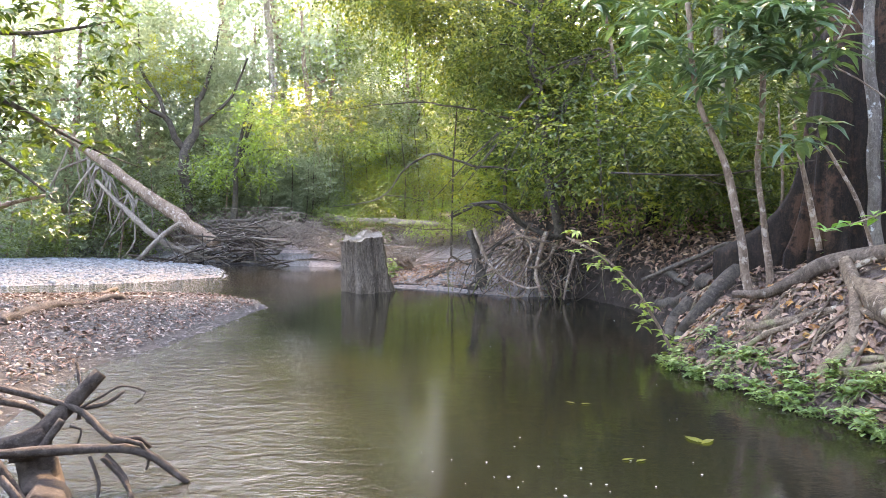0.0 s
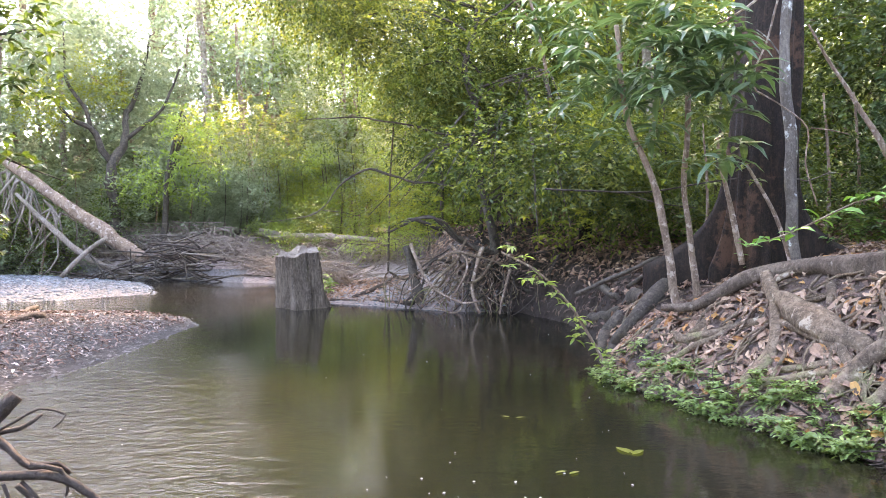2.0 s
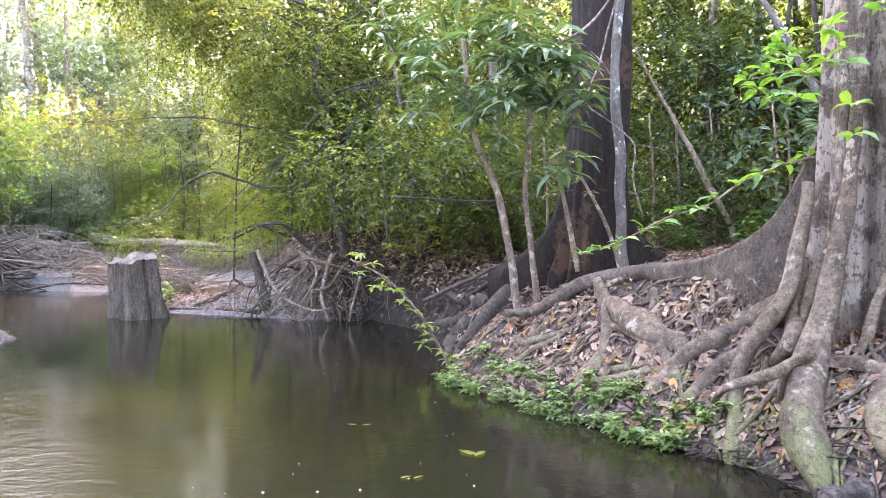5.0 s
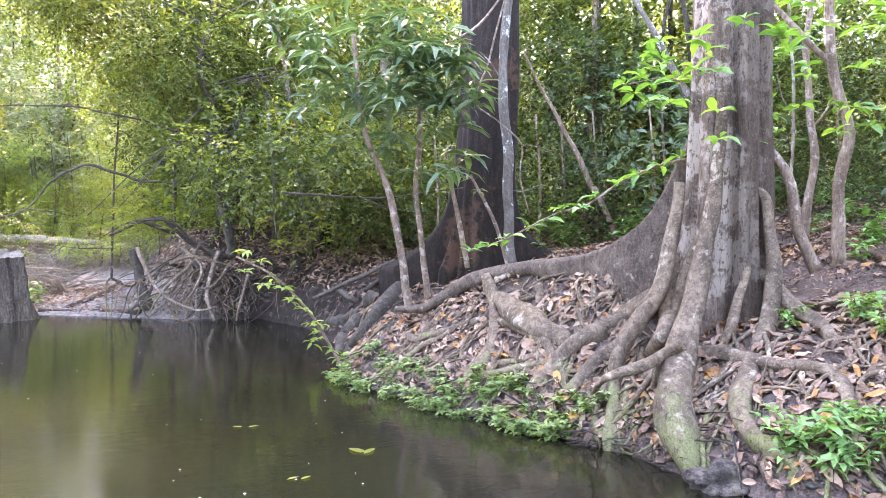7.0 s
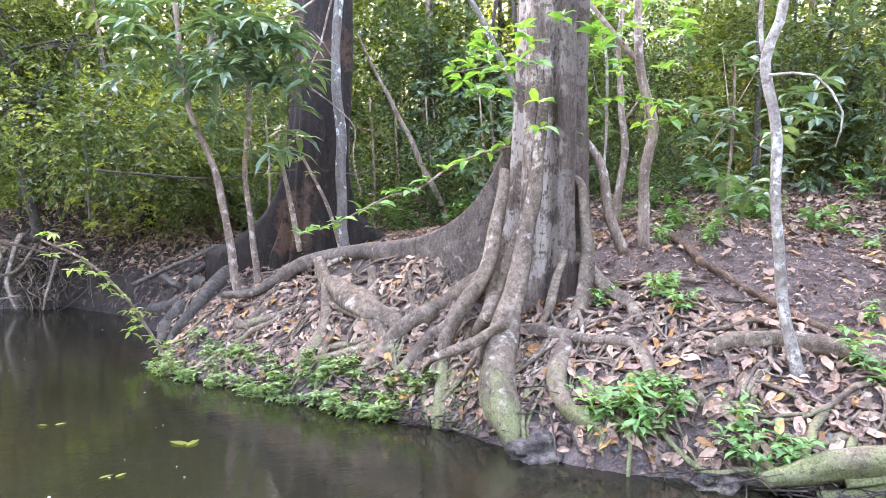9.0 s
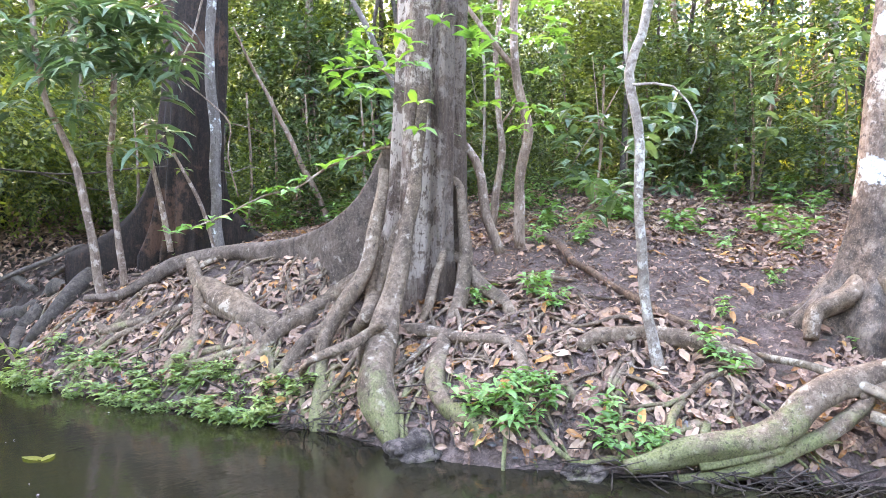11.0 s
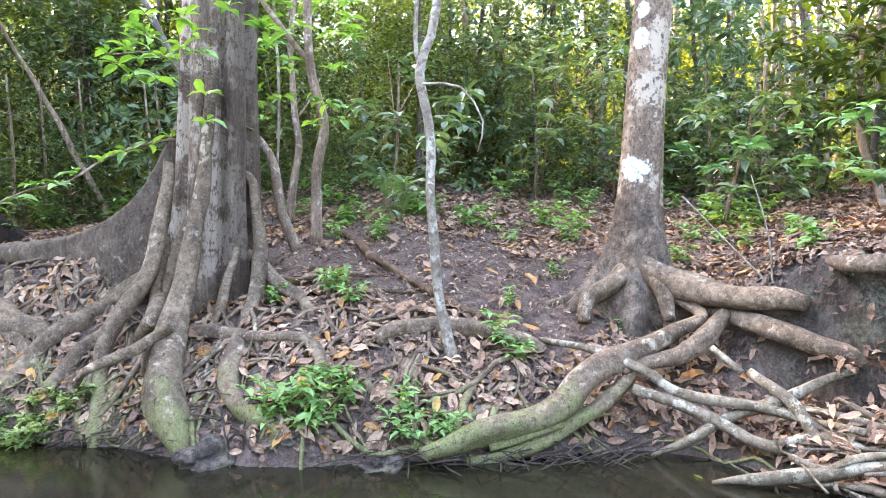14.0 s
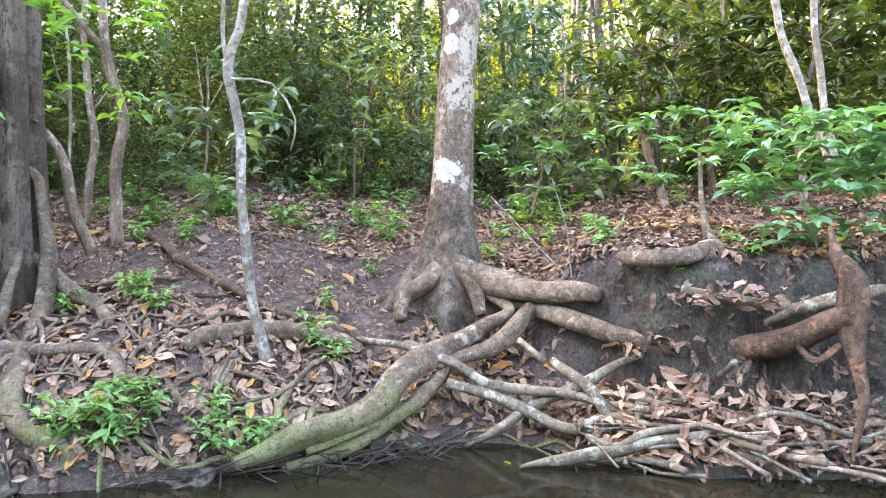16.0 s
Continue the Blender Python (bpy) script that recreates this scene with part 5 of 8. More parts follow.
stem_thing("liana", [
    [(4.23, 7.26, 4.47, 0.012), (4.16, 7.30, 4.15, 0.011), (4.08, 7.34, 3.83, 0.011), (4.02, 7.38, 3.51, 0.01), (3.89, 7.45, 3.08, 0.01), (4.10, 7.33, 2.86, 0.009), (4.35, 7.18, 2.58, 0.009), (4.34, 7.19, 2.23, 0.008), (4.44, 7.13, 1.78, 0.008)],
    [(4.18, 7.17, 4.37, 0.014), (3.88, 7.34, 3.93, 0.013), (3.60, 7.48, 3.73, 0.011), (3.42, 7.56, 3.69, 0.006)],
    [(4.38, 7.17, 2.58, 0.006), (4.54, 7.06, 2.54, 0.006), (4.68, 6.98, 2.49, 0.004)],
], BARK_STEM, "thin twisting liana on the dark tree", "liana")
stem_thing("dead_branch", [
    [(2.06, 9.07, 2.05, 0.012), (2.66, 8.91, 2.02, 0.012), (3.23, 8.72, 2.00, 0.01), (3.92, 8.43, 2.11, 0.009), (4.52, 8.13, 2.18, 0.006)],
    [(2.99, 8.80, 1.99, 0.008), (3.39, 8.66, 1.86, 0.006), (3.79, 8.49, 1.80, 0.004)],
], BARK_SHADY, "thin dead branch held between the saplings", "branch")
leafy_switch = stem_thing("leafy_switch", [
    [(2.58, 8.20, -0.03, 0.02), (2.40, 8.26, 0.32, 0.018), (2.16, 8.33, 0.69, 0.016), (1.79, 8.41, 1.07, 0.014), (1.41, 8.48, 1.27, 0.012)],
], BARK_STEM, "thin leafy switch leaning out of the water's edge", "branch")


def whorls(seed, spots, count, length, ratio, droop=0.35, lift=0.15):
    """Rosettes of long leaves, one at each spot."""
    rng = np.random.default_rng(seed)
    P, D, N, L = [], [], [], []
    for s in spots:
        turn = rng.uniform(0, 6.28)
        for j in range(count):
            a = turn + j * 2.4 + rng.normal(0, 0.25)
            d = np.array([math.cos(a), math.sin(a), rng.normal(lift - droop * 0.6, 0.28)])
            P.append(np.array(s) + rng.normal(0, length * 0.06, 3))
            D.append(d)
            N.append(np.array([0, 0, 1.0]) - d * d[2] + rng.normal(0, 0.25, 3))
            L.append(length * rng.uniform(0.6, 1.15))
    L = np.array(L)
    return blades(np.array(P), np.array(D), np.array(N), L, L * ratio, curl=0.16)


def spots_fan(seed, n, near, far, d0, d1):
    """Spots spread between two bearings and heights in degrees, at a range of distances."""
    rng = np.random.default_rng(seed)
    az, el, d = rng.uniform(near[0], far[0], n), rng.uniform(near[1], far[1], n), rng.uniform(d0, d1, n)
    return np.stack([d * np.sin(np.radians(az)), d * np.cos(np.radians(az)), 1.5 + d * np.tan(np.radians(el))], 1)


def spots_in(seed, n, lo, hi):
    """Spots spread through a block of space."""
    rng = np.random.default_rng(seed)
    return rng.uniform(np.minimum(lo, hi), np.maximum(lo, hi), (n, 3))


def along(points, n, jitter, seed):
    rng = np.random.default_rng(seed)
    line = glide(points, 0.03)[:, :3]
    return line[np.linspace(0, len(line) - 1, n).astype(int)] + rng.normal(0, jitter, (n, 3))

# ---- leaves of the saplings ----
part("leaves", mesh_of("leaves", *whorls(1, np.concatenate([spots_fan(2, 52, (14.0, 10.7), (25.6, 21.0), 7.4, 8.8), spots_fan(3, 34, (20.9, 9.6), (27.9, 15.5), 7.1, 7.8), spots_fan(4, 9, (16.6, 4.0), (21.3, 11.8), 7.8, 8.4), spots_fan(33, 26, (11.0, 8.5), (20.0, 19.0), 8.4, 9.6), spots_fan(34, 12, (19.0, 4.5), (27.0, 11.0), 7.2, 8.4)]), 8, 0.35, 0.22, droop=0.7), smooth_shade=False), LEAF_BLUE, sapling_broad, "long drooping dark-green leaves")
part("leaves", mesh_of("leaves", *whorls(5, spots_fan(6, 12, (21.4, 3.6), (28.0, 5.8), 8.2, 9.0), 6, 0.13, 0.4, droop=0.4), smooth_shade=False), LEAF_MID, sapling_pair, "small green leaves")
part("leaves", mesh_of("leaves", *whorls(7, np.concatenate([along(twig_tree_line, 15, 0.02, 1), along(twig_tree_line2, 12, 0.05, 2), spots_fan(27, 13, (39.4, 7.3), (46.1, 15.4), 5.6, 6.0), spots_fan(28, 9, (43.6, 12.1), (50.4, 18.7), 5.7, 6.1)]), 5, 0.17, 0.42, droop=0.05), smooth_shade=False), LEAF_BRIGHT, twig_tree, "fresh bright-green leaves")
part("leaves", mesh_of("leaves", *whorls(8, np.concatenate([spots_fan(9, 9, (57.1, 6.4), (65.9, 10.3), 5.3, 6.0), spots_fan(10, 4, (58.7, 1.0), (60.9, 3.9), 5.3, 5.8)]), 7, 0.22, 0.36, droop=0.5), smooth_shade=False), LEAF_BLUE, sapling_crooked, "broad green leaves")
part("leaves", mesh_of("leaves", *whorls(11, spots_fan(12, 46, (47.0, 6.9), (56.6, 17.4), 6.6, 7.9), 6, 0.16, 0.42, droop=0.3), smooth_shade=False), LEAF_BRIGHT, sapling_fork, "fresh green leaves")
part("leaves", mesh_of("leaves", *whorls(13, np.concatenate([spots_fan(14, 90, (98.4, 2.5), (110.1, 7.9), 5.8, 6.8), spots_fan(17, 16, (100.4, -1.5), (109.6, 2.8), 5.6, 6.2), spots_fan(15, 30, (88.7, 3.4), (100.2, 8.9), 6.3, 7.2), spots_fan(16, 8, (78.2, 4.2), (86.9, 5.9), 6.2, 6.8)]), 7, 0.18, 0.46, droop=0.25), smooth_shade=False), LEAF_GLOSSY, pale_pair, "broad glossy green leaves")

for k, (foot, tip, lo, hi, n) in enumerate((((7.79, 4.70, 1.57), (7.42, 4.35, 3.38), (56.4, 3.0), (63.8, 13.4), 34), ((10.88, 3.87, 1.99), (8.75, 2.84, 3.72), (68.6, 5.9), (76.8, 14.7), 34), ((7.68, 7.31, 1.69), (6.59, 6.13, 3.17), (43.7, 2.7), (50.6, 8.9), 22), ((9.23, 0.98, 1.56), (8.98, 0.61, 2.99), (81.5, 2.9), (89.1, 10.4), 34))):
    ob = thing("leafy_sapling", foot, "young broad-leaved sapling in the undergrowth", "sapling", "leafy saplings")
    stem = limb("trunk", [(foot[0], foot[1], foot[2] - 0.1, 0.022), ((foot[0] + tip[0]) / 2 + 0.1, (foot[1] + tip[1]) / 2, (foot[2] + tip[2]) / 2, 0.018), (*tip, 0.01)], BARK_STEM, ob, sides=6, step=0.15)
    spots = spots_fan(90 + k, n, lo, hi, 8.2, 9.4)
    for j in range(0, n, 4):
        limb("branch", [(*(np.array(foot) * 0.35 + np.array(tip) * 0.65), 0.008), (*spots[j], 0.004)], BARK_STEM, stem, sides=5, step=0.2, seed=j)
    part("leaves", mesh_of("leaves", *whorls(95 + k, spots, 6, 0.22, 0.4, droop=0.45), smooth_shade=False), LEAF_BLUE, ob, "broad drooping green leaves")

for k, (foot, lo, hi, n) in enumerate((((9.29, -0.73, 1.71), (86.9, 7.6), (99.6, 18.4), 70), ((8.80, -2.13, 1.71), (97.5, 7.8), (110.5, 16.9), 90), ((10.4, -1.4, 1.8), (90.0, 7.0), (104.0, 20.0), 80))):
    spots = spots_fan(130 + k, n, lo, hi, 8.6, 10.4)
    top = spots.mean(0)
    ob = thing("leafy_tree", foot, "dark broad-leaved small tree behind the bank", "tree", "leafy small trees")
    stem = limb("trunk", [(foot[0], foot[1], foot[2] - 0.1, 0.05), ((foot[0] + top[0]) / 2, (foot[1] + top[1]) / 2 + 0.15, (foot[2] + top[2]) / 2, 0.04), (*top, 0.03), (top[0], top[1], top[2] + 1.6, 0.015)], BARK_STEM, ob, sides=7, step=0.15)
    for j in range(0, n, 6):
        limb("branch", [(*top, 0.014), (*((top + spots[j]) / 2 + np.array([0, 0, 0.15])), 0.01), (*spots[j], 0.005)], BARK_STEM, stem, sides=5, step=0.2, seed=j)
    part("leaves", mesh_of("leaves", *whorls(135 + k, spots, 7, 0.28, 0.36, droop=0.6), smooth_shade=False), LEAF_DARK, ob, "large dark drooping leaves")

# ---- woods ----
SMALL = [crown_mesh("small_leaves", 31 + k, (1.9, 1.9, 1.6), 210, 8, 0.15, 0.46, 0.55, droop=0.05, lobes=14) for k in range(3)]
MEDIUM = [crown_mesh("medium_leaves", 41 + k, (1.9, 1.9, 1.9), 330, 7, 0.16, 0.5, 0.55, droop=0.08, lobes=11) for k in range(3)]
BROAD = [crown_mesh("broad_leaves", 51 + k, (0.9, 0.9, 0.8), 60, 7, 0.15, 0.44, 0.30, droop=0.08, fine=True, lobes=6) for k in range(3)]
LARGE = [crown_mesh("far_leaves", 61 + k, (3.6, 3.6, 3.0), 300, 6, 0.28, 0.5, 0.9, droop=0.12, lobes=13) for k in range(3)]
LITE = [crown_mesh("shade_roof_leaves", 65 + k, (3.6, 3.6, 3.0), 190, 5, 0.42, 0.5, 0.9, droop=0.12, lobes=13) for k in range(3)]


def tinted(meshes, material):
    out = []
    for me in meshes:
        c = me.copy()
        c.materials.clear()
        c.materials.append(material)
        out.append(c)
    return out


SMALL_F = tinted(SMALL, LEAF_FEATHER)
SMALL_M, SMALL_D = tinted(SMALL, LEAF_MID), tinted(SMALL, LEAF_DARK)
MEDIUM_M, MEDIUM_Y, MEDIUM_D = tinted(MEDIUM, LEAF_MID), tinted(MEDIUM, LEAF_YELLOW), tinted(MEDIUM, LEAF_DARK)
BROAD_B, BROAD_D = tinted(BROAD, LEAF_BLUE), tinted(BROAD, LEAF_DARK)
LITE_M = tinted(LITE, LEAF_MID)
LARGE_Y = tinted(LARGE, LEAF_YELLOW)
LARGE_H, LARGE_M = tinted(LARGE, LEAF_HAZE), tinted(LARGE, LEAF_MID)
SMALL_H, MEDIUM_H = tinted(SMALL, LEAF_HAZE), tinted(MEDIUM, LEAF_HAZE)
wood = random.Random(11)


def polar(az, dist):
    return dist * math.sin(radians(az)), dist * math.cos(radians(az))


def forest_tree(x, y, height, r, crowns, material, label, group, name="forest_tree"):
    """A thin tree: (dx, dy, height of the crown's middle, scale, mesh) for each clump."""
    z = ground_at(x, y)
    ob = thing(name, (x, y, z), label, "tree", group)
    bend = wood.uniform(-0.16, 0.16) * height, wood.uniform(-0.1, 0.1) * height
    stem = limb("trunk", [(x, y, z - 0.2, r * 1.25), (x + bend[0] * 0.2, y + bend[1] * 0.3, z + height * 0.3, r), (x + bend[0] * 0.8, y + bend[1] * 0.6, z + height * 0.65, r * 0.8), (x + bend[0], y + bend[1], z + height, r * 0.4)], material, ob, sides=8, step=0.3, lump=0.06, seed=wood.randrange(10 ** 6))
    for i, (dx, dy, h, s, me) in enumerate(crowns):
        m = pose(dx, dy, h, wood.uniform(-15, 15), wood.uniform(-15, 15), wood.uniform(0, 360)) @ Matrix.Scale(s, 4)
        if me:
            part("crown", me, None, ob, where=m)
        if i % 3 == 0:
            limb("limb", [(x + bend[0] * 0.5, y + bend[1] * 0.4, z + h * 0.75, r * 0.45), (x + dx * 0.5 + wood.uniform(-0.3, 0.3), y + dy * 0.6, z + h * 0.8, r * 0.3), (x + dx * 1.1, y + dy * 1.1, z + h + 0.3 * s, r * 0.12)], material, stem, sides=6, step=0.3, lump=0.05, seed=wood.randrange(10 ** 6))
    return ob


# trees with small leaves round the cove
for k in range(13):
    az = -7 + 30 * (k + wood.uniform(0.1, 0.9)) / 13
    dist = wood.uniform(16.8, 20.0) + (14.0 if az < 0 else 3.0 if az < 4 else 0)
    x, y = polar(az, dist)
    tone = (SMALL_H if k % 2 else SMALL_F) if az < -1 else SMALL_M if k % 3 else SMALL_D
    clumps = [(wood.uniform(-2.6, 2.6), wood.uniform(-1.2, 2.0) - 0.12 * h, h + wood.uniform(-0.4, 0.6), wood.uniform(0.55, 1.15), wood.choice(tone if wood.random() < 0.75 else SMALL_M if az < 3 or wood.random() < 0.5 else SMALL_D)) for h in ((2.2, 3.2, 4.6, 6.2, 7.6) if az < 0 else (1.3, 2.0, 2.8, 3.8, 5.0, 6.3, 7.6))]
    forest_tree(x, y, 8.5, wood.uniform(0.025, 0.05), clumps, BARK_SHADY, "slender small-leaved tree leaning over the cove", "cove trees")

# the leafy boughs of the cove trees, reaching out over the water
FINE = [crown_mesh("fine_leaves", 71 + k, (1.8, 1.8, 1.1), 250, 9, 0.10, 0.44, 0.5, droop=0.2, lobes=14) for k in range(4)]
FINE_O, FINE_M, FINE_D = tinted(FINE, LEAF_OLIVE), tinted(FINE, LEAF_MID), tinted(FINE, LEAF_DARK)
rng = np.random.default_rng(77)
for k in range(46):
    az = -9.5 + 31 * ((k * 0.618) % 1.0)
    low = 6.5 if az < 2 else 2.5
    el = low + (21 - low) * ((k * 0.377 + 0.1) % 1.0)
    dist = (15.5 if az < 2 else 12.4 if az > 10 else 13.6) + rng.uniform(0, 2.6)
    if 5.0 < az < 12.5:
        dist = rng.uniform(15.7, 18.0)
    at = Vector((*polar(az, dist), 1.5 + dist * math.tan(radians(el))))
    base = Vector(tree_cove.location)
    mid = base + Vector((-0.3, 0.1, min(max(at.z - base.z - 0.6, 1.0), 5.0)))
    tone = FINE_O if rng.random() < (0.65 if az < 4 else 0.4) else FINE_M if rng.random() < 0.5 else FINE_D
    part("crown", tone[k % 4], None, tree_cove, where=Matrix.Translation(at - base) @ pose(0, 0, 0, rng.uniform(-12, 12), rng.uniform(-12, 12), rng.uniform(0, 360)) @ Matrix.Scale(rng.uniform(0.7, 1.15), 4))
    if k % 3 == 0:
        limb("limb", [(*mid, 0.028), (*((mid + at) / 2 + Vector((0, 0, 0.35))), 0.018), (*at, 0.006)], BARK_SHADY, tree_cove, sides=6, step=0.2, kink=0.7, seed=40 + k)

# woods on the near bank
for k in range(38):
    az = 18 + 94 * (k + wood.uniform(0.1, 0.9)) / 38
    dist = wood.uniform(13.5, 18) if k % 2 else wood.uniform(18.5, 26)
    if 79 < az < 88 and k % 2:
        continue
    x, y = polar(az, dist)
    tone = wood.choice((MEDIUM_M, MEDIUM_D, MEDIUM_D, MEDIUM_M)) if k % 2 else wood.choice((MEDIUM_Y, MEDIUM_M, MEDIUM_M))
    clumps = [(wood.uniform(-2.2, 2.2), wood.uniform(-2.2, 2.2), h + wood.uniform(-0.6, 0.6), wood.uniform(0.6, 1.1), wood.choice(tone)) for h in ((1.0, 2.6, 4.4, 6.6) if k % 2 else (2.2, 4.8, 7.0))]
    forest_tree(x, y, 9.5, wood.uniform(0.04, 0.10), clumps, wood.choice((BARK_STEM, BARK_SHADY, BARK_PALE)), "thin forest tree with thick green foliage", "forest trees")

# undergrowth
for k in range(52):
    az = 24 + 76 * (k + wood.uniform(0.1, 0.9)) / 52
    dist = wood.uniform(10.4, 15)
    x, y = polar(az, dist)
    z = ground_at(x, y)
    ob = thing("shrub", (x, y, z), "broad-leaved green shrub in the undergrowth", "shrub", "undergrowth shrubs")
    for h in (0.45, 1.2, 2.0, 2.7)[: wood.choice((1, 1, 2, 3, 4))]:
        if k % 3 == 0 or az > 75:
            part("foliage", wood.choice(BROAD_B if wood.random() < 0.65 else BROAD_D), None, ob, where=pose(wood.uniform(-0.5, 0.5), wood.uniform(-0.5, 0.5), h, 0, 0, wood.uniform(0, 360)) @ Matrix.Scale(wood.uniform(0.8, 1.25), 4))
        else:
            part("foliage", wood.choice(SMALL_M if wood.random() < 0.6 else SMALL_D), None, ob, where=pose(wood.uniform(-0.5, 0.5), wood.uniform(-0.5, 0.5), h, 0, 0, wood.uniform(0, 360)) @ Matrix.Scale(wood.uniform(0.4, 0.62), 4))
    limb("stem", [(x, y, z - 0.1, 0.03), (x + 0.05, y, z + 0.8, 0.022), (x, y + 0.08, z + 2.0, 0.012)], BARK_STEM, ob, sides=6, step=0.2)

# trees beyond the far bank, with open sky over them
for k in range(26):
    az = -36 + 36 * (k + wood.uniform(0.1, 0.9)) / 26
    tall = k % 5 in (0, 2)
    x, y = polar(az, wood.uniform(38, 48) if tall else wood.uniform(30, 36))
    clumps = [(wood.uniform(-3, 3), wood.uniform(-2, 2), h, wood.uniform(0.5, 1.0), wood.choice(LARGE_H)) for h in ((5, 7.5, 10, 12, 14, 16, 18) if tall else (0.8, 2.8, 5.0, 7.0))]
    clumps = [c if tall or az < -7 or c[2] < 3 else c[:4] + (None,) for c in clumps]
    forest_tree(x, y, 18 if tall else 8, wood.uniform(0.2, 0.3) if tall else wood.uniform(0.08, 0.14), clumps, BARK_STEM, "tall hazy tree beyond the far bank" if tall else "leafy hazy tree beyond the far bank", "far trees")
# a forked tree and a light feathery one on the far bank
forked = thing("forked_tree", (-9.04, 25.97, 1.19), "dark forked tree with crooked limbs beyond the far bank", "tree")
forked.location.z = ground_at(forked.location.x, forked.location.y)
for k, line in enumerate([[(*(-8.96, 26.00, 0.59), 0.22), (*(-9.04, 25.97, 2.58), 0.19), (*(-9.04, 25.97, 3.93), 0.17), (*(-8.68, 26.20, 4.74), 0.13), (*(-8.70, 26.40, 5.61), 0.10), (*(-8.32, 26.73, 6.87), 0.07), (*(-8.02, 26.83, 8.50), 0.04)],
                          [(*(-9.02, 25.98, 3.77), 0.13), (*(-9.33, 25.87, 4.31), 0.11), (*(-9.67, 25.64, 5.00), 0.10), (*(-10.10, 25.36, 5.22), 0.07), (*(-10.50, 24.87, 5.75), 0.04)],
                          [(*(-9.64, 25.65, 4.95), 0.08), (*(-9.83, 25.68, 5.65), 0.07), (*(-10.36, 25.48, 6.62), 0.05), (*(-10.42, 25.45, 8.14), 0.03)],
                          [(*(-8.72, 26.19, 4.66), 0.09), (*(-8.22, 26.14, 5.07), 0.07), (*(-7.42, 26.17, 5.81), 0.05), (*(-6.84, 26.12, 7.14), 0.03)]]):
    limb("trunk" if k == 0 else "limb", line, BARK_SHADY, forked, sides=8, step=0.25, lump=0.1, kink=0.35)
for k, at in enumerate(((-10.35, 25.48, 7.20), (-9.68, 26.27, 6.58), (-7.89, 26.34, 7.59), (-7.28, 27.04, 7.14), (-10.86, 25.26, 5.62), (-8.85, 26.56, 8.44), (-8.00, 27.35, 6.38))):
    part("crown", (MEDIUM_H, MEDIUM_Y, MEDIUM_H)[k % 3][k % 3], None, forked, where=Matrix.Translation(Vector(at) - forked.location) @ pose(0, 0, 0, 0, 0, 50 * k) @ Matrix.Scale(0.62, 4))
feather = thing("feathery_tree", (-7.19, 25.51, 1.19), "light-green feathery-leaved young tree on the far bank", "tree")
feather.location.z = ground_at(feather.location.x, feather.location.y)
limb("trunk", [(*(-7.25, 25.49, 0.70), 0.12), (*(-7.18, 25.51, 2.36), 0.10), (*(-7.03, 25.55, 3.92), 0.07), (*(-6.63, 25.66, 5.69), 0.03)], BARK_SHADY, feather, sides=8, step=0.3)
for k, (lo, hi) in enumerate((((-15.5, 7.9), (-11.4, 9.3)), ((-16.7, 7.0), (-12.2, 8.4)), ((-14.7, 6.3), (-11.0, 7.6)), ((-17.2, 5.1), (-13.5, 6.1)), ((-14.7, 4.6), (-11.4, 5.7)), ((-18.2, 3.5), (-15.2, 4.7)), ((-17.2, 2.7), (-12.7, 3.8)))):
    rng = np.random.default_rng(600 + k)
    mid = (lo[0] + hi[0]) / 2
    c = spots_fan(610 + k, 46, lo, hi, 25.6, 27.2)
    leaves, twigs = sprays(rng, c, np.tile([[0.3 * math.sin(k), -0.5, 0.1]], (len(c), 1)), 0.6, 11, 0.17, 0.34, droop=0.35, wood=0.008)
    part("leaves", mesh_of("leaves", *leaves, smooth_shade=False), LEAF_FEATHER, feather, "layered fresh-green feathery leaves")
    limb("branch", [(*(-7.04, 25.55, 3.54), 0.04), (*c[:12].mean(0), 0.025), (*c[3], 0.01)], BARK_SHADY, feather, sides=5, step=0.3)
# slim pale trunks rising beyond the bank
for k, line in enumerate([[(*(-6.77, 30.25, 2.76), 0.16), (*(-6.83, 30.24, 6.43), 0.15), (*(-6.94, 30.21, 8.03), 0.14), (*(-7.17, 30.16, 11.18), 0.12)], [(*(-12.20, 29.58, 2.73), 0.12), (*(-12.16, 29.60, 5.21), 0.11), (*(-12.22, 29.57, 8.78), 0.09)]]):
    ob = thing("bare_trunk", (line[0][0], line[0][1], ground_at(*line[0][:2])), "slim pale trunk beyond the far bank", "tree", "pale trunks")
    limb("trunk", [(line[0][0], line[0][1], ground_at(*line[0][:2]) - 0.2, line[0][3])] + line, BARK_PALE, ob, sides=8, step=0.4)
    part("crown", LARGE_H[k], None, ob, where=Matrix.Translation(Vector(line[-1][:3]) - ob.location) @ Matrix.Scale(0.7, 4))
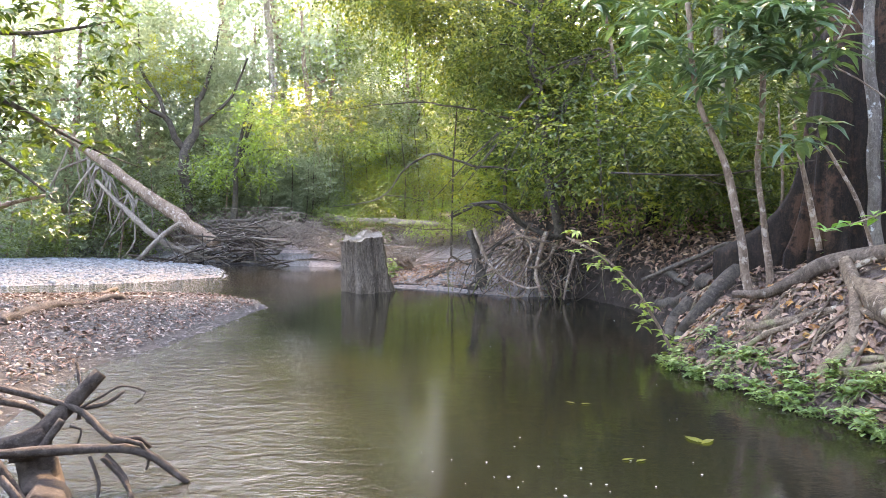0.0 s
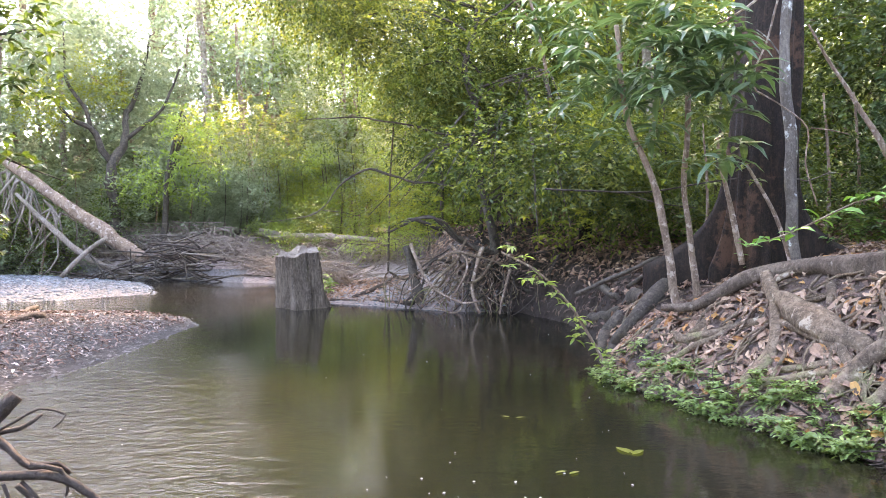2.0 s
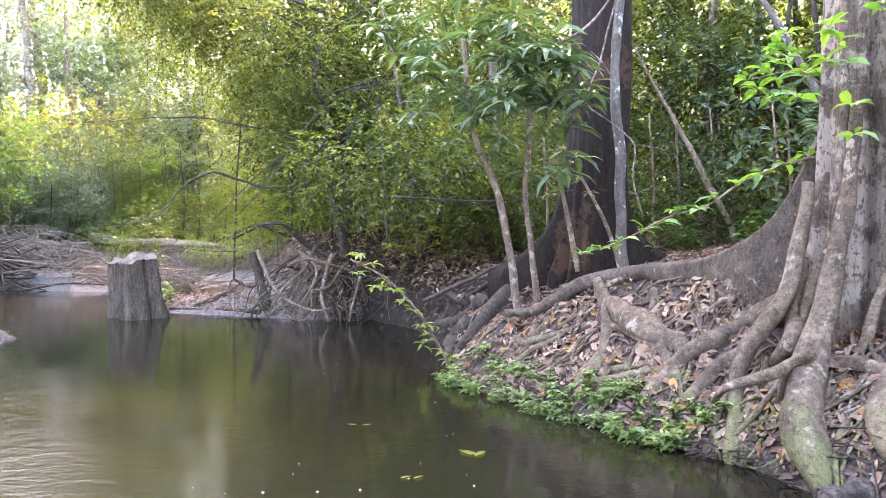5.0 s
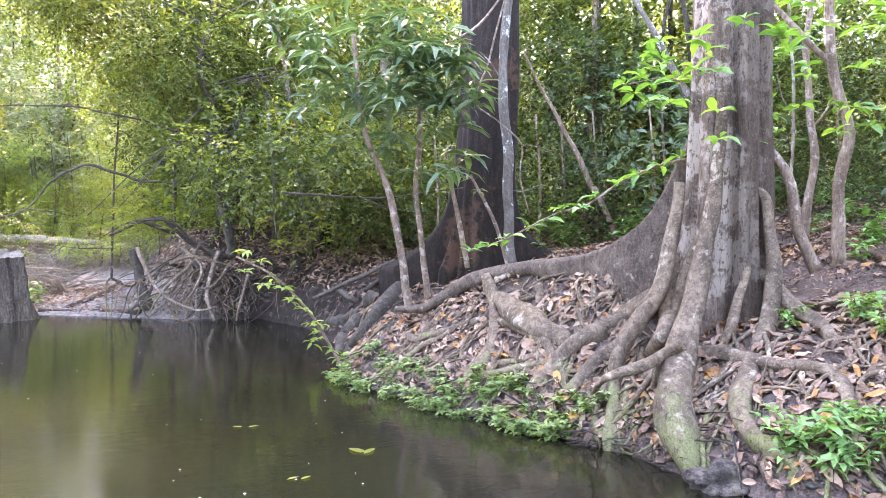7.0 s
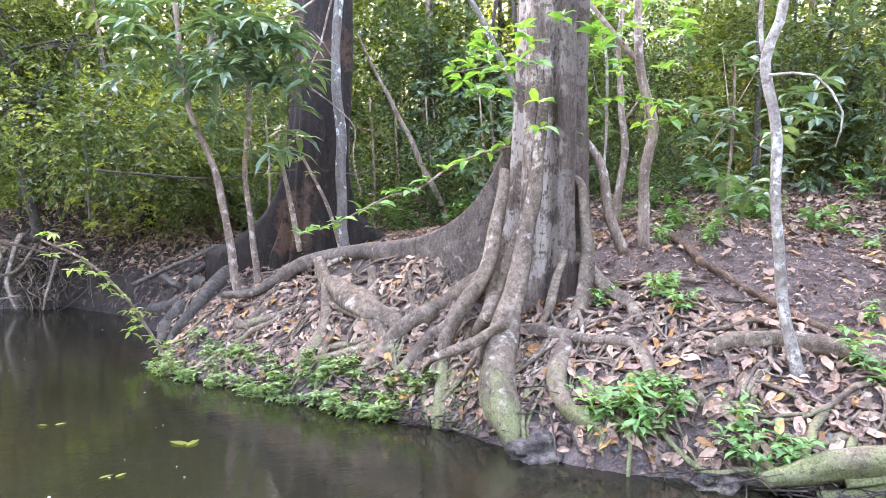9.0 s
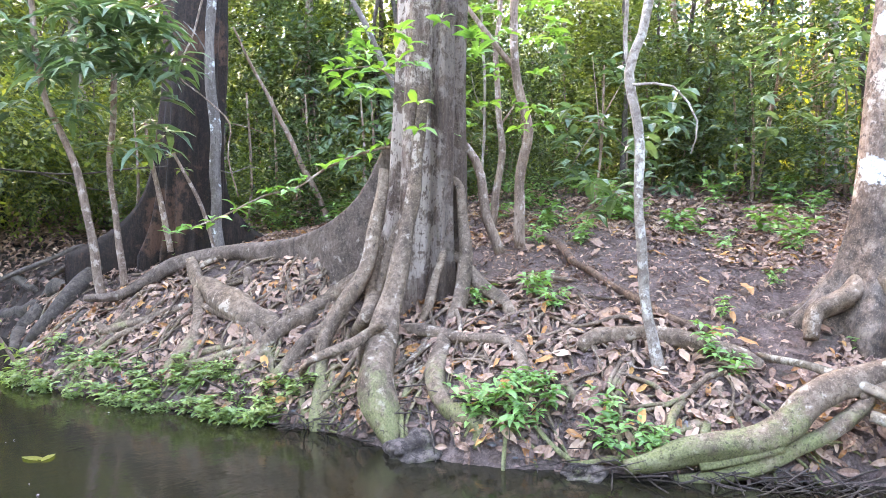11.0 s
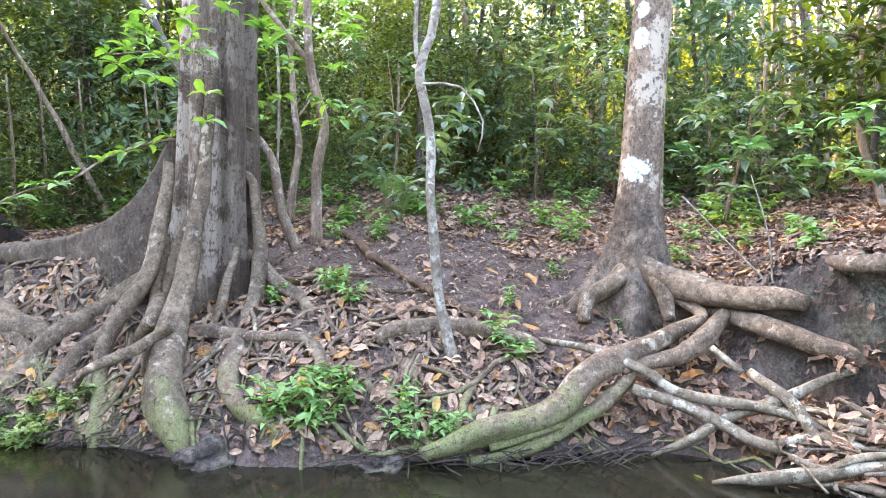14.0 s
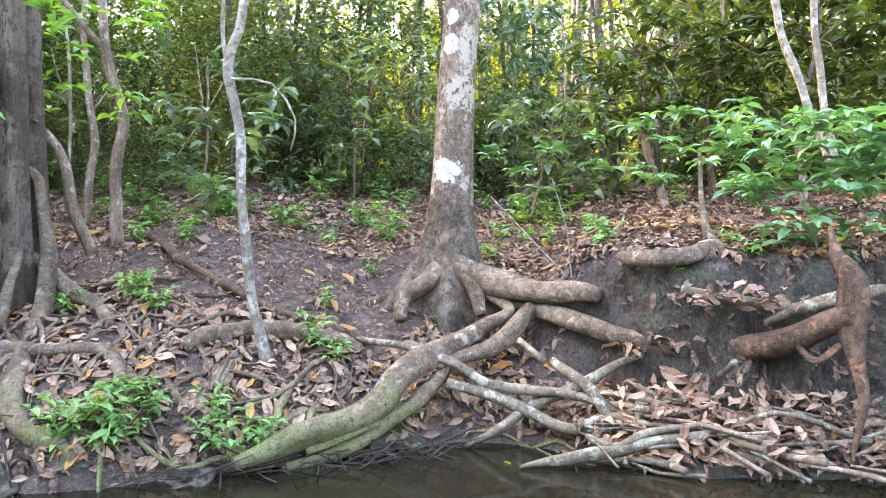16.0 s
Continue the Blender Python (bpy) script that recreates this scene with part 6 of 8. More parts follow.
# unseen high crowns roofing the creek, hung on the big trees to shade bar and water
for owner, spots in ((tree1, ((5.5, 13.5, 15.0), (7.5, 16.5, 15.5))),
                     (tree_cove, ((5.5, 20.5, 15.5), (9.0, 20.0, 15.0))),
                     (tree2, ((8.0, 10.5, 13.0), (5.0, 9.0, 13.0), (10.5, 13.5, 14.0), (9.5, 7.0, 13.0))),
                     (forked, ((-7.5, 22.5, 16.0), (-10.5, 24.5, 16.5), (-13.0, 22.5, 15.5), (-10.0, 20.0, 15.0), (-15.5, 25.5, 16.0)))):
    for k, at in enumerate(spots):
        base = Vector(owner.location)
        part("crown", LITE_M[k % 3], None, owner, where=Matrix.Translation(Vector(at) - base) @ pose(0, 0, 0, 0, 0, 77 * k) @ Matrix.Scale(0.95, 4))
        limb("limb", [(*(base + Vector((0, 0, 9))), 0.12), (*((base + Vector((0, 0, 11)) + Vector(at)) / 2), 0.08), (*at, 0.03)], BARK_SHADY, owner, sides=6, step=0.5)
# woods beyond
for k in range(34):
    az = 2 + 114 * (k + wood.uniform(0.1, 0.9)) / 34
    x, y = polar(az, wood.uniform(27, 38))
    # sun glow between 74 and 92 degrees put into yellower leaves
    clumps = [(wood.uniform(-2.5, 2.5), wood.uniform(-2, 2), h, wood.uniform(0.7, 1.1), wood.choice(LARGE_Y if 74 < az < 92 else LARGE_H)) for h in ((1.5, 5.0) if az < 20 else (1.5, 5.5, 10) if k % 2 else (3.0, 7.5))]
    forest_tree(x, y, 12, wood.uniform(0.08, 0.16), clumps, BARK_PALE, "distant sunlit tree in the woods", "distant trees")
# bare thin stems between the leaves
for k in range(44):
    az = 7 + 93 * (k + wood.uniform(0.0, 1.0)) / 44
    x, y = polar(az, wood.uniform(11.0, 16.5) + (4 if az < 6 else 1.5 if az < 22 else 0))
    z, high, r = ground_at(x, y), wood.uniform(5, 9), wood.uniform(0.016, 0.05)
    if z < 1.1:
        continue
    ob = thing("thin_tree", (x, y, z), "thin bare stem standing among the leaves", "tree", "thin forest stems")
    bx, by = wood.uniform(-0.22, 0.22) * high, wood.uniform(-0.1, 0.1) * high
    line = [(x, y, z - 0.15, r * 1.2), (x + bx * 0.15 + wood.uniform(-0.1, 0.1), y, z + high * 0.25, r), (x + bx * 0.45 + wood.uniform(-0.2, 0.2), y + by * 0.5, z + high * 0.55, r * 0.85), (x + bx, y + by, z + high, r * 0.5)]
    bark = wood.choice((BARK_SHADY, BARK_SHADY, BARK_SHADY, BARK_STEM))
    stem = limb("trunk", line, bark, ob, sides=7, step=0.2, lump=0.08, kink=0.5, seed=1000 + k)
    for j in range(3):
        u = wood.uniform(0.3, 0.95)
        p = [np.interp(u, [0, 0.25, 0.55, 1], [q[i] for q in line]) for i in range(3)]
        e = (p[0] + wood.uniform(-1.6, 1.6), p[1] + wood.uniform(-0.8, 0.4), p[2] + wood.uniform(-0.5, 0.9))
        limb("branch", [(*p, r * 0.45), ((p[0] + e[0]) / 2, (p[1] + e[1]) / 2, (p[2] + e[2]) / 2 + wood.uniform(-0.1, 0.3), r * 0.3), (*e, r * 0.12)], bark, stem, sides=5, step=0.15, kink=0.8, seed=1100 + 3 * k + j)
# sunlight on these far trunks put into pale bark
for k in range(12):
    x, y = polar(78 + 11 * (k + wood.uniform(0, 1)) / 12, wood.uniform(17, 25))
    z = ground_at(x, y)
    ob = thing("thin_tree", (x, y, z), "straight pale sunlit trunk far in the woods", "tree", "pale far trunks")
    limb("trunk", [(x, y, z - 0.2, 0.07), (x + wood.uniform(-0.2, 0.2), y, z + 4, 0.06), (x + wood.uniform(-0.5, 0.5), y, z + 9, 0.05)], BARK_PALE, ob, sides=7, step=0.4)
# the same woods carried on along the bank out of view, added to block the sun
for k in range(16):
    x, y = polar(112 + 40 * (k + wood.uniform(0.1, 0.9)) / 16, wood.uniform(10, 24))
    clumps = [(wood.uniform(-2, 2), wood.uniform(-2, 2), h, wood.uniform(1.3, 1.7), wood.choice(MEDIUM_D)) for h in (2.5, 6.5, 10)]
    forest_tree(max(x, 6.5), y, 11, 0.14, clumps, BARK_STEM, "leafy tree added out of view along the bank to block sun", "downstream trees")
# tall crowns far behind the strand
for k in range(9):
    az = -11 + 18 * (k + wood.uniform(0.1, 0.9)) / 9
    x, y = polar(az, wood.uniform(36, 42))
    clumps = [(wood.uniform(-3, 3), wood.uniform(-1, 2), h, wood.uniform(0.7, 1.0), wood.choice(LARGE_M if k % 3 else LARGE_H)) for h in (3.5, 7.0, 10.0, 13.0)]
    clumps = [c if c[2] < 9 or k % 3 == 0 or az < -4 else c[:4] + (None,) for c in clumps]
    forest_tree(x, y, 13 if k % 3 == 0 or az < -4 else 8, 0.16, clumps, BARK_STEM, "tall leafy tree far behind the strand", "far tall trees")
# trees that close the view behind the cove
for k in range(10):
    x, y = polar(-9 + 32 * (k + wood.uniform(0.1, 0.9)) / 10, wood.uniform(27, 31))
    if x < 2.5:
        continue
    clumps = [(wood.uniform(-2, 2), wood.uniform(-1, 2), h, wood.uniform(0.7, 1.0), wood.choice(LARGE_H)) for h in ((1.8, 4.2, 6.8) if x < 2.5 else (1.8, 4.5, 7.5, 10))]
    forest_tree(x, y, 11, 0.07, clumps, BARK_SHADY, "leafy tree behind the cove", "trees behind the cove")
# unseen woods added on the other bank, left and behind, to close it and hold back light
for k in range(26):
    az = -152 + 108 * (k + wood.uniform(0.1, 0.9)) / 18 if k < 18 else 150 + 60 * (k - 18 + 0.5) / 8
    x, y = polar(az, wood.uniform(17, 24))
    clumps = [(wood.uniform(-2, 2), wood.uniform(-2, 2), h, 1.6, wood.choice(MEDIUM_M)) for h in ((2.5, 6.0, 9.0) if k < 18 else (2.5, 6.0))]
    forest_tree(min(x, -8.5) if k < 18 else x, y, 9, 0.16, clumps, BARK_STEM, "unseen leafy tree added on the other bank to block light", "other bank trees")

# more unseen trees added further left to block low sun
for k in range(9):
    x, y = wood.uniform(-32, -17), 1.5 + 12 * (k + 0.5) / 9
    clumps = [(wood.uniform(-2, 2), wood.uniform(-2, 2), h, 1.8, wood.choice(MEDIUM_M)) for h in (2.5, 6, 9.5)]
    forest_tree(x, y, 10, 0.16, clumps, BARK_STEM, "unseen leafy tree added on the other bank to block light", "other bank trees")

# scrub on the far bank
for k in range(22):
    x, y = polar(-34 + 26 * (k + wood.uniform(0.1, 0.9)) / 22, wood.uniform(26.5, 31))
    z = ground_at(x, y)
    ob = thing("shrub", (x, y, z), "dull green shrub on the far bank", "shrub", "far bank shrubs")
    for h in (0.5, 1.6)[: wood.choice((1, 2))]:
        part("foliage", wood.choice(MEDIUM_H if k % 3 else MEDIUM_M), None, ob, where=pose(wood.uniform(-0.6, 0.6), wood.uniform(-0.4, 0.4), h, 0, 0, wood.uniform(0, 360)) @ Matrix.Scale(wood.uniform(0.5, 0.9), 4))
    limb("stem", [(x, y, z - 0.1, 0.05), (x + 0.2, y, z + 1.2, 0.03), (x + 0.1, y + 0.1, z + 2.4, 0.012)], BARK_STEM, ob, sides=6, step=0.3)

# ---- stump ----
def stump_mesh(base, height, r, seed):
    """A weathered stump: fluted, flared at the foot, with a slanting sawn top."""
    rng = np.random.default_rng(seed)
    n, rows = 56, 16
    a = np.arange(n) * 2 * math.pi / n
    ph = rng.uniform(0, 6.28, 6)
    verts = []
    for i in range(rows):
        u = i / (rows - 1)
        rr = r * (1 + 0.5 * math.exp(-u * 2.6) * (1 + 0.5 * np.sin(3 * a + ph[0])) + 0.16 * np.sin(4 * a + ph[1] + 0.6 * u) + 0.13 * np.sin(9 * a + ph[2] - 1.2 * u) + 0.07 * np.sin(17 * a + ph[3] + 3 * u) + 0.03 * rng.normal(0, 1, n))
        top = height * (1 + 0.10 * np.cos(a - 0.9) + 0.03 * np.sin(5 * a + ph[4]) + 0.01 * rng.normal(0, 1, n)) if i == rows - 1 else height
        z = -0.25 + (top + 0.25) * u
        verts.append(np.stack([base[0] + np.cos(a) * rr - 0.16 * u, base[1] + np.sin(a) * rr, np.broadcast_to(z, a.shape)], 1))
    verts = np.concatenate(verts)
    faces = [(i * n + k, i * n + (k + 1) % n, (i + 1) * n + (k + 1) % n, (i + 1) * n + k) for i in range(rows - 1) for k in range(n)]
    return verts, faces, verts[-n:]


ST = (-1.46, 14.66, 0.00)
stump = thing("stump", ST, "weathered grey-brown tree stump standing in the creek", "stump")
sv, sf, rim = stump_mesh(ST, 1.10, 0.34, 3)
part("trunk", mesh_of("trunk", sv, sf), STUMPWOOD, stump)
mid = rim.mean(0) - np.array([0, 0, 0.03])
part("top", mesh_of("top", np.vstack([rim, [mid]]), [(k, (k + 1) % len(rim), len(rim)) for k in range(len(rim))], False), DRIFTWOOD, stump, "pale sawn top")


# ---- thicket and bushes behind the strand ----
# thicket behind the strand, its sunlight put into brighter leaf tones
for k in range(26):
    az = -16 + 24 * (k + wood.uniform(0.0, 1.0)) / 26
    x, y = polar(az, wood.uniform(20.8, 24.0) + max(0.0, -az - 3) * 0.6)
    z = ground_at(x, y)
    if z < 0.95:
        continue
    ob = thing("shrub", (x, y, z), "yellow-green shrub behind the strand", "shrub", "thicket shrubs")
    for h in (0.5, 1.4, 2.3)[: wood.choice((2, 2, 3))]:
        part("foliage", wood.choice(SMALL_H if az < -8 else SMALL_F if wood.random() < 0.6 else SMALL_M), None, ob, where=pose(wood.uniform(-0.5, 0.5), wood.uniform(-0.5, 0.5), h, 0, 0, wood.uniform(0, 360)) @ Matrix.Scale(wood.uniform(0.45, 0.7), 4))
    limb("stem", [(x, y, z - 0.1, 0.03), (x + 0.1, y, z + 1.0, 0.022), (x + 0.1, y + 0.08, z + 2.4, 0.012)], BARK_SHADY, ob, sides=6, step=0.25)
# bushes right behind the dead log, hanging over the bank's edge, sunlight put into their leaf tones
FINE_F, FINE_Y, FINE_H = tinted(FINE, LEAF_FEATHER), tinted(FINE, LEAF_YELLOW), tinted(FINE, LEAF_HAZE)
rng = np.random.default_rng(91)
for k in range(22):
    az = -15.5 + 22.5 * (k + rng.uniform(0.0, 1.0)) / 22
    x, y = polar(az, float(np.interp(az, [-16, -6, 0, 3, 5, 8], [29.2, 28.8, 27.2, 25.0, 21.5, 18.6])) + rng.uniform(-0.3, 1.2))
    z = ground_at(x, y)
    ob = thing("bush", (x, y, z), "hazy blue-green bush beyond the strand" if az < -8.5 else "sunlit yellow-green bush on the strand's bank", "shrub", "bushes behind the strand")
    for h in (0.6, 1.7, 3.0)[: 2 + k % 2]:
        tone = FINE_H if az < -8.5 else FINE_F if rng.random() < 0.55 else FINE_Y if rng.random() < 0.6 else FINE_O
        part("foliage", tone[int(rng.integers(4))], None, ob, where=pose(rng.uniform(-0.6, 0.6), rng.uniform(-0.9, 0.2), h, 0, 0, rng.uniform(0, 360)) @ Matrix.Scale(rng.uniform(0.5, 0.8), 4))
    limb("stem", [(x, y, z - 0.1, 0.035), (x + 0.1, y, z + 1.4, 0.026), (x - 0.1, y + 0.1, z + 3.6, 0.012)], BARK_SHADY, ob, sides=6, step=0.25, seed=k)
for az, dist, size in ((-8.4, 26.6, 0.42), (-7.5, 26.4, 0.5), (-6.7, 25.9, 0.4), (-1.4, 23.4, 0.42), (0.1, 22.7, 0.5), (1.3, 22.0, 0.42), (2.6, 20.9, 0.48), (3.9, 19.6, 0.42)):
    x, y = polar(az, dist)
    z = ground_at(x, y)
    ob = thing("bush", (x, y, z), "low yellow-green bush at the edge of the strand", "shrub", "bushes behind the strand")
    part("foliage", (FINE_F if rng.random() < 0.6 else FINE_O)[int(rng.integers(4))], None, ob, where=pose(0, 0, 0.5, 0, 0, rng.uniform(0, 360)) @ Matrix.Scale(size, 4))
    limb("stem", [(x, y, z - 0.1, 0.02), (x + 0.05, y, z + 0.3, 0.016), (x, y + 0.05, z + 0.7, 0.008)], BARK_SHADY, ob, sides=6, step=0.2)
# grey brush trailing down the bank below them
twigs = []
for k in range(420):
    az = rng.uniform(-12.5, 3.5)
    x, y = polar(az, float(np.interp(az, [-12, -6, 0, 3], [25.8, 25.2, 23.2, 21.2])) + rng.normal(0, 0.5))
    out, drift, r = rng.uniform(0.4, 1.4), rng.normal(0, 0.6), rng.uniform(0.008, 0.02)
    twigs.append(tube([(x, y, ground_at(x, y) + rng.uniform(0.03, 0.25), r), (x + drift * 0.4, y - out * 0.5, ground_at(x + drift * 0.4, y - out * 0.5) + rng.uniform(0.1, 0.4), r * 0.9), (x + drift, y - out, max(0.03, ground_at(x + drift, y - out) + rng.uniform(0.0, 0.15)), r * 0.5)], sides=4, step=0.25, kink=0.6, seed=k))
ob = new("brushwood", mesh_of("brushwood", *join(twigs)))
ob.data.materials.append(BRUSHWOOD)
tagged(ob, "grey dead brushwood trailing down the bank behind the strand", "brush", kind="stuff")

# ---- undercut roots of the cove ----
rng = np.random.default_rng(21)
tangle = thing("root_tangle", (1.9, 13.8, 0.9), "tangle of thin bare roots hanging down the undercut bank", "roots")
SHORE = [(0.4, 14.6), (1.1, 14.0), (1.9, 13.75), (2.6, 13.5), (3.0, 12.6), (3.1, 11.6), (2.95, 10.2), (2.8, 9.0)]
shore = np.array(SHORE)
seg = np.concatenate([[0], np.cumsum(np.linalg.norm(np.diff(shore, axis=0), axis=1))])


def off_shore(s, out, z, r):
    """A point at s along the cove's edge, out over the water, at a height."""
    x, y = np.interp(s, seg, shore[:, 0]), np.interp(s, seg, shore[:, 1])
    i = int(np.clip(np.searchsorted(seg, s) - 1, 0, len(shore) - 2))
    tx, ty = (shore[i + 1] - shore[i]) / (seg[i + 1] - seg[i])
    return (x + ty * out * 1.0, y - tx * out * 1.0 if ty > -0.5 else y - tx * out, z, r) if tx > 0.5 else (x + ty * out, y - tx * out, z, r)


for k in range(84):
    s = float(np.clip(abs(rng.normal(1.6, 0.75)), 0.05, 3.1))
    thick = k % 8 == 0
    r = rng.uniform(0.018, 0.032) if thick else rng.uniform(0.006, 0.014)
    top, low = rng.uniform(0.55, 1.15), rng.uniform(-0.1, 0.35 if k % 3 else -0.02)
    pts, here, bow = [], s, rng.uniform(0.05, 0.55)
    drift = rng.normal(-0.1, 0.9)
    steps = 5
    for i in range(steps):
        u = i / (steps - 1)
        out = -0.75 + (0.75 + bow) * math.sin(min(1, u * 1.35) * math.pi / 2)
        pts.append(off_shore(here, out, top + (low - top) * u ** 1.3 + rng.normal(0, 0.11), r * (1 - 0.5 * u)))
        here = float(np.clip(here + drift / steps + rng.normal(0, 0.2), 0.02, seg[-1] - 0.02))
    limb("root", pts, wood.choice((BARK_STEM, BARK_ROOT, BARK_SHADY)), tangle, sides=7, step=0.09, lump=0.12, kink=0.8, seed=300 + k)
for k, line in enumerate([[(*(0.61, 13.89, 1.28), 0.035), (*(0.83, 13.57, 0.70), 0.03), (*(1.10, 13.25, 0.41), 0.025), (*(1.47, 12.92, 0.24), 0.02), (*(1.82, 12.77, 0.30), 0.012)],
                          [(*(1.66, 13.80, 1.37), 0.03), (*(1.40, 13.53, 0.94), 0.025), (*(1.08, 13.26, 0.64), 0.022), (*(0.84, 13.17, 0.35), 0.016), (*(0.79, 13.18, 0.20), 0.01)],
                          [(*(1.96, 13.66, 1.21), 0.045), (*(1.77, 13.38, 0.74), 0.042), (*(1.69, 13.09, 0.36), 0.035), (*(1.78, 12.88, 0.06), 0.025)],
                          [(*(2.18, 13.63, 1.04), 0.03), (*(1.92, 13.36, 0.73), 0.025), (*(1.67, 13.19, 0.59), 0.02), (*(1.29, 13.14, 0.67), 0.012)],
                          [(*(1.34, 13.73, 1.28), 0.025), (*(1.61, 13.30, 0.98), 0.022), (*(1.50, 13.11, 0.60), 0.02), (*(1.27, 12.94, 0.31), 0.014)],
                          [(*(1.11, 13.45, 1.00), 0.022), (*(1.44, 13.22, 1.14), 0.02), (*(1.81, 13.18, 1.06), 0.02), (*(2.36, 13.19, 0.90), 0.012)],
                          [(*(2.43, 13.38, 0.81), 0.03), (*(2.27, 13.11, 0.42), 0.025), (*(2.14, 12.82, 0.05), 0.015)]]):
    limb("root", line, BARK_ROOT if k % 2 else BARK_STEM, tangle, "pale crooked root", sides=8, step=0.09, lump=0.12, kink=0.5, seed=430 + k)
arch = thing("arching_branch", (1.99, 13.86, 1.12), "thin dark branches arching out over the strand", "branch", "arching branches")
for k, line in enumerate([[(*(2.07, 13.85, 1.06), 0.0275), (*(1.59, 13.91, 1.36), 0.0248), (*(1.28, 13.94, 1.69), 0.022), (*(0.91, 13.97, 1.80), 0.0193), (*(0.47, 13.99, 1.71), 0.0138), (*(0.06, 14.00, 1.47), 0.0066)],
                          [(*(1.53, 14.92, 2.46), 0.0165), (*(0.89, 14.97, 2.51), 0.022), (*(0.18, 15.00, 2.70), 0.0248), (*(-0.42, 14.99, 2.73), 0.022), (*(-0.78, 14.98, 2.45), 0.0193), (*(-1.14, 14.96, 1.94), 0.0165), (*(-1.64, 14.91, 1.79), 0.011), (*(-2.29, 14.82, 1.69), 0.0055)],
                          [(*(-1.14, 14.96, 1.94), 0.011), (*(-0.77, 14.98, 1.91), 0.0077), (*(-0.41, 14.99, 1.81), 0.0033)],
                          [(*(2.24, 15.03, 2.16), 0.0165), (*(2.93, 14.91, 2.35), 0.0165), (*(3.75, 14.52, 2.30), 0.0138), (*(4.62, 14.27, 1.95), 0.0066)]]):
    limb("branch", line, BARK_SHADY, arch, sides=7, step=0.12, kink=1.2, lump=0.2, seed=450 + k)


def stick(rng, mid, length, r, flat=0.25, toward=None):
    a = rng.uniform(0, 6.28) if toward is None else toward + rng.normal(0, 0.5)
    d = np.array([math.cos(a), math.sin(a), rng.normal(0, flat)])
    p, q = np.array(mid) - d * length / 2, np.array(mid) + d * length / 2
    m = (p + q) / 2 + rng.normal(0, length * 0.06, 3)
    return [(*p, r), (*m, r * 0.9), (*q, r * 0.45)]


# ---- drift debris on the far bank ----
pile = thing("debris_pile", (-6.75, 24.07, 0.06), "grey heap of driftwood sticks on the far bank", "debris")
c0 = np.array((-6.39, 23.13, 0.51))
for k in range(170):
    u = rng.normal(0, 1, 2)
    m = (c0[0] + 1.25 * u[0], c0[1] + 0.5 * u[1], max(0.1, 1.15 * math.exp(-(u[0] / 1.1) ** 2) * rng.uniform(0.1, 1.1)))
    limb("stick", stick(rng, m, rng.uniform(0.6, 2.4), rng.uniform(0.012, 0.036), 0.25, rng.choice([0.2, -0.4, 2.8])), wood.choice((DRIFTWOOD, DRIFT_DARK, BARK_SHADY)), pile, sides=5, step=0.4, lump=0.1, seed=500 + k)
shapes = []
for k in range(300):
    s = rng.uniform(0.12, 1)
    x, y = np.interp(s, [0, 0.5, 1], [-5.8, -3.0, -0.6]), np.interp(s, [0, 0.5, 1], [23.6, 21.6, 17.4])
    y += rng.uniform(0.2, 2.0)
    z = ground_at(x, y)
    shapes.append(tube([(x, y, z + rng.uniform(0, 0.3), 0.016), (x + rng.normal(0, 0.3), y - 0.2, z + rng.uniform(0.1, 0.55), 0.014), (x + rng.normal(0, 0.7), y - rng.uniform(0.2, 0.6), z + rng.uniform(-0.1, 0.6), 0.006)], sides=4, step=0.25, seed=k))
for k in range(420):
    x, y = rng.uniform(-15, -4.5), 0.0
    y = np.interp(x, [-15, -8, -4.5], [27.2, 24.6, 22.6]) + rng.uniform(0.2, 2.6)
    z = ground_at(x, y)
    shapes.append(tube([(x, y, z, 0.02), (x + rng.normal(0, 0.4), y - 0.2, z + rng.uniform(0.1, 0.7), 0.016), (x + rng.normal(0, 1.0), y - rng.uniform(0.1, 0.7), z + rng.uniform(-0.2, 0.5), 0.007)], sides=4, step=0.3, seed=k))
brush = new("brush", mesh_of("brush", *join(shapes)))
brush.data.materials.append(BRUSHWOOD)
tagged(brush, "dry grey brushwood hanging over the far bank", "brushwood", kind="stuff")
dead = thing("dead_twigs", (-11.79, 23.18, 2.99), "bare dead twigs of the leaning log", "branches")
for k in range(26):
    b = np.array((-12.22, 24.08, 3.97)) + (np.array((-9.63, 23.50, 1.94)) - np.array((-12.22, 24.08, 3.97))) * rng.uniform(0, 1)
    e = b + np.array([rng.uniform(-1.2, 0.8), rng.uniform(-0.8, 0.2), -rng.uniform(0.6, 2.4)])
    limb("twig", [(*b, 0.04), (*((b + e) / 2 + rng.normal(0, 0.2, 3)), 0.03), (*e, 0.012)], DRIFTWOOD, dead, sides=5, step=0.4, seed=700 + k)

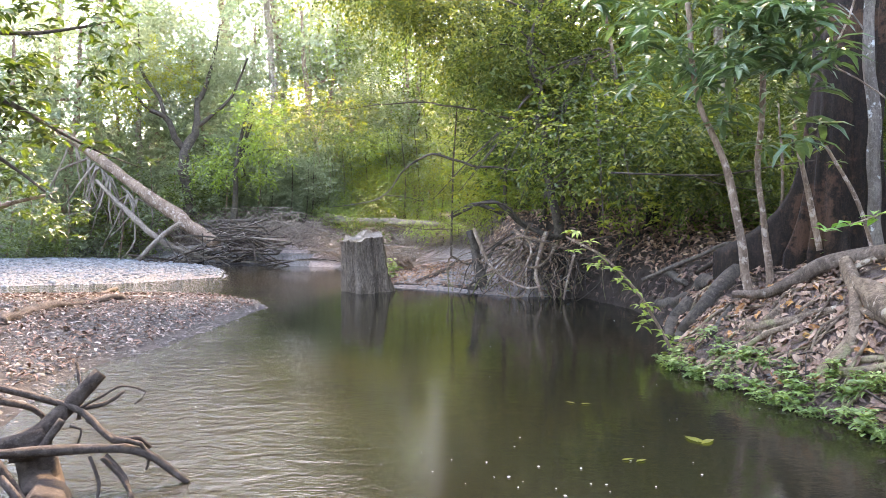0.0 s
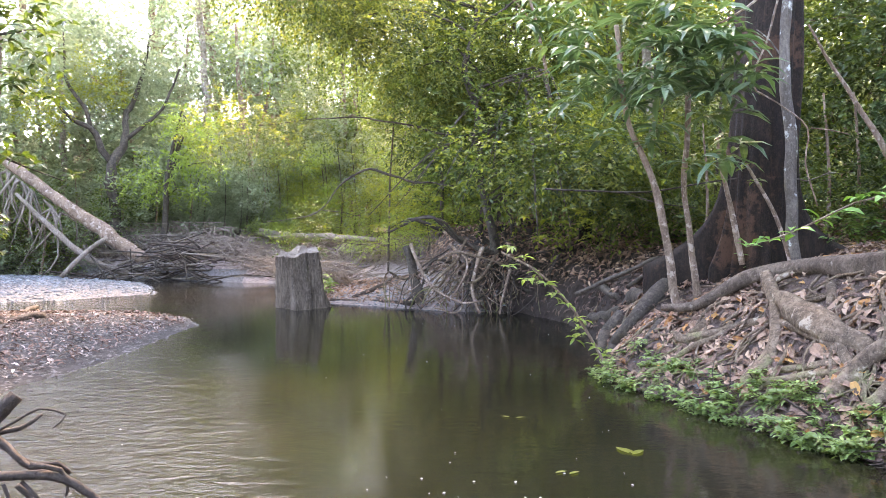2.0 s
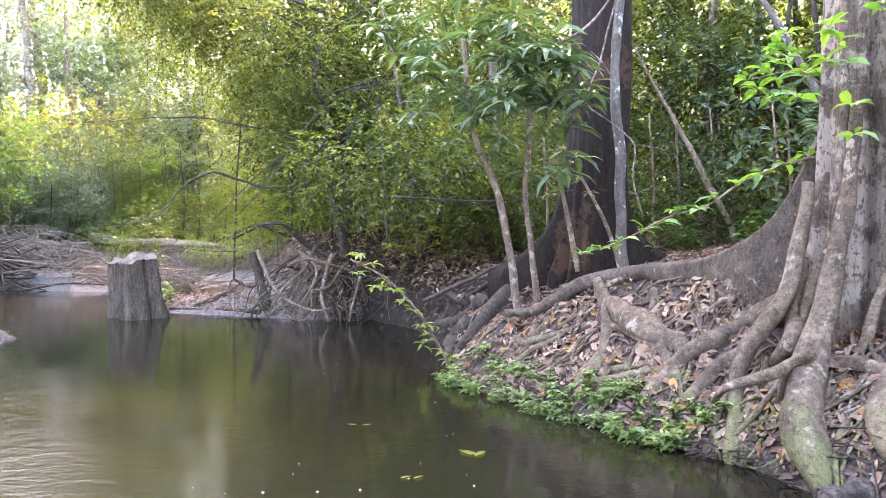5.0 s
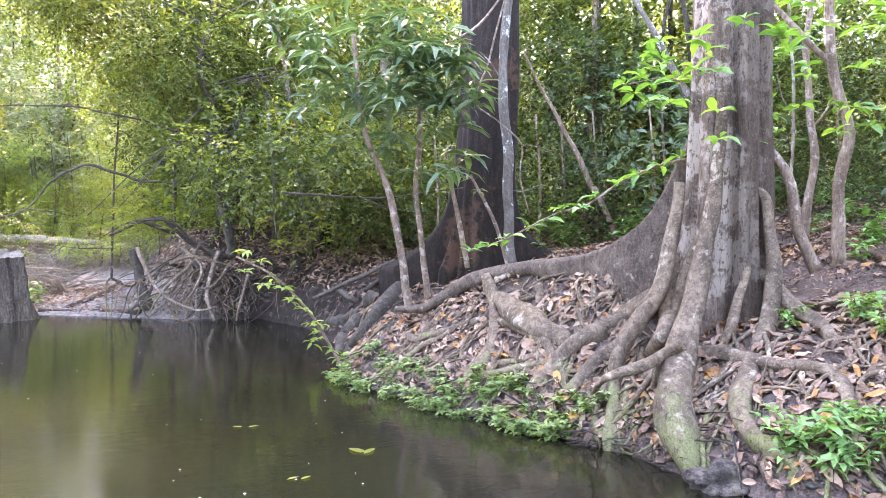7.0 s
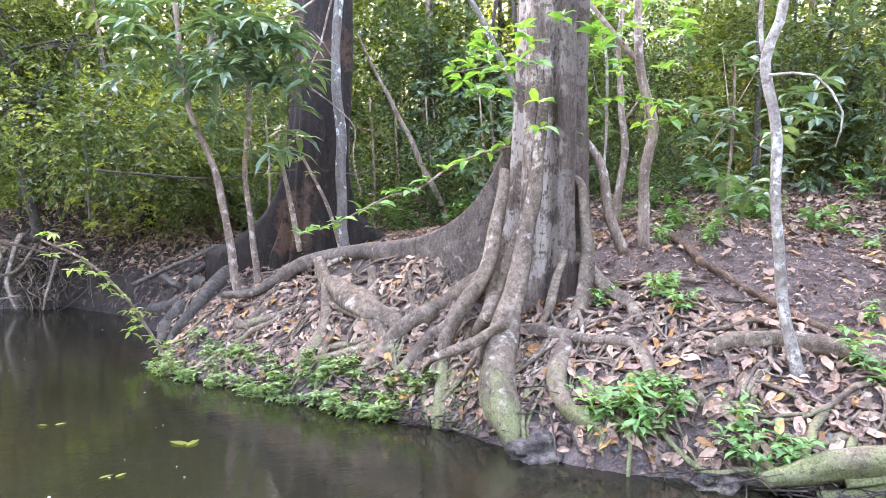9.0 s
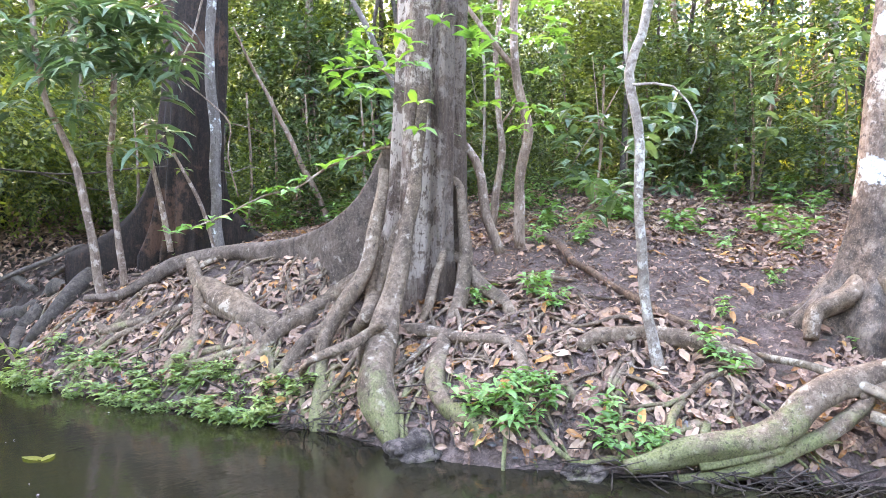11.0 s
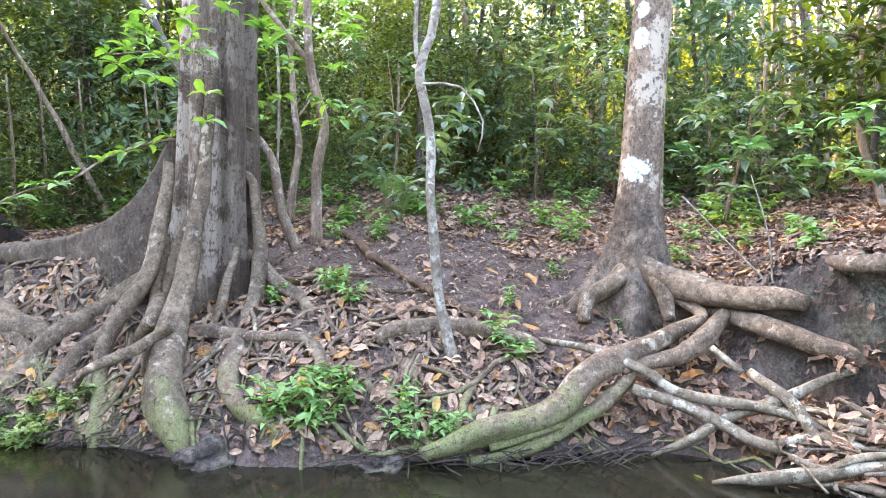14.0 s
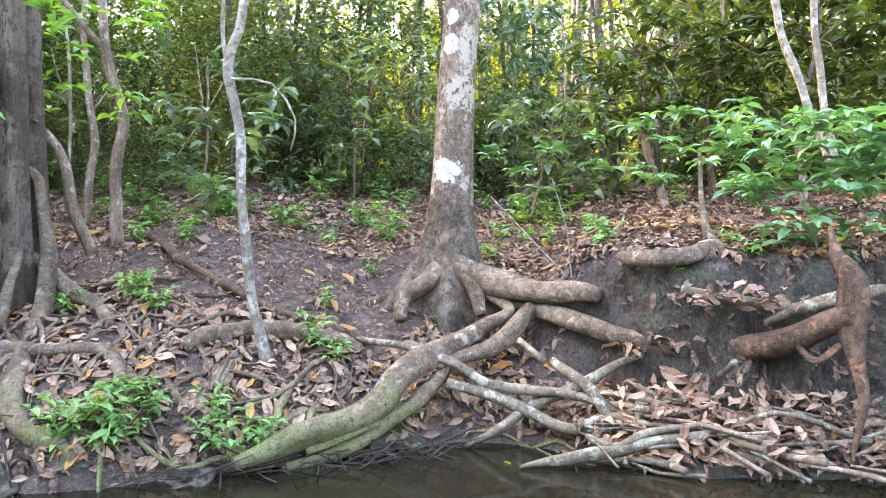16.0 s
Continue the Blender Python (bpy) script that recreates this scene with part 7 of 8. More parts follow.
# ---- sticks heaped at the bank foot ----
for k in range(60):
    m = np.array([rng.uniform(4.7, 5.25), rng.uniform(-2.0, 0.15), 0])
    m[2] = max(0.03, ground_at(m[0], m[1])) + rng.uniform(0.0, 0.14)
    line = stick(rng, m, rng.uniform(0.35, 1.1), rng.uniform(0.008, 0.024), 0.12, rng.choice([1.57, 1.9, 1.2, 0.5]))
    ob = thing("stick", line[0][:3], "dry brown stick in the drift at the bank foot", "stick", "sticks at the bank foot")
    limb("stem", line, wood.choice((POLE, DRIFTWOOD, BARK_STEM)), ob, sides=6, step=0.12, lump=0.1, seed=800 + k)
shapes = []
for k in range(260):
    s = rng.uniform(0, 1)
    x, y = np.interp(s, [0, 0.25, 0.5, 0.75, 1], [4.75, 4.05, 3.45, 3.1, 2.3]), np.interp(s, [0, 0.25, 0.5, 0.75, 1], [0.9, 2.1, 3.7, 5.1, 7.5])
    x += rng.uniform(-0.12, 0.25)
    shapes.append(tube(stick(rng, (x, y, max(0, ground_at(x, y)) + rng.uniform(0, 0.08)), rng.uniform(0.15, 0.5), rng.uniform(0.003, 0.008), 0.3), sides=4, step=0.1, seed=k))
twigs = new("twigs", mesh_of("twigs", *join(shapes)))
twigs.data.materials.append(DRIFT_DARK)
tagged(twigs, "wet dark twigs caught along the waterline", "twigs", kind="stuff")


# ---- stones ----
def stone(base, size, seed, label):
    bm = bmesh.new()
    bmesh.ops.create_icosphere(bm, subdivisions=4, radius=1)
    for v in bm.verts:
        k = 1 + 0.5 * noise.noise(v.co * 1.3 + Vector((seed, 0, 0))) + 0.32 * abs(noise.noise(v.co * 3.1 + Vector((0, seed, 0)))) - 0.16 * abs(noise.noise(v.co * 7 + Vector((0, 0, seed))))
        v.co = Vector((v.co.x * size[0], v.co.y * size[1], v.co.z * size[2])) * k + Vector(base)
    me = bpy.data.meshes.new("rock")
    bm.to_mesh(me)
    bm.free()
    me.polygons.foreach_set("use_smooth", [True] * len(me.polygons))
    me.materials.append(ROCK)
    return tagged(new("rock", me), label, "rock")


ROCK = bark_mat("rock", (0.014, 0.010, 0.008), (0.06, 0.045, 0.038), (0.17, 0.135, 0.115), patch=(0.16, 0.122, 0.105), patch_size=6, patch_cover=0.56, moss=0.25, stretch=(2, 2, 2), depth=0.04)
stone((3.50, 3.36, 0.02), (0.26, 0.16, 0.11), 1.0, "rough dark stone at the waterline by the mossy root")
stone((4.33, 3.47, 0.48), (0.32, 0.2, 0.13), 5.0, "flat mossy stone under the arched root")
stone((3.98, 2.36, 0.0), (0.22, 0.13, 0.05), 9.0, "low wet stone under the leaves at the waterline")


# ---- small plants ----
def herb_mesh(seed, stems, height, leaf, per=7):
    rng = np.random.default_rng(seed)
    tips = []
    for k in range(stems):
        a, l = rng.uniform(0, 6.28), height * rng.uniform(0.5, 1.1)
        e = np.array([math.cos(a) * l * 0.5, math.sin(a) * l * 0.5, l * 0.8])
        tips += [e, e * 0.65 + np.array([0, 0, 0.02]), e * 0.35]
    return whorls(seed, tips, per, leaf, 0.42, droop=0.2)


HERB = [mesh_of("herb_leaves", *herb_mesh(70 + k, 3, 0.24, 0.105, 5), smooth_shade=False) for k in range(3)]
HERB_BIG = [mesh_of("herb_leaves", *herb_mesh(80 + k, 4, 0.30, 0.10, 4), smooth_shade=False) for k in range(4)]
for me in HERB:
    me.materials.append(LEAF_WEED)
for me in HERB_BIG:
    me.materials.append(LEAF_HERB)


def herb(at, scale, meshes, label="fresh green seedling on the muddy bank", group="seedlings"):
    ob = thing("herb", (at[0], at[1], max(ground_at(at[0], at[1]), -0.02)), label, "plant", group)
    part("leaves", wood.choice(meshes), None, ob, where=pose(0, 0, 0, 0, 0, wood.uniform(0, 360)) @ Matrix.Scale(scale, 4))


for k in range(105):
    s = wood.uniform(0, 1)
    x, y = np.interp(s, [0, 0.3, 0.6, 0.8, 1], [2.25, 2.57, 2.85, 3.05, 3.22]) + wood.uniform(-0.08, 0.34), np.interp(s, [0, 0.3, 0.6, 0.8, 1], [7.6, 6.3, 5.4, 4.9, 4.5])
    herb((x - 0.06, y), wood.uniform(0.35, 0.85), HERB, "bright-green weeds along the waterline", "waterline weeds")
for at, s in (((3.84, 2.90, 0.13), 1.2), ((3.96, 2.88, 0.22), 1.1), ((4.10, 2.82, 0.29), 0.9), ((3.76, 3.02, 0.05), 0.9), ((4.24, 2.32, 0.21), 1.0), ((4.14, 2.16, 0.09), 0.9), ((3.87, 2.74, 0.03), 0.8), ((4.22, 2.08, 0.14), 0.8)):
    herb(at, s, HERB_BIG, "leafy green weeds at the foot of the roots", "root-foot weeds")
for at, s in (((8.12, 3.74, 1.51), 1.0), ((7.84, 3.40, 1.45), 0.9), ((5.03, 3.48, 0.94), 0.8), ((4.71, 3.91, 0.86), 0.6), ((5.64, 2.23, 0.83), 0.7), ((5.09, 2.03, 0.56), 1.0), ((7.59, 2.32, 1.32), 1.0), ((5.76, 1.30, 0.72), 0.5),
              ((7.15, 1.10, 1.19), 1.0), ((6.46, 2.09, 1.04), 0.7), ((9.15, 5.37, 1.89), 1.1), ((6.33, 4.48, 1.30), 1.2), ((6.73, 4.22, 1.36), 1.2), ((8.07, 0.85, 1.36), 1.0), ((6.20, -0.05, 1.36), 0.8), ((8.52, 10.34, 1.84), 0.9), ((6.58, 9.58, 1.56), 0.9),
              ((7.52, 2.28, 1.29), 1.0), ((8.08, 1.14, 1.37), 1.1), ((6.10, 0.02, 1.34), 1.2), ((7.74, 0.54, 1.33), 1.0), ((8.10, 4.61, 1.64), 1.0), ((6.39, 6.62, 1.44), 0.5)):
    herb(at, s, HERB_BIG)
for at, s in (((7.53, 3.43), 1.5), ((4.86, 3.41), 1.1), ((4.78, 3.16), 0.9), ((4.60, 3.78), 0.8), ((5.01, 1.90), 1.0), ((7.19, 2.85), 0.9), ((6.44, 4.01), 1.0), ((5.61, -0.18), 0.6), ((5.47, -0.49), 0.5), ((5.65, -1.02), 0.8), ((5.86, -0.90), 0.7), ((7.06, 0.15), 1.0), ((6.17, 6.44), 0.7)):
    herb(at, s, HERB_BIG)
for at, s in (((4.05, 2.75), 1.0), ((3.74, 2.84), 1.2), ((3.68, 3.02), 1.1), ((4.26, 2.05), 1.0), ((4.11, 2.32), 0.9)):
    herb(at, s, HERB_BIG, "leafy green weeds at the foot of the roots", "root-foot weeds")
for at in ((-1.37, 18.93, 0.25), (-1.17, 17.38, 0.08), (-1.53, 19.15, 0.09)):
    herb((at[0], at[1] - 0.4), 2.2, HERB, "bright-green shoots beside the stump", "shoots by the stump")
for k in range(70):
    x, y = polar(wood.uniform(24, 98), wood.uniform(8.5, 12.5))
    herb((x, y), wood.uniform(0.8, 1.8), HERB_BIG, "low green plant on the forest floor", "forest floor plants")

# ---- things afloat ----
for k, at in enumerate(((1.66, 4.85, 0.00), (1.03, 5.86, 0.00), (1.69, 4.84, 0.00), (1.07, 5.84, 0.00), (1.14, 4.47, 0.00), (1.67, 4.82, 0.00), (1.06, 4.50, 0.00), (4.63, 0.55, 0.00), (4.85, -0.92, 0.00))):
    L = np.array([0.16 if k in (0, 2, 5) else 0.09])
    a = wood.uniform(0, 3)
    ob = new("floating_leaf", mesh_of("floating_leaf", *blades(np.array([[at[0], at[1], 0.006]]), np.array([[math.cos(a), math.sin(a), 0.0]]), np.array([[0, 0, 1.0]]), L, L * 0.35, curl=0.03, fold=0.04), smooth_shade=False))
    ob.data.materials.append(LEAF_YELLOW)
    tagged(ob, "yellow-green leaf afloat on the creek", "leaf", "floating leaves")
rng = np.random.default_rng(5)
fx = np.concatenate([rng.normal((0.9, 4.2), (0.5, 0.35), (26, 2)), rng.uniform((-2, 4), (2.5, 13), (60, 2))])
fd = np.stack([np.cos(np.arange(len(fx))), np.sin(np.arange(len(fx))), np.zeros(len(fx))], 1)
fl = rng.uniform(0.008, 0.024, len(fx))
specks = new("foam_specks", mesh_of("foam_specks", *blades(np.column_stack([fx, np.full(len(fx), 0.005)]), fd, np.tile([[0, 0, 1.0]], (len(fx), 1)), fl, fl * 0.7, curl=0.05, fold=0.05), smooth_shade=False))
specks.data.materials.append(FOAM)
tagged(specks, "white specks of foam and petals afloat", "foam", kind="stuff")

# ---- leaves hanging in from the other bank ----
bough = thing("overhanging_bough", (-4.32, 6.73, 2.85), "dark leafy bough hanging over the bar", "branch")
lines = [[(*(-4.54, 6.59, 2.82), 0.04), (*(-3.95, 6.96, 2.48), 0.025), (*(-3.58, 7.38, 2.20), 0.012), (*(-3.10, 7.59, 1.99), 0.005)], [(*(-4.53, 6.59, 3.12), 0.03), (*(-3.86, 7.01, 3.22), 0.02), (*(-3.32, 7.50, 3.46), 0.008)], [(*(-4.54, 6.58, 2.42), 0.03), (*(-3.96, 6.95, 1.89), 0.015), (*(-3.72, 7.08, 1.63), 0.006)]]
for line in lines:
    limb("branch", line, BARK_SHADY, bough, sides=6, step=0.15)
spots = np.concatenate([spots_in(41, 80, (-4.12, 6.39, 2.15), (-3.82, 7.48, 3.90)), spots_in(42, 40, (-3.51, 6.74, 2.65), (-3.10, 7.81, 4.01)), along(lines[0], 12, 0.1, 3), along(lines[2], 10, 0.12, 4)])
part("leaves", mesh_of("leaves", *whorls(43, spots, 7, 0.15, 0.4, droop=0.6), smooth_shade=False), LEAF_DARK, bough, "dark drooping leaves")
bush = thing("bank_bush", (-6.52, 11.25, 1.36), "olive-green bush leaning over the bar", "bush")
bush.location.z = ground_at(bush.location.x, bush.location.y)
part("leaves", mesh_of("leaves", *whorls(44, np.concatenate([spots_in(45, 60, (-6.86, 10.57, 1.37), (-6.23, 12.09, 2.56)), spots_in(46, 26, (-6.26, 10.94, 1.12), (-5.71, 12.12, 1.82))]), 7, 0.16, 0.4, droop=0.5), smooth_shade=False), LEAF_DARK, bush, "olive-green leaves")
limb("stem", [(*(-7.20, 10.82, 0.79), 0.05), (*(-6.83, 11.06, 1.54), 0.04), (*(-6.04, 11.51, 1.89), 0.015)], BARK_STEM, bush, sides=6)
switch = whorls(47, along([(2.58, 8.20, -0.03, 0.01), (2.40, 8.26, 0.32, 0.01), (2.16, 8.33, 0.69, 0.01), (1.79, 8.41, 1.07, 0.01), (1.41, 8.48, 1.27, 0.01)], 20, 0.08, 5), 6, 0.15, 0.32, droop=0.35)
part("leaves", mesh_of("leaves", *switch, smooth_shade=False), LEAF_FEATHER, leafy_switch, "yellow-green leaves")


# ---- fallen leaves ----
def litter(name, seed, n, lo, hi, size, test, label, material=LITTER, kind="stuff", lift=0.03, curl=0.28):
    rng = np.random.default_rng(seed)
    xy = rng.uniform(lo, hi, (n, 2))
    z = ground_height(xy[:, 0], xy[:, 1])
    keep = test(xy[:, 0], xy[:, 1], z)
    xy, z = xy[keep], z[keep]
    e = 0.05
    nx = -(ground_height(xy[:, 0] + e, xy[:, 1]) - ground_height(xy[:, 0] - e, xy[:, 1])) / (2 * e)
    ny = -(ground_height(xy[:, 0], xy[:, 1] + e) - ground_height(xy[:, 0], xy[:, 1] - e)) / (2 * e)
    k = len(z)
    nrm = unit(np.stack([nx, ny, np.ones(k)], 1) + rng.normal(0, 0.28, (k, 3)))
    d = unit(np.cross(nrm, rng.normal(0, 1, (k, 3))))
    L = size * rng.uniform(0.5, 1.25, k)
    p = np.stack([xy[:, 0], xy[:, 1], z + 0.012 + rng.uniform(0, lift, k)], 1) - d * L[:, None] * 0.5
    ob = new(name, mesh_of(name, *blades(p, d, nrm, L, L * rng.uniform(0.24, 0.44, k), curl=curl, fold=0.2, fine="round" if lo[0] > 2 else True), smooth_shade=False))
    ob.data.materials.append(material)
    return tagged(ob, label, "leaves", kind=kind)


def ragged(x, y, s=1.0):
    """Where leaves have gathered, 0 to 1."""
    return 0.5 + 0.5 * np.sin(x * 2.3 * s + 1.7 * np.sin(y * 1.9 * s)) * np.sin(y * 2.7 * s + 1.3 * np.sin(x * 2.1 * s))


def on_bank(x, y, z):
    gathered = ragged(x, y) + 0.5 * ragged(x * 1.7, y * 1.3, 2.0)
    bare = smooth(1.3, 2.1, y) * smooth(5.2, 4.4, y) * smooth(5.0, 5.4, x) * smooth(7.6, 6.6, x)
    wall = smooth(0.5, -0.1, y) * smooth(0.35, 0.5, z) * smooth(1.3, 1.15, z)
    return (z > 0.03) & (inside_depth(x, y, LAND_RIGHT) > 0.02) & (gathered > 0.45 + 0.9 * bare + 1.4 * wall)


litter("fallen_leaves", 1, 30000, (2.2, -3.5), (10, 10), 0.135, on_bank, "pinkish-brown dry leaves strewn over the bank")
litter("fallen_leaves", 2, 3000, (2.2, -3.5), (8, 9.5), 0.125, on_bank, "orange and yellow dry leaves among the litter", LITTER_ORANGE)
litter("fallen_leaves", 14, 9000, (-12, 3.0), (-2.6, 14), 0.10, lambda x, y, z: (z > 0.03) & (inside_depth(x, y, LAND_LEFT) > 0.1), "dark crumbled leaves on the bar", LITTER_DARK)
litter("fallen_leaves", 5, 14000, (2.2, -3.5), (12, 12), 0.09, lambda x, y, z: z > 0.05, "dark crumbled leaves on the soil", LITTER_DARK)
litter("fallen_leaves", 6, 5000, (9, -3.5), (15, 13), 0.17, lambda x, y, z: z > 0.05, "brown leaves under the woods")
litter("fallen_leaves", 3, 9000, (1.0, 9.0), (14, 22), 0.18, lambda x, y, z: z > 0.9, "brown dry leaves on the shady cove bank")
litter("fallen_leaves", 4, 11000, (-12, 3.0), (-2.6, 14), 0.085, lambda x, y, z: (z > 0.03) & (ragged(x, y, 1.3) > 0.25) & (inside_depth(x, y, LAND_LEFT) > 0.1), "pale bleached leaves strewn over the dark bar", LITTER_PALE, curl=0.1)
litter("fallen_leaves", 7, 900, (4.6, -2.4), (5.35, 0.3), 0.13, lambda x, y, z: (z > -0.02) & (z < 0.5), "dry leaves caught among the heaped sticks", lift=0.22)
litter("fallen_leaves", 8, 3000, (1.0, 8.4), (5, 15.5), 0.12, lambda x, y, z: (z > 0.05) & (z < 1.45), "dark crumbled leaves on the undercut bank", LITTER_DARK)
litter("fallen_leaves", 15, 2600, (1.5, 8.6), (5.5, 15.5), 0.14, lambda x, y, z: (z > 0.6) & (z < 1.5) & (ragged(x, y, 1.4) > 0.35), "brown dry leaves lying on the cove slope")
litter("fallen_leaves", 9, 2600, (4.6, -3), (7, 0.8), 0.07, lambda x, y, z: (z > 0.1) & (z < 1.5), "crumbs of leaf and bark on the mud wall", LITTER_DARK)
litter("fallen_leaves", 10, 2600, (-2.5, 13.6), (2.5, 19), 0.13, lambda x, y, z: (z > 0.03) & (z < 1.2), "leaves and bits of bark on the strand")
litter("fallen_leaves", 11, 1600, (1.5, 9.2), (5, 15), 0.15, lambda x, y, z: (z > 1.15), "brown dry leaves on the lip of the cove bank", lift=0.12)
litter("fallen_leaves", 12, 3200, (4.8, 1.2), (8.2, 5.4), 0.06, lambda x, y, z: z > 0.5, "small brown leaf bits on the bare slope")
litter("fallen_leaves", 13, 6000, (2.0, -3), (5.3, 8), 0.10, lambda x, y, z: (z > -0.03) & (z < 0.16), "wet dark leaves along the waterline", LITTER_DARK)

# dry leaves caught on the sticks and ledges of the mud wall
rng = np.random.default_rng(500)
caught = np.concatenate([np.array(c) + rng.normal(0, 1, (n, 3)) * (0.06, 0.12, 0.03) for c, n in (((5.24, -0.86, 1.08), 22), ((5.20, -0.62, 1.02), 12), ((5.22, -1.02, 1.00), 14), ((5.34, -0.30, 0.66), 20), ((5.26, -0.52, 0.70), 10))])
caught[:, 2] = np.maximum(caught[:, 2], ground_height(caught[:, 0], caught[:, 1]) + 0.01)
d = unit(rng.normal(0, 1, caught.shape) * (1, 1, 0.35))
L = rng.uniform(0.09, 0.17, len(d))
ob = new("fallen_leaves", mesh_of("fallen_leaves", *blades(caught - d * L[:, None] * 0.5, d, unit(rng.normal(0, 0.4, d.shape) + (-0.5, 0, 1)), L, L * 0.36, curl=0.25, fold=0.2, fine="round"), smooth_shade=False))
ob.data.materials.append(LITTER)
tagged(ob, "pinkish-brown dry leaves caught on the mud wall", "leaves", kind="stuff")

# single large leaves lying on top
SINGLE = []
for k in range(6):
    L = np.array([0.16 + 0.015 * k])
    me = mesh_of("fallen_leaf", *blades(np.array([[-L[0] / 2, 0, 0.01]]), np.array([[1.0, 0, 0]]), np.array([[0, 0.1, 1.0]]), L, L * (0.34 + 0.03 * k), curl=0.2, fold=0.12, fine="round"), smooth_shade=False)
    me.materials.append((LITTER_ORANGE, LITTER, LEAF_GOLD)[k % 3])
    SINGLE.append(me)
for k in range(150):
    x, y = wood.uniform(3.0, 6.6), wood.uniform(-1.8, 7.0)
    z = ground_at(x, y)
    if z < 0.08:
        continue
    ob = new("fallen_leaf", SINGLE[k % 6] if k % 6 not in (2, 5) or k % 4 == 0 else SINGLE[1])
    up = Vector((ground_at(x - 0.06, y) - ground_at(x + 0.06, y), ground_at(x, y - 0.06) - ground_at(x, y + 0.06), 0.12)).normalized()
    ob.matrix_world = Matrix.Translation((x, y, z + 0.03)) @ up.to_track_quat("Z", "Y").to_matrix().to_4x4() @ pose(0, 0, 0, wood.uniform(-12, 12), wood.uniform(-12, 12), wood.uniform(0, 360))
    tagged(ob, ("large orange-brown dry leaf on the bank", "large pinkish-brown dry leaf on the bank", "yellow fallen leaf on the bank")[SINGLE.index(ob.data) % 3], "leaf", "large fallen leaves")
# leafy boughs hanging over the cove's edge
for k, (lo, hi, n, dist) in enumerate((((-0.9, -0.1), (5.9, 3.7), 40, 13.2), ((5.9, 0.8), (11.5, 5.1), 26, 13.0), ((11.1, -0.9), (17.0, 3.5), 26, 11.4), ((2.8, 3.6), (15.3, 9.5), 50, 13.6))):
    spots = spots_fan(150 + k, n, lo, hi, dist, dist + 1.2)
    root = Vector((tree_cove.location.x + 0.3 * k, tree_cove.location.y, tree_cove.location.z + 2.6 + 0.4 * k))
    ob = thing("overhanging_bough", root, "thin leafy bough hanging over the cove", "branch", "cove boughs")
    for j in range(0, n, 9):
        limb("branch", [(*root, 0.03), (*((np.array(root) + spots[j]) / 2 + np.array([0, 0, 0.4])), 0.018), (*spots[j], 0.006)], BARK_SHADY, ob, sides=5, step=0.2, kink=0.8, seed=j)
    part("leaves", mesh_of("leaves", *whorls(160 + k, spots, 8, 0.13, 0.42, droop=0.4), smooth_shade=False), LEAF_MID if k % 2 else LEAF_YELLOW, ob, "small green leaves")

# leaves in the thin arching branches
tips = np.concatenate([along([(*(0.83, 13.98, 1.80), 0.01), (*(0.47, 13.99, 1.71), 0.01), (*(0.06, 14.00, 1.47), 0.01)], 12, 0.25, 21), along([(*(0.18, 15.00, 2.70), 0.01), (*(-0.42, 14.99, 2.73), 0.01), (*(-0.78, 14.98, 2.45), 0.01), (*(-1.14, 14.96, 1.94), 0.01)], 10, 0.3, 22)])
part("leaves", mesh_of("leaves", *whorls(61, tips, 6, 0.13, 0.4, droop=0.3), smooth_shade=False), LEAF_YELLOW, arch, "yellow-green leaves")

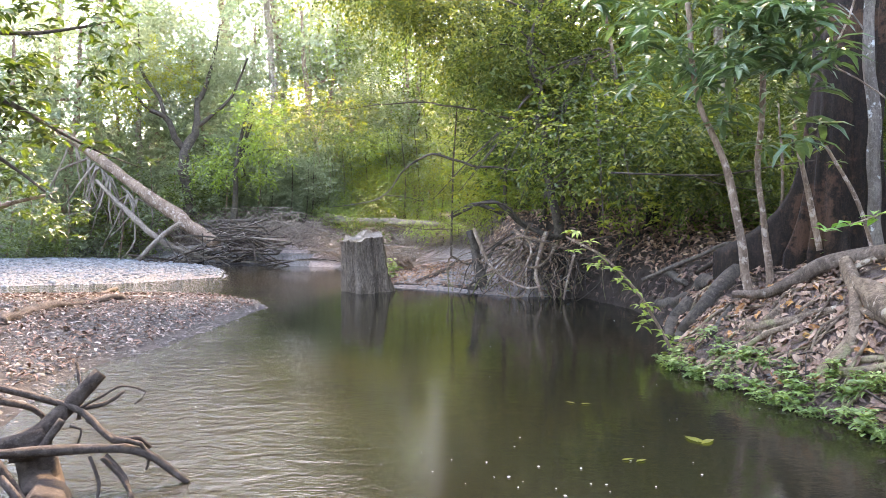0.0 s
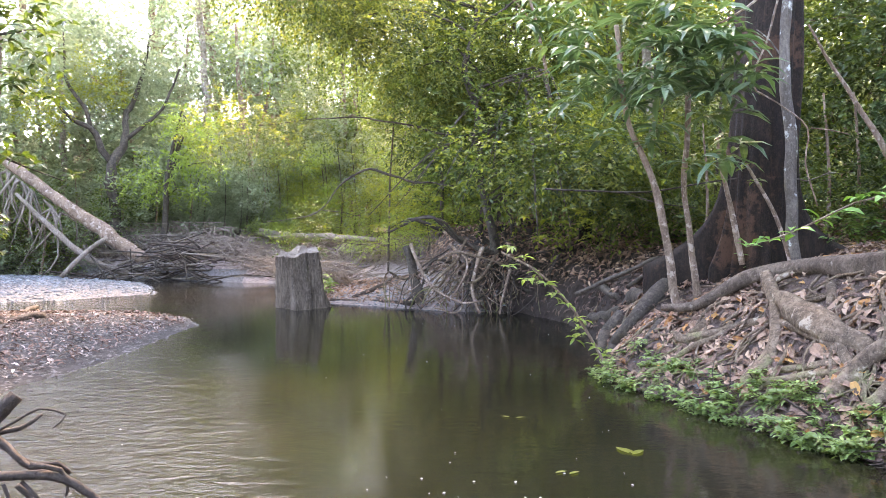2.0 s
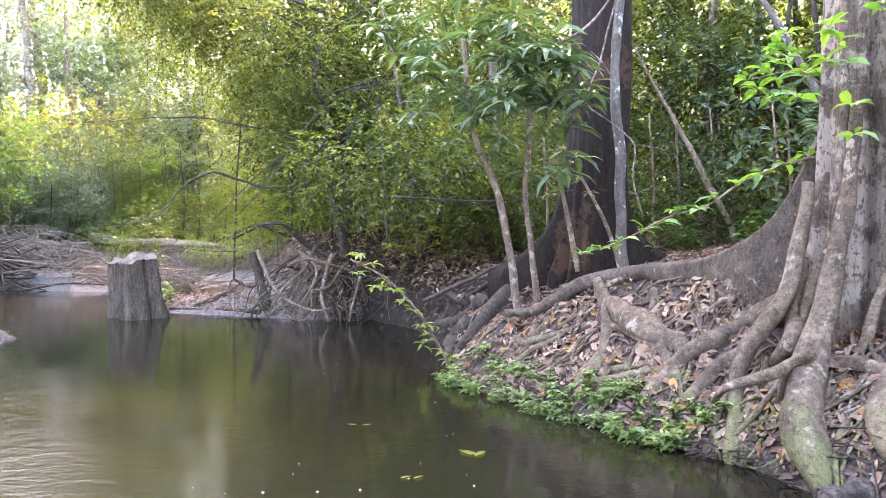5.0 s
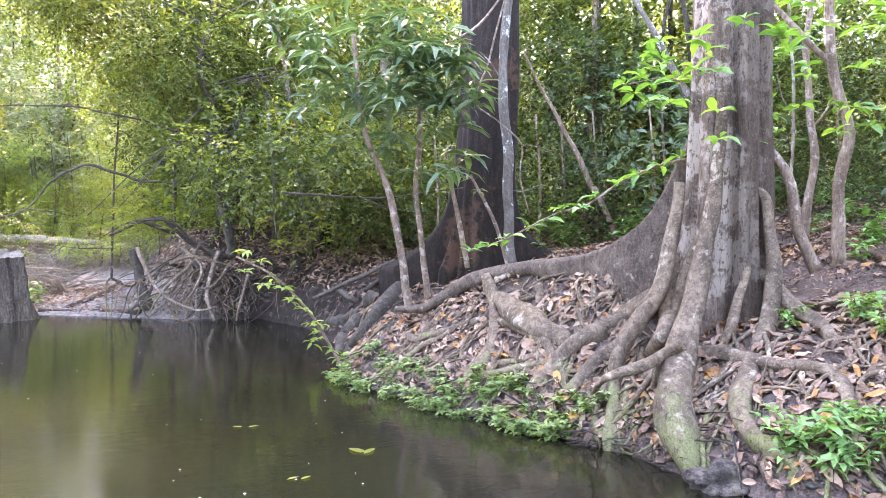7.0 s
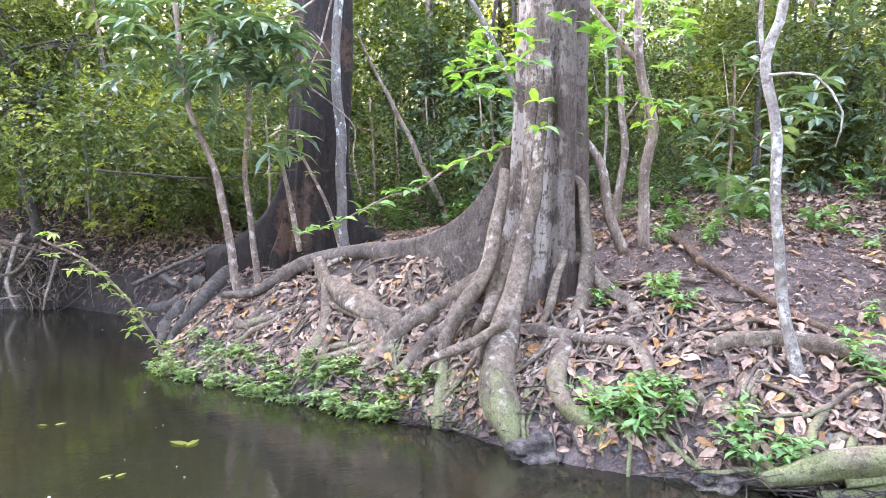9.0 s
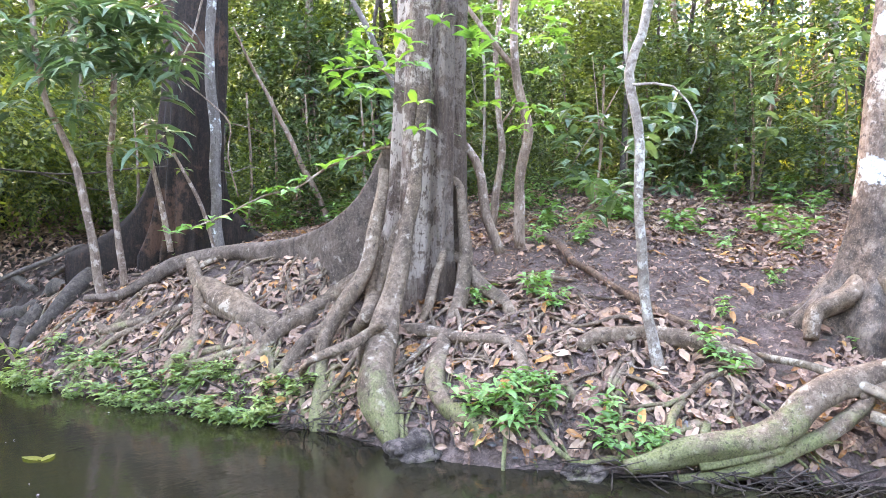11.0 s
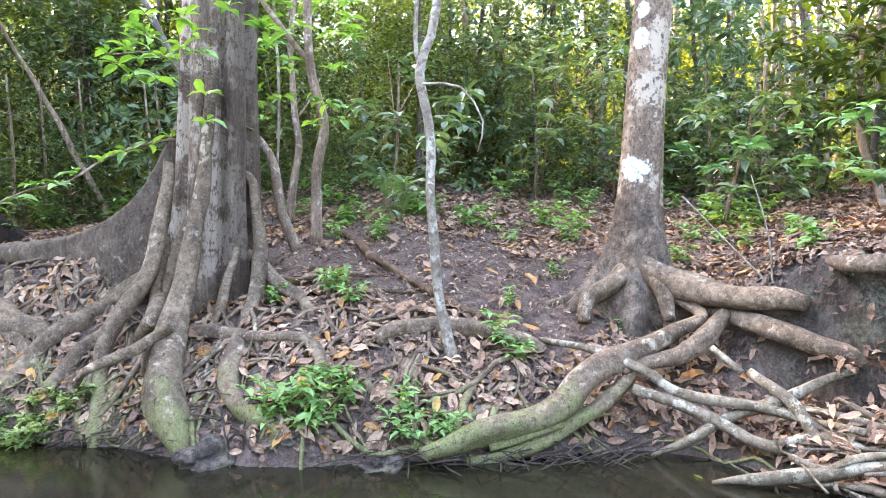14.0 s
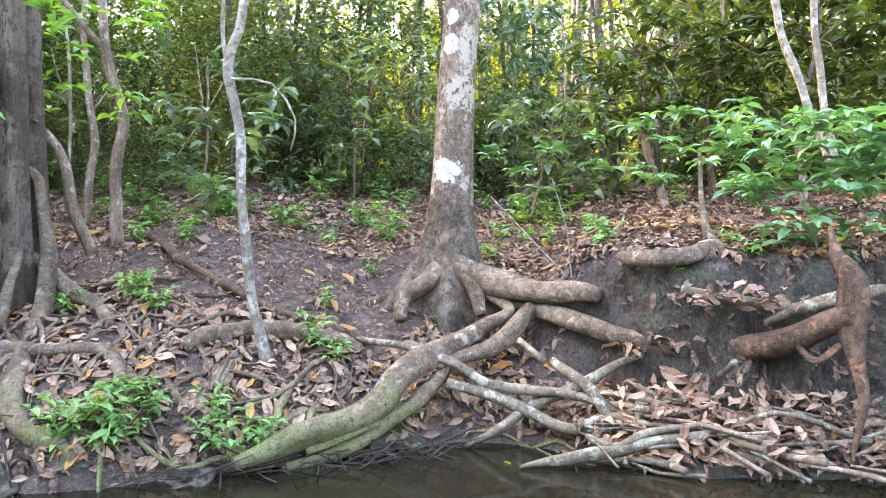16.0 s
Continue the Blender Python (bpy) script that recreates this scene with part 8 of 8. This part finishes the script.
# ---- pebbles ----
def pebble_field(seed, n, lo, hi, small, large, keep, material, label):
    """Loose stones, each an uneven lump sunk a little into the ground."""
    rng = np.random.default_rng(seed)
    xy = rng.uniform(lo, hi, (n, 2))
    xy = xy[keep(xy[:, 0], xy[:, 1])]
    n = len(xy)
    size = rng.uniform(small, large, n) * np.where(rng.random(n) < 0.06, 1.8, 1)
    gem = np.array([(1, 0, 0), (-1, 0, 0), (0, 1, 0), (0, -1, 0), (0, 0, 0.7), (0, 0, -0.4), (0.6, 0.6, 0.35), (-0.6, 0.6, 0.35), (-0.6, -0.6, 0.35), (0.6, -0.6, 0.35)])
    faces = np.array([(4, 6, 0), (4, 0, 9), (4, 9, 3), (4, 3, 8), (4, 8, 1), (4, 1, 7), (4, 7, 2), (4, 2, 6), (6, 2, 0), (7, 1, 2), (8, 3, 1), (9, 0, 3)])
    turn = rng.uniform(0, 6.28, n)
    v = gem[None] * rng.uniform(0.75, 1.25, (n, 10, 1)) * size[:, None, None] * np.array([1.3, 1.0, 0.8])
    v = np.stack([v[..., 0] * np.cos(turn)[:, None] - v[..., 1] * np.sin(turn)[:, None] + xy[:, :1], v[..., 0] * np.sin(turn)[:, None] + v[..., 1] * np.cos(turn)[:, None] + xy[:, 1:], v[..., 2] + ground_height(xy[:, 0], xy[:, 1])[:, None]], -1)
    ob = new("pebbles", mesh_of("pebbles", v.reshape(-1, 3), (faces[None] + (np.arange(n) * 10)[:, None, None]).reshape(-1, 3)))
    ob.data.materials.append(material)
    tagged(ob, label, "gravel", kind="stuff")


pebble_field(88, 7000, (-15, 15.2), (-5, 24), 0.015, 0.05, lambda x, y: inside_depth(x, y, LAND_GRAVEL) > -0.1, PEBBLE, "grey pebbles of the gravel bar")
pebble_field(89, 16000, (-9, 2.5), (-2.4, 14.2), 0.006, 0.026, lambda x, y: (inside_depth(x, y, LAND_LEFT) > -0.12) & (inside_depth(x, y, LAND_LEFT) < 1.6), PEBBLE_DARK, "dark gravel along the edge of the bar")
pebble_field(90, 5000, (2.0, -2.5), (5.2, 8.5), 0.006, 0.024, lambda x, y: (inside_depth(x, y, LAND_RIGHT) > -0.1) & (inside_depth(x, y, LAND_RIGHT) < 0.4), PEBBLE_DARK, "dark gravel along the foot of the bank")
pebble_field(91, 5000, (-3, 13.2), (2.4, 19), 0.008, 0.03, lambda x, y: (inside_depth(x, y, LAND_RIGHT) > -0.1) & (inside_depth(x, y, LAND_RIGHT) < 2.4), PEBBLE, "grey gravel on the strand")
